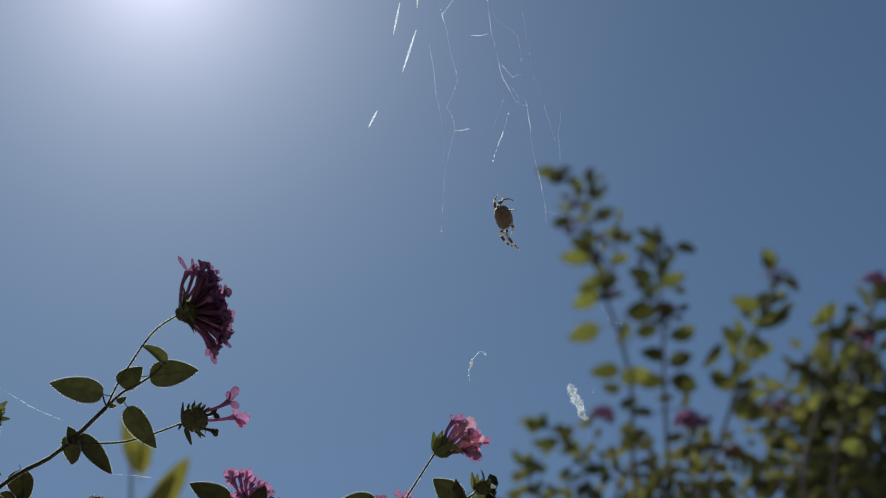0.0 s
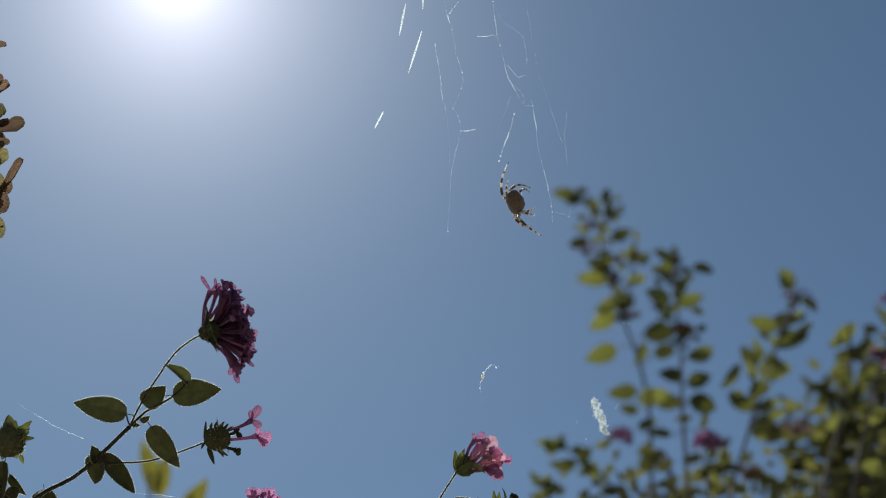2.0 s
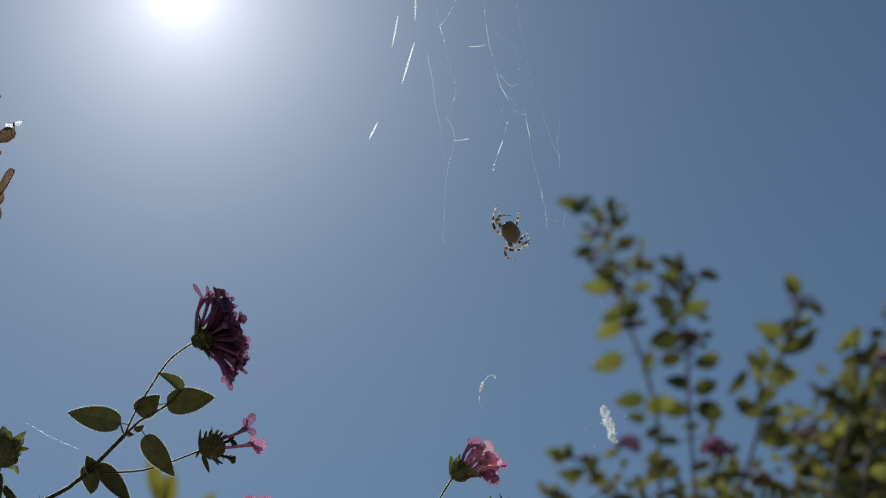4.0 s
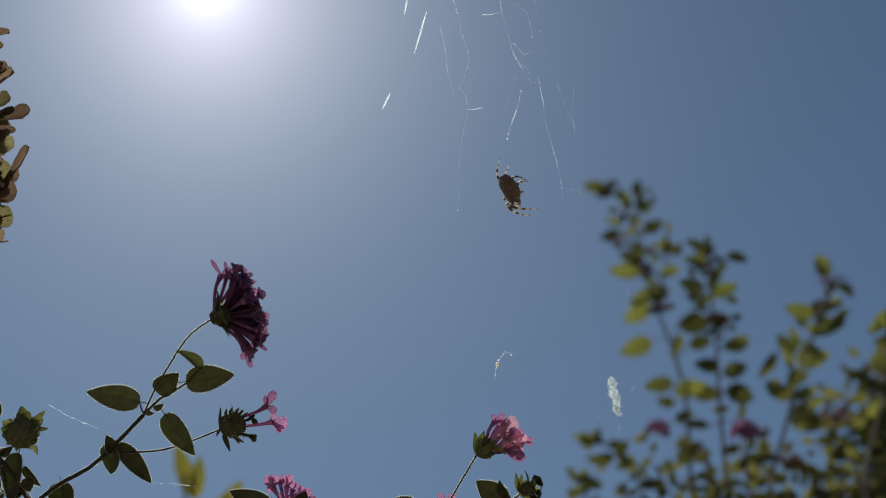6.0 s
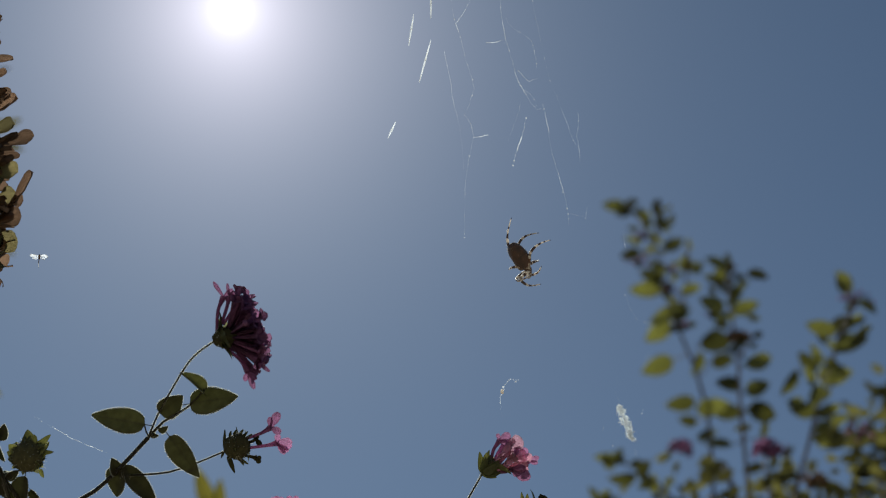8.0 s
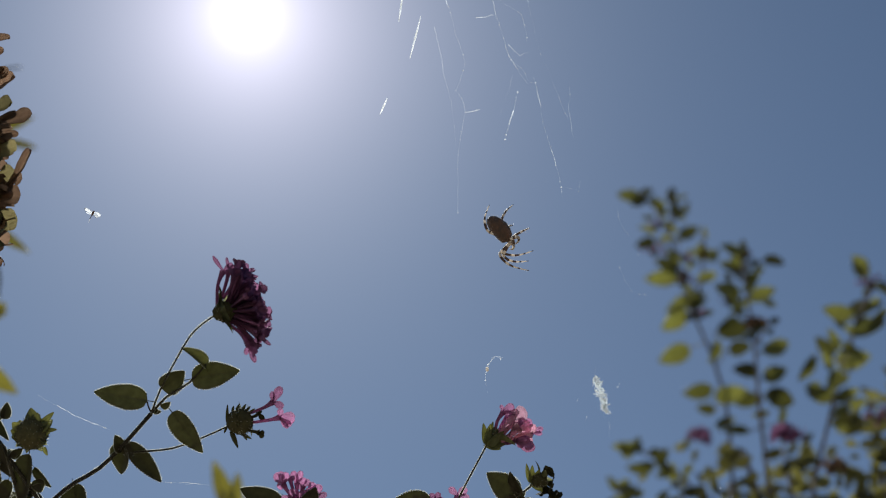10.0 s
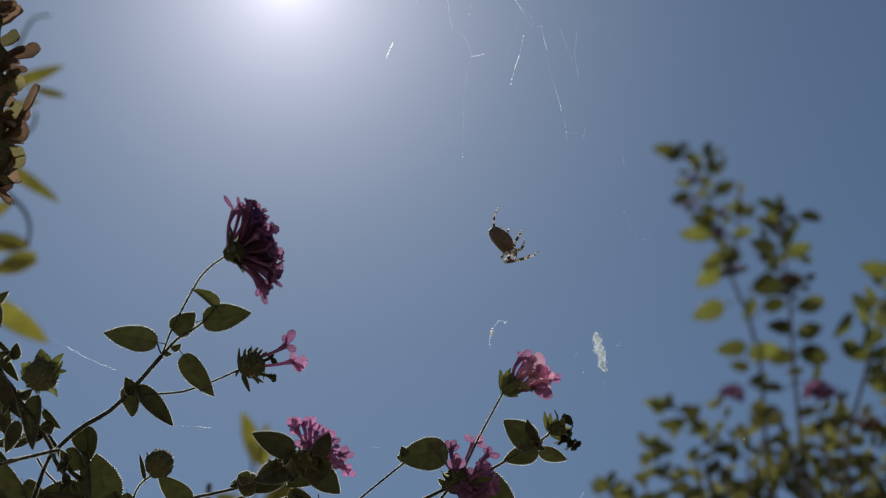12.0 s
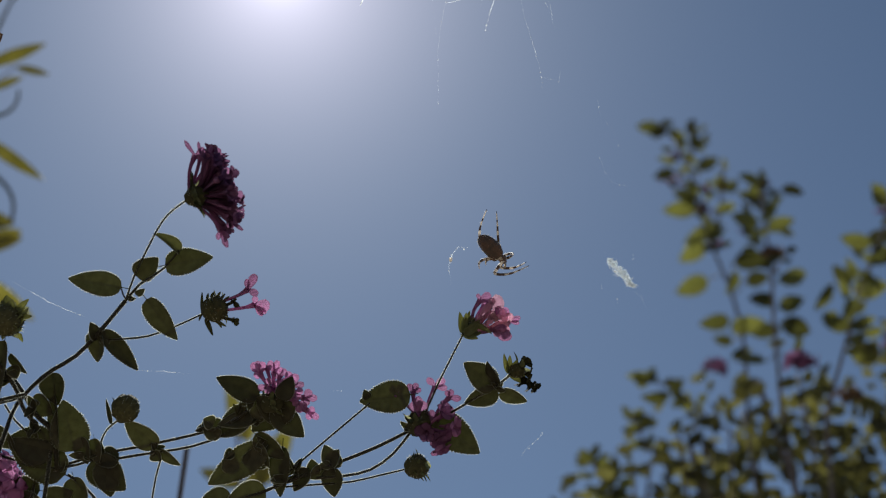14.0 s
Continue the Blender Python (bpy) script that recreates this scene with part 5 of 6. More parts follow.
    branch(plant, 1.1, [(0.08, 0.6), (0.023, 1.211), (0.013, 1.240), (0.006, 1.260)], 0.0014, 0.0005, [
        ((0.001, 1.261), 130, 2.5), ((0.013, 1.257), 60, 2.7), ((0.017, 1.248), 0, 2.4), ((0.001, 1.239), 190, 2.4), ((0.020, 1.236), 60, 2.7),
        ((0.029, 1.237), 100, 2.4), ((0.008, 1.229), 180, 2.7), ((0.035, 1.231), 30, 2.6), ((0.021, 1.225), 10, 2.6)])
    # the thicket at the foot of these twigs
    deep = []
    brow = [(-0.021, 1.208), (0.002, 1.212), (0.035, 1.237), (0.072, 1.257), (0.100, 1.277), (0.125, 1.299), (0.158, 1.301), (0.190, 1.298), (0.219, 1.294), (0.256, 1.298), (0.284, 1.326), (0.307, 1.356), (0.338, 1.375), (0.381, 1.411)]
    for i in range(1250):
        x = brow[0][0] + (brow[-1][0] - brow[0][0]) * random.random() ** 0.75
        k = next(n for n in range(len(brow) - 1) if x <= brow[n + 1][0])
        (x0, z0), (x1, z1) = brow[k], brow[k + 1]
        z = z0 + (z1 - z0) * (x - x0) / (x1 - x0) - 0.17 * random.random() ** 0.6
        deep.append(leaf_pose(x, z, random.uniform(-30, 210), random.uniform(1.6, 2.9), 0, random.uniform(-0.05, 0.14)))
    for i in range(340):
        x = brow[-1][0] - 0.1 * random.random() ** 1.3
        deep.append(leaf_pose(x, random.uniform(1.14, 1.38) - (brow[-1][0] - x) * 0.5, random.uniform(-30, 210), random.uniform(1.8, 3.4), 0, random.uniform(0.0, 0.16)))
    foliage(plant, deep)
    for i in range(26):
        x = random.uniform(brow[0][0] + 0.02, brow[-1][0])
        k = next(n for n in range(len(brow) - 1) if x <= brow[n + 1][0])
        top = Vector((x, brow[k][1] - random.uniform(0.0, 0.04)))
        branch(plant, SHRUB_Y, [(0.18 + (x - 0.18) * 0.4, 0.58), top + Vector((random.uniform(-0.03, 0.03), -0.14)), top], 0.0018, 0.0006)
    for at, size, kind, n, seed in (
            ((0.113, 1.120, 1.608), 1.3, "dusky", 7, 1), ((0.107, 1.120, 1.574), 1.9, "purple", 12, 2), ((0.136, 1.120, 1.563), 1.2, "dusky", 6, 3), ((0.131, 1.120, 1.533), 1.9, "purple", 12, 4), ((0.142, 1.120, 1.491), 1.3, "dusky", 7, 5), ((0.176, 1.035, 1.413), 1.9, "old", 14, 6), ((0.158, 1.035, 1.441), 1.2, "purple", 7, 7), ((0.125, 1.140, 1.367), 2.2, "dusky", 14, 8), ((0.169, 0.960, 1.254), 2.4, "dusky", 16, 9), ((0.274, 1.000, 1.420), 2.1, "purple", 14, 10), ((0.251, 1.000, 1.289), 2, "purple", 12, 11), ((0.180, 1.035, 1.492), 1.2, "old", 8, 12), ((0.155, 1.120, 1.564), 1.3, "old", 8, 13), ((0.357, 1.000, 1.414), 2.2, "dusky", 12, 14), ((0.335, 1.000, 1.357), 2.2, "dusky", 12, 15), ((0.219, 1.050, 1.276), 2, "old", 12, 16)):
        bloom(plant, at, size, kind, n, seed)
    for x, lean in ((0.17, 0.0), (0.19, 0.02), (0.22, 0.03), (0.26, 0.05), (0.29, 0.06), (0.14, -0.02), (0.11, -0.03), (0.08, -0.05)):
        stem(plant, [(x, SHRUB_Y, 0.61), (0.18 + lean, SHRUB_Y + 0.02, 0.3), (0.18 + lean * 0.5, SHRUB_Y, -0.02)], 0.004, 0.008, SHRUB_STEM, "branch", 0.05, 6, False)


shrub()


# ---- the long-leaved plant far behind the lantana ----
def far_plant():
    random.seed(9)
    plant = thing("young_tree", (-0.75, 0.95, 0), "young tree with long drooping yellow-green leaves", "tree")
    me = [leaf_mesh("leaf", 0, w, f, 0, d, YELLOW_LEAF, 0.0004, 0.8, 0.1, 12) for w, f, d in ((0.16, 0.35, 0.12), (0.18, 0.25, 0.3), (0.14, 0.5, 0.45))]
    trunk = [(-0.75, 0.95, 0.0), (-0.76, 0.96, 0.6), (-0.75, 0.94, 1.1), (-0.75, 0.96, 1.5)]
    stem(plant, trunk, 0.009, 0.003, SHRUB_STEM, "trunk", 0.06, 8, False)
    for base, tip, wide, fold in (((-0.4556, 0.8140, 1.4205), (-0.4063, 0.8422, 1.3914), 0.0099, 0.3),
                                   ((-0.4477, 0.7828, 1.4642), (-0.3965, 0.7789, 1.4791), 0.0094, 0.2),
                                   ((-0.4218, 0.7865, 1.4640), (-0.3962, 0.7932, 1.4598), 0.0058, 0.3),
                                   ((-0.4417, 0.7949, 1.4490), (-0.4178, 0.7911, 1.4586), 0.0067, 0.4),
                                   ((-0.4619, 0.8511, 1.3690), (-0.4317, 0.8597, 1.3630), 0.0126, 0.3),
                                   ((-0.4545, 0.8660, 1.3502), (-0.4259, 0.8639, 1.3583), 0.0135, 0.2),
                                   ((-0.4797, 0.8427, 1.3771), (-0.4428, 0.8371, 1.3915), 0.0117, 0.3),
                                   ((-0.4783, 0.8509, 1.3663), (-0.4375, 0.8600, 1.3614), 0.0099, 0.3),
                                   ((-0.4618, 0.8670, 1.3475), (-0.4264, 0.8669, 1.3543), 0.0117, 0.3),
                                   ((-0.4722, 0.8783, 1.3307), (-0.4227, 0.9074, 1.3046), 0.0170, 0.3), ((-0.4951, 0.9164, 1.2800), (-0.4543, 0.9436, 1.2545), 0.0150, 0.3)):
        a, b = Vector(base), Vector(tip)
        size = (b - a).length
        blade = leaf_mesh("leaf", 0, wide * 0.55 / size, fold, 0, random.uniform(0.05, 0.2), YELLOW_LEAF, 0.0004, 0.9, size, 14)
        linked("leaf", blade, plant, aim(a, b, TOWARD, random.uniform(-20, 20)))
        c = Vector((-0.75, 0.95, a.z - 0.08))
        stem(plant, [c, c.lerp(a, 0.6) + Vector((0, 0, 0.01)), a], 0.0012, 0.0006, SHRUB_STEM, "twig", 0.02, 5, False)
    # narrow leaves that have curled up
    for points, r in (([(-0.4639, 0.8067, 1.4289), (-0.4458, 0.8072, 1.4315), (-0.4332, 0.8073, 1.4337), (-0.4257, 0.8051, 1.4381), (-0.4216, 0.8013, 1.4440), (-0.4207, 0.7972, 1.4498)], 0.0020),
                      ([(-0.4887, 0.8192, 1.4072), (-0.4665, 0.8249, 1.4037), (-0.4512, 0.8309, 1.3984), (-0.4405, 0.8372, 1.3919), (-0.4331, 0.8441, 1.3839), (-0.4307, 0.8511, 1.3749), (-0.4333, 0.8587, 1.3640)], 0.0025),
                      ([(-0.4406, 0.7732, 1.4786), (-0.4320, 0.7649, 1.4914), (-0.4239, 0.7571, 1.5036), (-0.4171, 0.7531, 1.5102), (-0.4044, 0.7538, 1.5117)], 0.0016)):
        stem(plant, points, r, r * 0.5, DARK_LEAF, "curled_leaf", 0.006, 8, False)
    sprout = thing("sapling", (-0.1, 0.92, 0), "slender sapling with upright yellow leaves", "plant")
    stem(sprout, [(-0.1, 0.92, 0), (-0.11, 0.93, 0.5), (-0.2694, 1.0286, 1.1751), (-0.2683, 0.9764, 1.2425)], 0.004, 0.0012, SHRUB_STEM, "stalk", 0.05, 6, False)
    for base, tip, k in (((-0.2638, 0.9901, 1.2305), (-0.2738, 0.9621, 1.2638), 0), ((-0.2630, 0.9916, 1.2288), (-0.2534, 0.9721, 1.2554), 1), ((-0.2677, 1.0151, 1.1929), (-0.2333, 0.9923, 1.2287), 0), ((-0.2693, 1.0093, 1.1999), (-0.3015, 0.9966, 1.2103), 1), ((-0.2561, 1.0141, 1.2017), (-0.2257, 0.9862, 1.2389), 1)):
        a, b = Vector(base), Vector(tip)
        linked("leaf", me[k], sprout, aim(a, b, TOWARD, random.uniform(-25, 25)) @ Matrix.Scale((b - a).length / 0.1, 4))
    post = thing("garden_stake", (-0.22, 1.38, 0), "thin grey garden stake", "stake")
    top = Vector((-0.1728, 0.6280, 1.0197))
    post.matrix_basis = PLACE[post] = Matrix.Translation((top.x, top.y, 0))
    stem(post, [(top.x, top.y, -0.02), (top.x, top.y, top.z * 0.5), top], 0.0014, 0.0013, SHRUB_STEM, "rod", 0.2, 8, False)


far_plant()


# ---- the web ----
def strand(parent, points, r=0.00007, dots=0.7, name="thread", bead=0.0):
    """A thread of silk, thick and thin by turns, with tiny beads caught on it."""
    o = Vector(points[0])
    line = []
    for a, b in zip(points, points[1:]):
        a, b = Vector(a), Vector(b)
        n = max(2, int((b - a).length / 0.0012))
        sway = Vector([random.gauss(0, 0.00025) for _ in range(3)])
        line += [a.lerp(b, k / n) - o + sway * math.sin(math.pi * k / n) + Vector([random.gauss(0, 0.00006) for _ in range(3)]) * min(k, 1) for k in range(n)]
    line.append(Vector(points[-1]) - o)
    bm = bmesh.new()
    tube(bm, line, r * 0.12, r * 0.12, 4, 0.3)
    i = 0
    while i < len(line) - 3:
        n = random.randint(2, 7)
        if random.random() < 0.26:
            tube(bm, [q + Vector([random.gauss(0, r * 0.5) for _ in range(3)]) for q in line[i:i + n + 1]], r * random.uniform(0.35, 0.9), r * random.uniform(0.35, 0.9), 4, 0.5)
        i += n
    for q in line:
        if random.random() < dots * 0.75:
            bmesh.ops.create_icosphere(bm, subdivisions=1, radius=random.uniform(0.6, 1.3) * bead if bead else random.choice((0.7, 0.9, 1.2, 1.5, 1.9, 2.6)) * r, matrix=Matrix.Translation(q + Vector([random.gauss(0, r * 1.5) for _ in range(3)])))
    return linked(name, mesh_of(name, bm, SILK), parent, Matrix.Translation(o))


def web():
    random.seed(12)
    w = thing("spider_web", (0.0124, 0.3668, 0.9829), "torn spider web of fine white silk with caught specks", "web")
    strand(w, [(-0.0073, 0.3207, 1.0357), (-0.0110, 0.3264, 1.0284), (-0.0154, 0.3301, 1.0236), (-0.0134, 0.3369, 1.0157), (-0.0114, 0.3422, 1.0096), (-0.0145, 0.3467, 1.0038), (-0.0124, 0.3509, 0.9990), (-0.0156, 0.3592, 0.9887), (-0.0168, 0.3686, 0.9774)])
    strand(w, [(-0.0124, 0.3509, 0.9990), (-0.0105, 0.3510, 0.9991), (-0.0084, 0.3508, 0.9996)])
    strand(w, [(-0.0169, 0.3218, 1.0333), (-0.0161, 0.3264, 1.0278), (-0.0154, 0.3301, 1.0236)])
    strand(w, [(-0.0191, 0.3348, 1.0175), (-0.0177, 0.3415, 1.0096), (-0.0168, 0.3459, 1.0045), (-0.0158, 0.3565, 0.9920)], 0.00003)
    strand(w, [(-0.0025, 0.3212, 1.0357), (-0.0026, 0.3293, 1.0260), (-0.0017, 0.3344, 1.0200), (0.0010, 0.3422, 1.0110), (0.0043, 0.3465, 1.0063), (0.0055, 0.3476, 1.0050), (0.0080, 0.3479, 1.0050)])
    strand(w, [(-0.0013, 0.3305, 1.0248), (0.0011, 0.3329, 1.0221), (0.0055, 0.3353, 1.0197), (0.0063, 0.3402, 1.0140)])
    strand(w, [(-0.0073, 0.3343, 1.0194), (-0.0043, 0.3345, 1.0195), (-0.0018, 0.3348, 1.0195)])
    strand(w, [(0.0012, 0.3402, 1.0134), (0.0041, 0.3425, 1.0110), (0.0065, 0.3422, 1.0116)])
    strand(w, [(0.0015, 0.3429, 1.0102), (0.0042, 0.3447, 1.0083), (0.0056, 0.3469, 1.0059)], dots=1)
    strand(w, [(0.0075, 0.3468, 1.0062), (0.0086, 0.3512, 1.0011), (0.0098, 0.3578, 0.9934), (0.0114, 0.3623, 0.9882), (0.0126, 0.3689, 0.9805)])
    strand(w, [(0.0124, 0.3668, 0.9829), (0.0151, 0.3677, 0.9822), (0.0174, 0.3684, 0.9817), (0.0181, 0.3664, 0.9841)])
    strand(w, [(0.0053, 0.3220, 1.0357), (0.0096, 0.3420, 1.0122), (0.0153, 0.3541, 0.9984), (0.0173, 0.3588, 0.9931)], 0.00001, 0.5, bead=0.00009)
    strand(w, [(0.0015, 0.3459, 1.0066), (-0.0011, 0.3500, 1.0014), (-0.0030, 0.3527, 0.9980)], 0.00004, 1.0)
    strand(w, [(0.0171, 0.3494, 1.0043), (0.0163, 0.3536, 0.9992), (0.0169, 0.3580, 0.9939)], 0.00002, 1.0)
    strand(w, [(0.0276, 0.3700, 0.9809), (0.0281, 0.3756, 0.9742), (0.0315, 0.3785, 0.9711), (0.0324, 0.3815, 0.9677)], 0.00001, 0.5, bead=0.00013)
    strand(w, [(0.0270, 0.3831, 0.9651), (0.0282, 0.3858, 0.9620), (0.0297, 0.3877, 0.9600), (0.0343, 0.3890, 0.9590)], 0.00001, 0.6, bead=0.00012)
    # a thread's bright glint, given as a thicker strand
    strand(w, [(0.0026, 0.3488, 1.0032), (0.0005, 0.3528, 0.9982), (-0.0019, 0.3568, 0.9932)], 0.00009, 1.0)
    # sun glints on drifting threads, modelled as short white spindles
    for a, b in (((-0.0269, 0.3273, 1.0256), (-0.0289, 0.3328, 1.0188)), ((-0.0226, 0.3324, 1.0200), (-0.0266, 0.3396, 1.0109)), ((-0.0217, 0.3233, 1.0309), (-0.0222, 0.3286, 1.0246)), ((-0.0338, 0.3459, 1.0025), (-0.0363, 0.3487, 0.9989))):
        a, b = Vector(a), Vector(b)
        c = a.lerp(b, 0.5)
        bm = bmesh.new()
        line = [a.lerp(b, f) - a for f in (0, 0.25, 0.5, 0.75, 1)]
        tube(bm, line[:3], 0.0001, 0.0003, 5)
        tube(bm, line[2:], 0.0003, 0.0001, 5)
        linked("thread", mesh_of("thread", bm, SILK), w, Matrix.Translation(a), "glint on a silk thread, shaped as a short strand")
    return w


def tuft():
    """A fluffy scrap of silk on a hanging thread."""
    random.seed(13)
    t = thing("silk_tuft", (0.0236, 0.4062, 0.9372), "fluffy white scrap of old silk hanging from a thread", "silk")
    o = PLACE[t].translation
    mm = 0.000154
    bm = bmesh.new()
    for i in range(190):
        f = random.random()
        fat = 0.35 + 0.8 * math.sin(math.pi * (0.1 + 0.8 * f))
        c = ALONG * (32 - 64 * f) * mm + ACROSS * (-9 + 18 * f + random.gauss(0, 3.6) * fat) * mm + TOWARD * random.gauss(0, 4) * mm * fat
        a = Vector([random.gauss(0, 1) for _ in range(3)]).normalized() * random.uniform(2, 6) * mm
        b = Vector([random.gauss(0, 1) for _ in range(3)]) * 1.6 * mm
        tube(bm, [c - a, c + b, c + a], random.uniform(0.6, 1.2) * mm, 0.4 * mm, 4, 0.3)
    for i in range(16):
        f = random.random()
        c = ALONG * (26 - 54 * f) * mm + ACROSS * (-8 + 16 * f + random.gauss(0, 3)) * mm
        q = bmesh.ops.create_icosphere(bm, subdivisions=1, radius=random.uniform(1.5, 3.6) * mm, matrix=Matrix.Translation(c))
        for v in q["verts"]:
            v.co += Vector([random.gauss(0, 0.7) for _ in range(3)]) * mm
    linked("fluff", mesh_of("fluff", bm, SILK), t, Matrix.Translation(o))
    strand(t, [o - ALONG * 30 * mm, o - ALONG * 50 * mm + ACROSS * 12 * mm, o - ALONG * 75 * mm + ACROSS * 14 * mm], 0.00003, 1.0)
    strand(t, [o + ALONG * 30 * mm - ACROSS * 8 * mm, o + ALONG * 60 * mm - ACROSS * 14 * mm], 0.00002, 0.3)
    for x, y in ((-44, -10), (30, 14), (-30, -46), (14, -60)):
        a = o + ACROSS * x * mm + ALONG * y * mm
        strand(t, [a, a + ALONG * 7 * mm + ACROSS * 3 * mm], 0.00006, 1.0)
    return t


def scrap():
    random.seed(14)
    t = thing("silk_scrap", (-0.0086, 0.3969, 0.9446), "small curled scrap of silk with a caught seed", "silk")
    o = PLACE[t].translation
    mm = 0.000154
    strand(t, [o + ACROSS * 28 * mm + ALONG * 22 * mm, o + ACROSS * 12 * mm + ALONG * 24 * mm, o + ALONG * 8 * mm, o - ACROSS * 6 * mm - ALONG * 10 * mm, o - ACROSS * 2 * mm - ALONG * 45 * mm], 0.00006, 0.5)
    for k in range(2):
        strand(t, [o + ACROSS * (27 + k) * mm + ALONG * (20 + 2 * k) * mm, o + ACROSS * (12 + k) * mm + ALONG * (22 + k) * mm, o + ALONG * 9 * mm, o - ACROSS * (3 + k) * mm - ALONG * 8 * mm], 0.0001, 0.9)
    bm = bmesh.new()
    bmesh.ops.create_icosphere(bm, subdivisions=2, radius=3.2 * mm)
    for v in bm.verts:
        v.co.z *= 1.6
        v.co *= 1 + 0.25 * noise.noise(v.co * 3000)
    linked("seed", mesh_of("seed", bm, SPIDER_PALE), t, Matrix.Translation(o - ACROSS * 2 * mm))
    return t


def wing_mesh(length, wide):
    """A clear rounded wing along +x with a raised front vein."""
    bm = bmesh.new()
    grid = []
    for i in range(9):
        f = i / 8
        w = wide * (0.18 + 0.82 * math.sin(math.pi * min(1.0, 0.08 + 0.8 * f)) ** 0.8) * (1 if f < 0.9 else 0.6)
        grid.append([bm.verts.new((f * length, w * k, 0.06 * wide * math.cos(9 * k + 5 * f))) for k in (-0.35, -0.1, 0.2, 0.5, 0.75)])
    for u, v in zip(grid, grid[1:]):
        for k in range(4):
            bm.faces.new((u[k], v[k], v[k + 1], u[k + 1]))
    bmesh.ops.solidify(bm, geom=bm.faces[:], thickness=0.00003)
    tube(bm, [Vector((f * length, wide * -0.3, 0)) for f in (0, 0.3, 0.6, 0.95)], 0.00006, 0.00003, 4)
    return mesh_of("wing", bm, INSECT_WING)


def insect():
    """A tiny fly with two pairs of pale wings held out from a slender body."""
    t = thing("flying_insect", (-0.1424, 0.3661, 0.9658), "tiny flying insect with pale wings spread wide", "insect")
    o = PLACE[t].translation
    bm = bmesh.new()
    tube(bm, [ALONG * k * 0.001 for k in (0.55, 0.4, 0.1, -0.2, -0.6, -1.1, -1.7)], 0.00022, 0.00008, 8)
    for k, r in ((0.65, 0.0003), (0.2, 0.00036), (-0.25, 0.00028)):
        bmesh.ops.create_icosphere(bm, subdivisions=2, radius=r, matrix=Matrix.Translation(ALONG * k * 0.001))
    linked("body", mesh_of("body", bm, SPIDER_BROWN), t, Matrix.Translation(o))
    bm = bmesh.new()
    tube(bm, [ALONG * k * 0.001 + ACROSS * d * 0.001 for k, d in ((-1.5, 0), (-2.1, 0.1), (-2.8, 0.25))], 0.00014, 0.00005, 6)
    linked("tail", mesh_of("tail", bm, INSECT_WING), t, Matrix.Translation(o), "thin pale tail")
    for side in (1, -1):
        for size, lift in ((1.0, 0.10), (0.75, -0.28)):
            root = o + ALONG * 0.0002
            way = ACROSS * side + ALONG * lift + TOWARD * 0.25
            linked("wing", wing_mesh(0.0026 * size, 0.0010 * size), t, aim(root, root + way, TOWARD), "clear pale wing")
    return t


WEB, TUFT, SCRAP, INSECT = web(), tuft(), scrap(), insect()


def stay(points, r=0.00004, dots=0.3, bead=0.0):
    s = thing("silk_strand", points[0], "single fine strand of silk stretched from a leaf", "silk", "stretched strands of silk")
    strand(s, points, r, dots, bead=bead)


random.seed(15)
stay([(-0.1366, 0.3828, 0.9346), (-0.1301, 0.3878, 0.9324), (-0.1248, 0.3916, 0.9309), (-0.1192, 0.3949, 0.9296)], 0.00007, 0.5)
stay([(-0.1084, 0.4114, 0.9216), (-0.1010, 0.4126, 0.9216), (-0.0939, 0.4143, 0.9212)], 0.00009, 0.5)
stay([(-0.1018, 0.4131, 0.9212), (-0.0976, 0.4133, 0.9214)], 0.00009)
# a moving glint on silk, put in as one fixed thicker strand
stay([(-0.0024, 0.4350, 0.9005), (0.0006, 0.4336, 0.9030), (0.0039, 0.4320, 0.9056)], 0.00014, 0.8)
stay([(-0.0549, 0.4247, 0.9188), (-0.0524, 0.4249, 0.9189)], 0.00012)
stay([(0.0483, 0.4175, 0.9430), (0.0480, 0.4197, 0.9401), (0.0472, 0.4299, 0.9276), (0.0492, 0.4360, 0.9205), (0.0487, 0.4437, 0.9111)], 0.00001, 0.10, 0.00022)


# ---- the spider ----
MM = 0.001
# foot of each leg on the body, its side, the length of thigh and shin, in millimetres
LEG_PLAN = (((4.9, -0.8, 0.0), -1, 4.8, 9.8), ((4.8, 0.8, 0.0), 1, 4.8, 9.6), ((4.3, 1.1, 0.1), 1, 4.6, 8.8), ((3.8, 1.1, 0.2), 1, 3.4, 4.4),
            ((3.2, -1.1, 0.0), -1, 5.6, 10.0), ((3.2, 1.1, 0.0), 1, 5.6, 10.0), ((4.3, -1.1, 0.1), -1, 4.6, 8.6), ((3.8, -1.1, 0.2), -1, 3.4, 4.4))


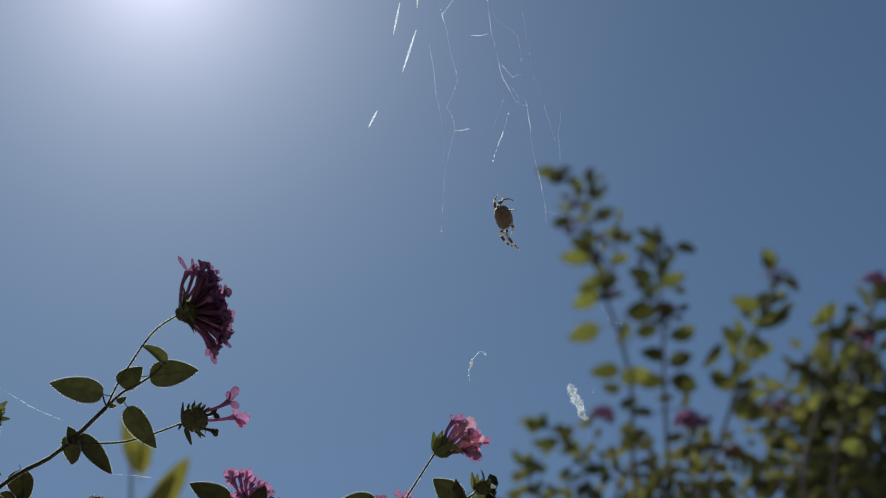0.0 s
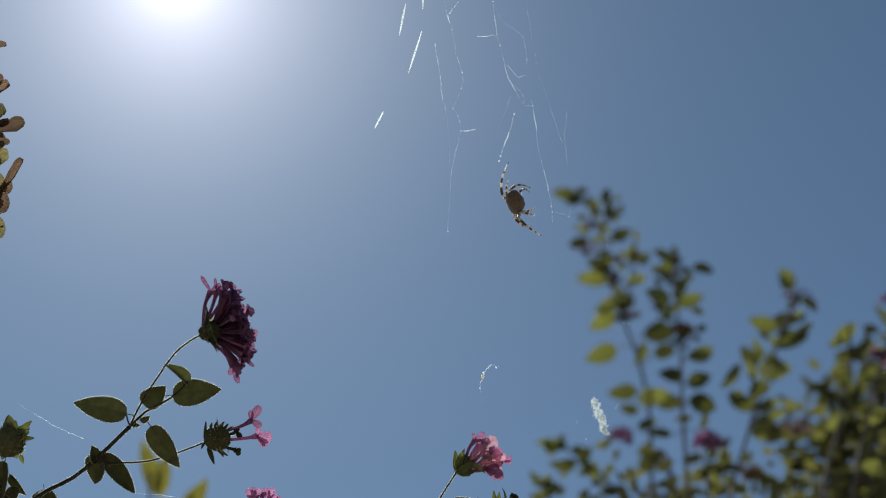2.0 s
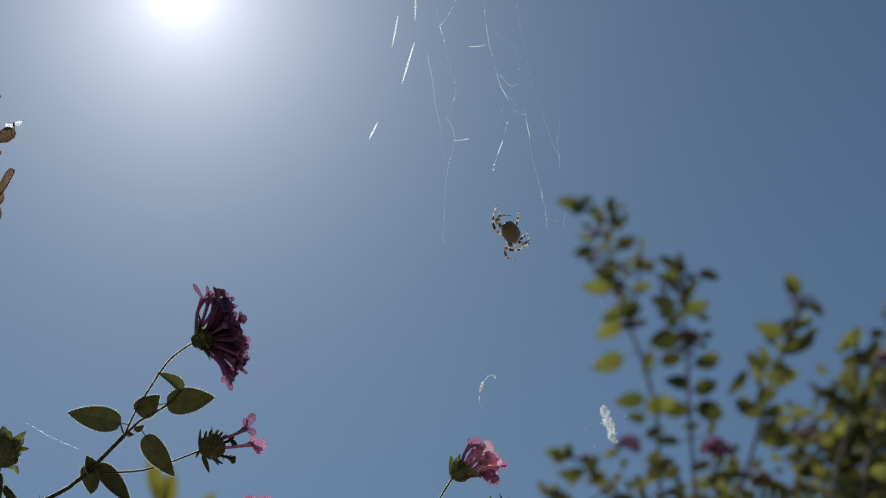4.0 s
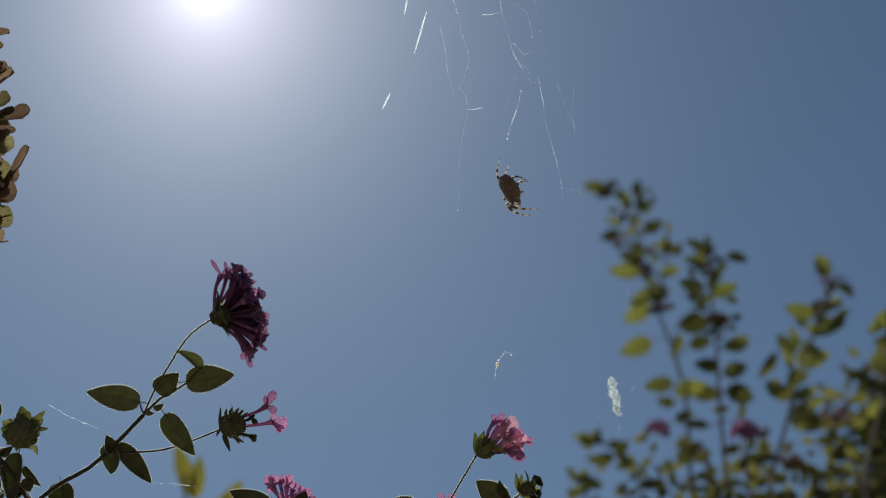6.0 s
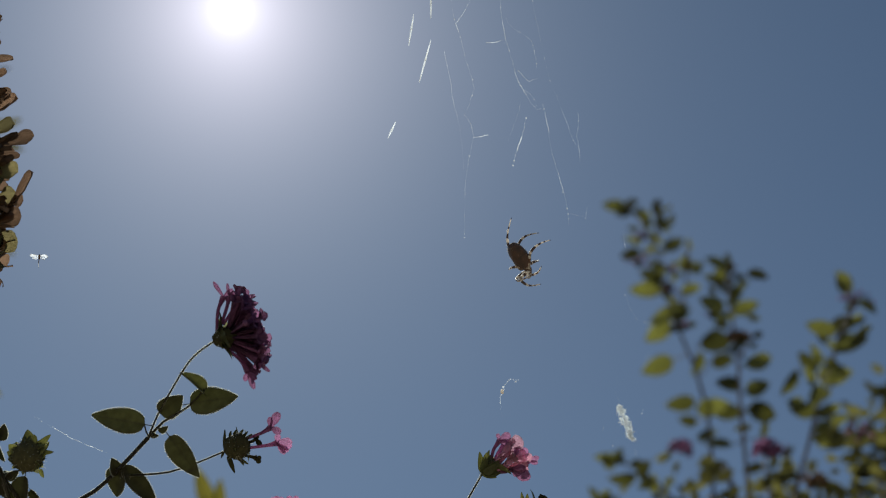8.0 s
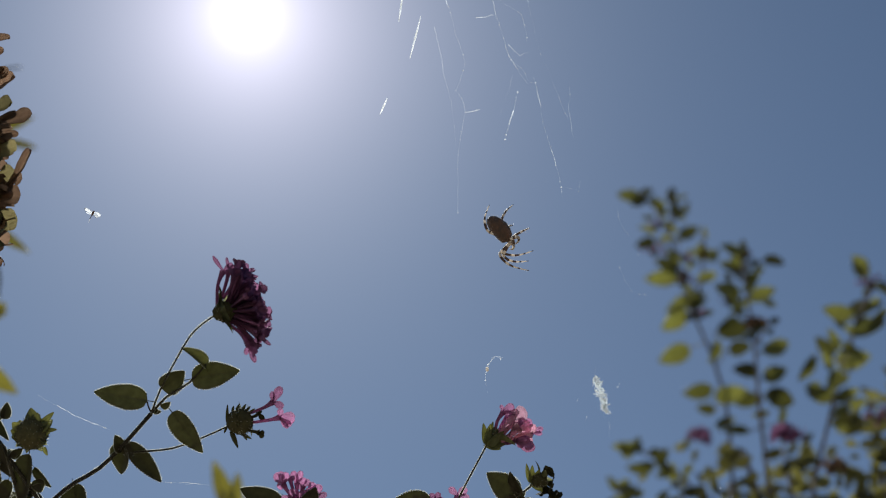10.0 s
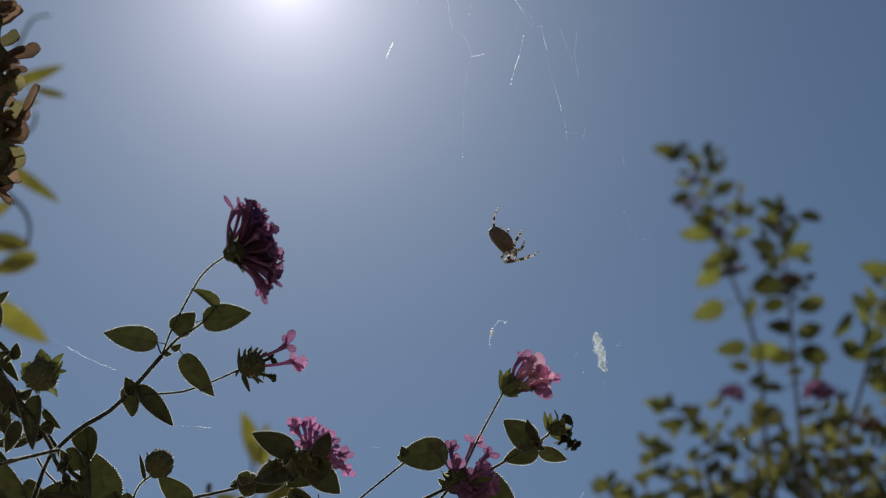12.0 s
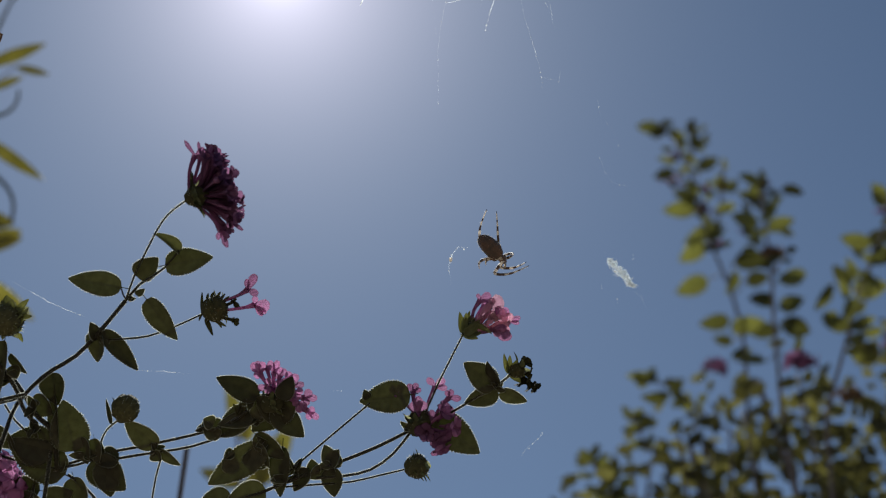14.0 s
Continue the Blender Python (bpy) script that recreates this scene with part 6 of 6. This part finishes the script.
def limb_mesh(name, length, girths, dark, bow, hairs):
    """A banded piece of leg along +x, slightly bowed, with pale bristles."""
    bm = bmesh.new()
    n = 15
    line = [Vector((k / n * length, 0, bow * length * math.sin(math.pi * (k / n) ** 0.75))) * MM for k in range(n + 1)]
    rings = tube(bm, line, MM, MM, 8)
    for k, (ring, q) in enumerate(zip(rings, line)):
        f = k / n * (len(girths) - 1)
        i = min(int(f), len(girths) - 2)
        g = girths[i] + (girths[i + 1] - girths[i]) * (f - i)
        for v in ring:
            v.co = q + (v.co - q) * g * random.uniform(0.92, 1.08)
    bm.faces.ensure_lookup_table()
    for k, f in enumerate(bm.faces):
        f.material_index = int(any(a <= (k // 8 + 0.5) / n <= b for a, b in dark))
    for _ in range(hairs):
        k = random.randrange(1, n)
        out = Vector((random.uniform(0.1, 0.9), random.gauss(0, 1), random.gauss(0, 1))).normalized()
        a, b = line[k] + out * girths[0] * 0.5 * MM, line[k] + out * random.uniform(0.55, 0.95) * MM * (1 - 0.4 * k / n)
        side = Vector((0.03 * MM, 0, 0))
        bm.faces.new([bm.verts.new(a - side), bm.verts.new(a + side), bm.verts.new(b)])
    return mesh_of(name, bm, SPIDER_PALE, SPIDER_BROWN)


def spider():
    random.seed(31)
    s = thing("spider", (0, 0, 0), "brown orb-weaver spider with banded legs climbing its thread", "spider")
    bm = bmesh.new()
    bmesh.ops.create_uvsphere(bm, u_segments=26, v_segments=18, radius=1)
    for v in bm.verts:
        x, y, z = v.co
        w = 1.0 + 0.10 * x - 0.14 * x * x
        x, y, z = (math.copysign(abs(c) ** 0.72, c) for c in (x, y, z))
        v.co = Vector((x * 4.25 - 0.3, y * 2.2 * w, z * 2.35 * w - 0.4 * x * x)) * MM
        v.co *= 1 + 0.07 * noise.noise(v.co * 800) + 0.03 * noise.noise(v.co * 2600)
    for f in bm.faces[:]:
        if random.random() < 0.5:
            c, nrm = f.calc_center_median(), f.normal.copy()
            e = nrm.orthogonal().normalized() * 0.03 * MM
            bm.faces.new([bm.verts.new(c - e), bm.verts.new(c + e), bm.verts.new(c + (nrm + Vector((-0.5, 0, 0))) * random.uniform(0.2, 0.5) * MM)]).material_index = 1
    linked("abdomen", mesh_of("abdomen", bm, SPIDER_BROWN, SPIDER_PALE), s, Matrix())
    bm = bmesh.new()
    bmesh.ops.create_uvsphere(bm, u_segments=16, v_segments=10, radius=1)
    for v in bm.verts:
        x, y, z = v.co
        v.co = Vector((x * 1.9 + 4.1, y * 1.4 * (1 - 0.25 * x), z * 1.05)) * MM
        v.co += Vector([noise.noise(v.co * 1500 + Vector((k * 7, 0, 0))) for k in range(3)]) * 0.12 * MM
    linked("head", mesh_of("head", bm, SPIDER_BROWN), s, Matrix(), "brown fused head and thorax")
    for side in (1, -1):
        bm = bmesh.new()
        tube(bm, [Vector(p) * MM for p in ((5.5, 0.5 * side, 0.0), (6.2, 0.8 * side, -0.4), (6.5, 0.7 * side, -1.1), (6.1, 0.5 * side, -1.6))], 0.3 * MM, 0.2 * MM, 7, 0.1)
        linked("palp", mesh_of("palp", bm, SPIDER_PALE), s, Matrix(), "short pale feeler beside the jaws")
    legs = []
    for foot, side, thigh, shin in LEG_PLAN:
        me = limb_mesh("leg", thigh, (0.34, 0.46, 0.48, 0.40), ((0.45, 0.72), (0.92, 1.0)), 0.03, 26)
        leg = linked("leg", me, s, Matrix.Translation(Vector(foot) * MM), "leg with dark brown bands, whitened between them as if backlit")
        me = limb_mesh("shin", shin, (0.40, 0.38, 0.32, 0.22, 0.17, 0.10), ((0.10, 0.24), (0.38, 0.50), (0.64, 0.74), (0.95, 1.0)), 0.13, 40)
        legs.append((leg, linked("shin", me, leg, PLACE[leg] @ Matrix.Translation((thigh * MM, 0, 0)))))
    return s, legs


SPIDER, LEGS = spider()

# ---- the moving things: seconds, place, turns ----
WEB_WAY = [
    (0, (0.0162, 0.3632, 0.9760)),
    (0.5, (0.0156, 0.3601, 0.9765)),
    (1, (0.0136, 0.3594, 0.9755)),
    (1.5, (0.0114, 0.3589, 0.9771)),
    (2, (0.0123, 0.3588, 0.9792)),
    (4.5, (0.0131, 0.3630, 0.9804)),
    (5, (0.0124, 0.3634, 0.9808)),
    (5.5, (0.0113, 0.3629, 0.9826)),
    (6, (0.0112, 0.3652, 0.9840)),
    (6.5, (0.0120, 0.3662, 0.9852)),
    (7, (0.0096, 0.3698, 0.9831)),
    (7.5, (0.0124, 0.3668, 0.9829)),
    (9.8, (0.0115, 0.3702, 0.9814)),
    (10, (0.0104, 0.3691, 0.9829)),
    (10.5, (0.0115, 0.3733, 0.9861)),
    (11, (0.0087, 0.3749, 0.9873)),
    (11.5, (0.0036, 0.3764, 0.9862)),
    (12, (0.0057, 0.3777, 0.9898)),
    (12.5, (0.0088, 0.3763, 0.9900)),
    (13, (0.0082, 0.3775, 0.9874)),
    (13.5, (0.0088, 0.3742, 0.9870)),
    (14, (0.0107, 0.3747, 0.9864)),
]
TUFT_WAY = [
    (0, (0.0242, 0.3963, 0.9334), 20),
    (0.5, (0.0268, 0.3940, 0.9325), 20),
    (1, (0.0298, 0.3930, 0.9319), 10),
    (1.5, (0.0290, 0.3923, 0.9336), 20),
    (2, (0.0245, 0.3954, 0.9340), 15),
    (4.3, (0.0307, 0.3999, 0.9357), 12),
    (4.5, (0.0326, 0.3991, 0.9376), 14),
    (5, (0.0260, 0.4004, 0.9362), 10),
    (5.5, (0.0237, 0.4010, 0.9364), 5),
    (6, (0.0232, 0.4031, 0.9381), 5),
    (6.5, (0.0246, 0.4040, 0.9400), 8),
    (7, (0.0172, 0.4082, 0.9374), 0),
    (7.5, (0.0236, 0.4062, 0.9372), 10),
    (9.8, (0.0262, 0.4084, 0.9380), 20),
    (10, (0.0170, 0.4078, 0.9378), 10),
    (10.5, (0.0224, 0.4137, 0.9394), 5),
    (11, (0.0224, 0.4145, 0.9416), 22),
    (11.5, (0.0046, 0.4159, 0.9374), 10),
    (12, (0.0109, 0.4170, 0.9410), 5),
    (12.5, (0.0148, 0.4154, 0.9419), 0),
    (13, (0.0154, 0.4165, 0.9399), 0),
    (13.5, (0.0144, 0.4137, 0.9386), 5),
    (14, (0.0289, 0.4112, 0.9429), 35),
]
SCRAP_WAY = [
    (0, (-0.0050, 0.3892, 0.9421)),
    (0.5, (-0.0037, 0.3869, 0.9412)),
    (1, (-0.0027, 0.3862, 0.9402)),
    (1.5, (-0.0048, 0.3864, 0.9408)),
    (2, (-0.0078, 0.3874, 0.9428)),
    (4.5, (-0.0064, 0.3923, 0.9435)),
    (5, (-0.0084, 0.3930, 0.9433)),
    (5.5, (-0.0087, 0.3932, 0.9440)),
    (6, (-0.0088, 0.3952, 0.9452)),
    (6.5, (-0.0087, 0.3959, 0.9466)),
    (7, (-0.0107, 0.3989, 0.9455)),
    (7.5, (-0.0086, 0.3969, 0.9446)),
    (9.8, (-0.0114, 0.4001, 0.9428)),
    (10, (-0.0138, 0.3994, 0.9436)),
    (10.5, (-0.0138, 0.4021, 0.9474)),
    (11, (-0.0171, 0.4058, 0.9448)),
    (11.5, (-0.0256, 0.4077, 0.9420)),
    (12, (-0.0185, 0.4096, 0.9447)),
    (12.5, (-0.0165, 0.4080, 0.9448)),
    (13, (-0.0168, 0.4062, 0.9462)),
    (13.5, (-0.0206, 0.4024, 0.9458)),
    (14, (-0.0178, 0.4024, 0.9455)),
]
INSECT_WAY = [
    (0, (-0.1583, 0.3545, 0.9840)),
    (2.2, (-0.1603, 0.3401, 0.9964)),
    (4.3, (-0.1319, 0.3388, 1.0025)),
    (4.9, (-0.1288, 0.3393, 1.0023)),
    (5, (-0.1302, 0.3354, 1.0070)),
    (5.2, (-0.1362, 0.3298, 1.0136)),
    (5.6, (-0.1529, 0.3311, 1.0112)),
    (6.1, (-0.1558, 0.3598, 0.9768)),
    (6.5, (-0.1475, 0.3791, 0.9535)),
    (6.7, (-0.1381, 0.3641, 0.9733)),
    (7, (-0.1316, 0.3765, 0.9595)),
    (7.3, (-0.1427, 0.3719, 0.9608)),
    (7.6, (-0.1397, 0.3661, 0.9663)),
    (8.6, (-0.1325, 0.3550, 0.9805)),
    (9.8, (-0.1258, 0.3463, 0.9916)),
    (10, (-0.1200, 0.3582, 0.9773)),
    (10.3, (-0.1338, 0.3402, 0.9991)),
    (10.5, (-0.1096, 0.3273, 1.0211)),
    (10.7, (-0.0963, 0.3202, 1.0326)),
    (14, (-0.0775, 0.3201, 1.0400)),
]
# the spider: seconds, place, turns, then for each leg the reach of knee and tip across and along, in millimetres
SPIDER_WAY = [
    (0, (0.0044, 0.3619, 0.9727), 60, -57, ((1.1, -5, 6.6, -8.6), (0.6, -4.4, 4.4, -8.2), (1.2, 1, 3.3, 2), (2.2, 0.1, 3.2, -1.6), (-2.1, 1.7, -0.5, 6.8), (-0.4, 3.6, 2.1, 4.6), (-1.5, 2.1, 1, 6.2), (2.3, -1.7, 2.9, -4.3))),
    (0.5, (0.0076, 0.3618, 0.9692), 52, -60, ((0, -4.1, 8.9, -2.9), (-0.7, -3.6, 5.9, -4.5), (1.4, 1.9, 3.1, 2.9), (2.3, 0.7, 3.6, -0.1), (-4.2, 1.2, -3.8, 6.2), (-1.8, 2.8, 1.8, 3.7), (-3.6, 2.1, -1.6, 7.1), (2.4, -0.6, 3, -2))),
    (1, (0.0054, 0.3594, 0.9704), 48, -60, ((0.8, -4.1, 8.9, -1.9), (0.4, -3.9, 7, -3.2), (-0.6, 3.5, 0.8, 5.6), (2.3, 2.9, 3, 3.5), (-4.1, 1.3, -3.9, 5.7), (-1, 3.1, -1.1, 6.8), (-3.3, 1.8, -2.3, 6.6), (3.1, -0.6, 3.6, -2.6))),
    (1.5, (0.0023, 0.3558, 0.9760), 55, -58, ((0.8, -3.9, 8.8, -6.7), (0.6, -3.5, 5.1, -6.3), (1.5, 2.9, 3.2, 3.8), (2.4, 0.9, 3.2, 2.2), (-3.8, 3.3, 0.7, 10.6), (-1.8, 3.8, 1.7, 5.9), (-3.5, 3, -0.8, 7.1), (2.5, -2.8, 4.8, -0.5))),
    (2, (0.0021, 0.3547, 0.9791), 54, -56, ((1, -4.5, 8.4, -8.7), (1.2, -3.7, 4.9, -6.7), (1.7, 3, 3.5, 2.6), (2.7, -2.1, 6.3, -1.2), (-3.8, 1.9, -2, 12.6), (-0.7, 3.7, 3.7, 3.9), (-3.3, 2.8, -0.9, 7.2), (2.4, -2.9, 6, -3.3))),
    (4.5, (0.0031, 0.3630, 0.9752), 48, -60, ((-1.5, -4.3, 3.3, -5.4), (-0.5, -4, 5.8, -2.7), (2.3, 1.5, 2.2, 6.4), (3.4, -1.2, 4.3, 1.4), (-5, 0.4, -3.2, 7.5), (-3.7, 2.7, -1.2, 4.1), (-4, 2.1, -2, 6.5), (3.8, -3.2, 5.1, -0.8))),
    (5, (-0.0015, 0.3615, 0.9777), 55, -58, ((-1.2, -4, 7.5, -4.4), (-1.4, -3.3, 4.8, -5.6), (1.9, 2.8, 3.1, 5.1), (2.9, 0.1, 3.2, 1.9), (-4.4, 2.7, -2.8, 11.6), (-1.2, 3.5, 1.3, 5.8), (-3.8, 2.4, 2.2, 11.2), (2.5, -0.8, 3, -2.6))),
    (5.5, (-0.0031, 0.3604, 0.9799), 55, -58, ((-0.2, -4.3, 8.6, -4.8), (0.1, -4.1, 6.2, -5.7), (-2.8, 3.3, -0, 5.4), (1.8, 2.5, 3.4, 3.1), (-4.5, 2.6, -5.3, 11), (1.3, 2.5, 1.1, 7.7), (-4.1, 2.3, -2.1, 9.7), (3.4, 1.3, 3.2, -2.4))),
    (6, (-0.0031, 0.3623, 0.9816), 55, -28, ((-0.8, -4.7, 8.2, -5.2), (-0.1, -3.9, 5.9, -7.2), (2.1, 0.8, 4.8, 1.9), (3.1, -0.6, 4, -1), (-3.3, 1.9, -2.2, 9.1), (0.3, 2.5, 4.1, 2.1), (-2.7, 2.4, 0.4, 7.6), (-1.4, -2.5, -0.1, -3.6))),
    (6.5, (-0.0017, 0.3613, 0.9851), 70, -8, ((-1.6, -5.9, 6.3, -6.6), (-0.7, -5.1, 6.2, -5.6), (2.8, -0.4, 5.6, 0.6), (0.9, 2.3, 2.5, 2.3), (-3.6, -0.2, -1.9, 6.8), (2.3, 0.7, 8.4, 9.3), (-2.2, -3.9, -1.6, -5.1), (4, -2.4, 3.5, -3.8))),
    (7, (-0.0062, 0.3670, 0.9801), 52, -6, ((0.2, -5.4, 6.5, -8.3), (1.5, -4.3, 9.4, -5.6), (3.8, -0.7, 9.3, 0.2), (2.5, 0.6, 3.8, 1.5), (-2.9, 3.9, -1.3, 8.2), (2, 2.2, 3.7, 6.2), (2, -4.8, 8.3, -7.8), (2, -3.6, 0.8, -4.3))),
    (7.5, (-0.0016, 0.3715, 0.9709), 52, -18, ((0.2, -5.9, 6.3, -6.4), (-0.5, -5.4, 2.8, -3.6), (2.8, -5.1, 6, -2.5), (4.1, -1.2, 5.4, -1), (-2.7, 3.5, -2.6, 12.2), (-1.1, 3, 4.1, 4.1), (-0.6, 3.1, 3.7, 5.7), (-2.8, -2, -3.3, -2.6))),
    (9.8, (-0.0060, 0.3711, 0.9733), 66, -8, ((-0.4, -7.4, 7.5, -12.9), (0.9, -6.3, 8.2, -7.9), (3.8, -3, 6.4, -1.3), (2.6, -0.8, 4, -0), (-3.1, -1, -3.3, 3.6), (2.6, 1.3, 9.8, 8.1), (0.4, -6.9, 6.5, -9.6), (0.5, -5.3, -0.7, -4.6))),
    (10, (-0.0072, 0.3726, 0.9717), 48, -8, ((-0.3, -6.9, 8.1, -11.5), (0.7, -6.1, 9.2, -6), (4.3, -1.5, 8, 0.1), (2.2, 0.1, 3.5, 1), (-4.3, -0.5, -2.7, 7.3), (0.5, 1.7, 3.5, 6.5), (0.3, -7.8, 8.1, -8.7), (4.7, -2.5, 3.9, -4.3))),
    (10.5, (-0.0051, 0.3820, 0.9681), 47, -10, ((-1.1, -5.3, 4.1, -9.6), (-0.2, -4.6, 8.8, -3.5), (4.9, -1, 9.9, 0.2), (2.6, -3.3, 5.9, -1), (-4.2, 3.3, -3, 9.6), (2.7, 1.3, 3.6, 6.6), (-0.7, -4.9, 6.8, -5.3), (-1.7, -4.6, -2.4, -5.7))),
    (11, (-0.0074, 0.3894, 0.9618), 40, -54, ((-0.1, -6.4, 9.8, -6.3), (1.2, -5.2, 8.7, -6.1), (3.4, -1.7, 4.4, 0.9), (3.7, -1.4, 3.9, -0.3), (-4.4, 3.1, -1.9, 5.7), (2, 1.2, 1.9, 9.1), (-4.7, 0.5, -4, -2.1), (-1.6, 2.9, 0.5, 3.4))),
    (11.5, (-0.0183, 0.3900, 0.9604), 42, -56, ((1.1, -6.1, 10.8, -3.4), (1.8, -5.4, 8.3, -5.5), (3.6, -1.8, 4.4, 0.1), (3.6, 0.5, 4.5, 2.8), (-2.1, 5.4, -0, 15.3), (-1, 3.6, -0.4, 6.1), (-3.3, 3.8, -3.7, 9.1), (-2.4, 2.5, -1.4, 3.8))),
    (12, (-0.0138, 0.3917, 0.9634), 48, -8, ((0.6, -6.2, 10, -3.2), (1.4, -5.3, 9.4, -4), (3.8, -0.5, 5.9, 2.9), (-0.7, 2.3, -0.2, 3.5), (-3.9, 4.4, -0.7, 9.9), (1.7, 0.6, 1.9, 2.7), (0.6, -3.9, 1, -5.2), (4.9, -2.8, 6, 0.6))),
    (12.5, (-0.0082, 0.3890, 0.9656), 58, -8, ((-1, -6.1, 7.7, -10.5), (-0, -5.6, 8.2, -5), (4.1, -4.6, 7.9, -1.7), (1.6, 0.3, 1, 2), (-4, -1.3, -3.8, 4.6), (0.3, 3, 2.7, 7.6), (-0.5, -6.6, 5.5, -8.6), (-1, -4.4, -2, -5.3))),
    (13, (-0.0092, 0.3940, 0.9582), 49, -8, ((-0.1, -7.8, 6.9, -9.5), (0.3, -6.6, 8.3, -6.6), (4.1, -3.5, 12.8, -5.5), (1.4, 1, 2.1, 2.1), (-4.3, 2.4, -2.6, 8.2), (-0, 2.6, 2.1, 7.5), (-1.8, -5.4, 1, -4.6), (4.8, -2.6, 7.2, -1.5))),
    (13.5, (-0.0096, 0.3991, 0.9472), 57, -8, ((-0.7, -5.7, 10.2, -7.1), (-0.3, -4.9, 5.6, -4.9), (3.1, -0.3, 6.1, 1.3), (3.9, -2.6, 6.1, -1.6), (-2.3, 4.9, -2.9, 13.2), (0.7, 3, 1, 9.2), (-2.3, -4.9, -3, -5.9), (-0.3, -6.2, 4.6, -8.5))),
    (14, (-0.0064, 0.3995, 0.9464), 47, -6, ((0.7, -7.1, 11.9, -4.7), (2.8, -5.5, 9.6, -4.1), (4.2, -1.9, 5.9, -2.2), (4.4, -2.9, 6, -1.7), (-4.7, 2.2, -1.2, 10.7), (2.2, 0.8, 1.6, 10.3), (-2.4, -3.1, -3.1, -5.8), (-2.3, -3.3, -1.4, -4.7))),
]


def body_pose(at, way, depth):
    """way: degrees by which the head points down from the side; depth: how far it is swung towards the eye."""
    a, d = radians(way), radians(depth)
    x = (ACROSS * math.cos(a) - ALONG * math.sin(a)) * math.cos(d) + TOWARD * math.sin(d)
    v = ACROSS * math.sin(a) + ALONG * math.cos(a)
    x.normalize()
    v = (v - x * v.dot(x)).normalized()
    m = Matrix((x, v.cross(x), v)).transposed().to_4x4()
    m.translation = at
    return m


def link(start, across, along, at, length, deep):
    """The way of a stiff piece from start towards a point of the spider's plane, the rest of its length going deep."""
    way = at + ACROSS * across * MM + ALONG * along * MM - start
    way -= TOWARD * way.dot(TOWARD)
    length *= MM
    if way.length > length:
        way *= length / way.length
    return way + TOWARD * math.copysign(math.sqrt(max(0.0, length * length - way.length_squared)), deep)


def swung(way, out):
    """The turn whose x axis runs along way and whose z axis leans to out, the side to which the piece is bowed."""
    x = way.normalized()
    y = out.cross(x).normalized()
    return Matrix((x, y, x.cross(y))).transposed().to_quaternion()


def eased(rows):
    """Rows with in-between poses wherever a piece turns far."""
    out = rows[:1]
    for (t0, p0, q0), (t1, p1, q1) in zip(rows, rows[1:]):
        n = 1 + int(q0.rotation_difference(q1).angle / radians(55))
        for k in range(1, n + 1):
            out.append((t0 + (t1 - t0) * k / n, p1, q0.slerp(q1, k / n)))
    return [(t, Matrix.LocRotScale(p, q, None)) for t, p, q in out]


def leg_rows(i):
    """The poses of thigh and shin, each in the space of what carries it."""
    foot, side, thigh, shin = LEG_PLAN[i]
    foot = Vector(foot) * MM
    knee = Vector((thigh * MM, 0, 0))
    thighs, shins = [], []
    for t, place, way, depth, reach in SPIDER_WAY:
        m = body_pose(place, way, depth)
        back = m.to_3x3().inverted()
        at = Vector(place)
        kx, ky, tx, ty = reach[i]
        hip = m @ foot
        a = link(hip, kx, ky, at, thigh, -side)
        b = link(hip + a, tx, ty, at, shin, side)
        upper = swung(back @ a, back @ -b)
        lower = upper.inverted() @ swung(back @ b, back @ a)
        thighs.append((t, foot, upper))
        shins.append((t, knee, lower))
    return eased(thighs), eased(shins)


def motions():
    walk(WEB, [(t, Matrix.Translation(p)) for t, p in WEB_WAY])
    walk(TUFT, [(t, Matrix.Translation(p) @ Matrix.Rotation(radians(a - 10), 4, TOWARD)) for t, p, a in TUFT_WAY])
    walk(INSECT, [(t, Matrix.Translation(p) @ Matrix.Rotation(math.sin(t * 3) * 0.5, 4, TOWARD)) for t, p in INSECT_WAY])
    walk(SCRAP, [(t, Matrix.Translation(p)) for t, p in SCRAP_WAY])
    walk(SPIDER, [(t, body_pose(p, a, d)) for t, p, a, d, _ in SPIDER_WAY])
    for i, (leg, shin) in enumerate(LEGS):
        thighs, shins = leg_rows(i)
        walk(leg, thighs)
        walk(shin, shins)


motions()
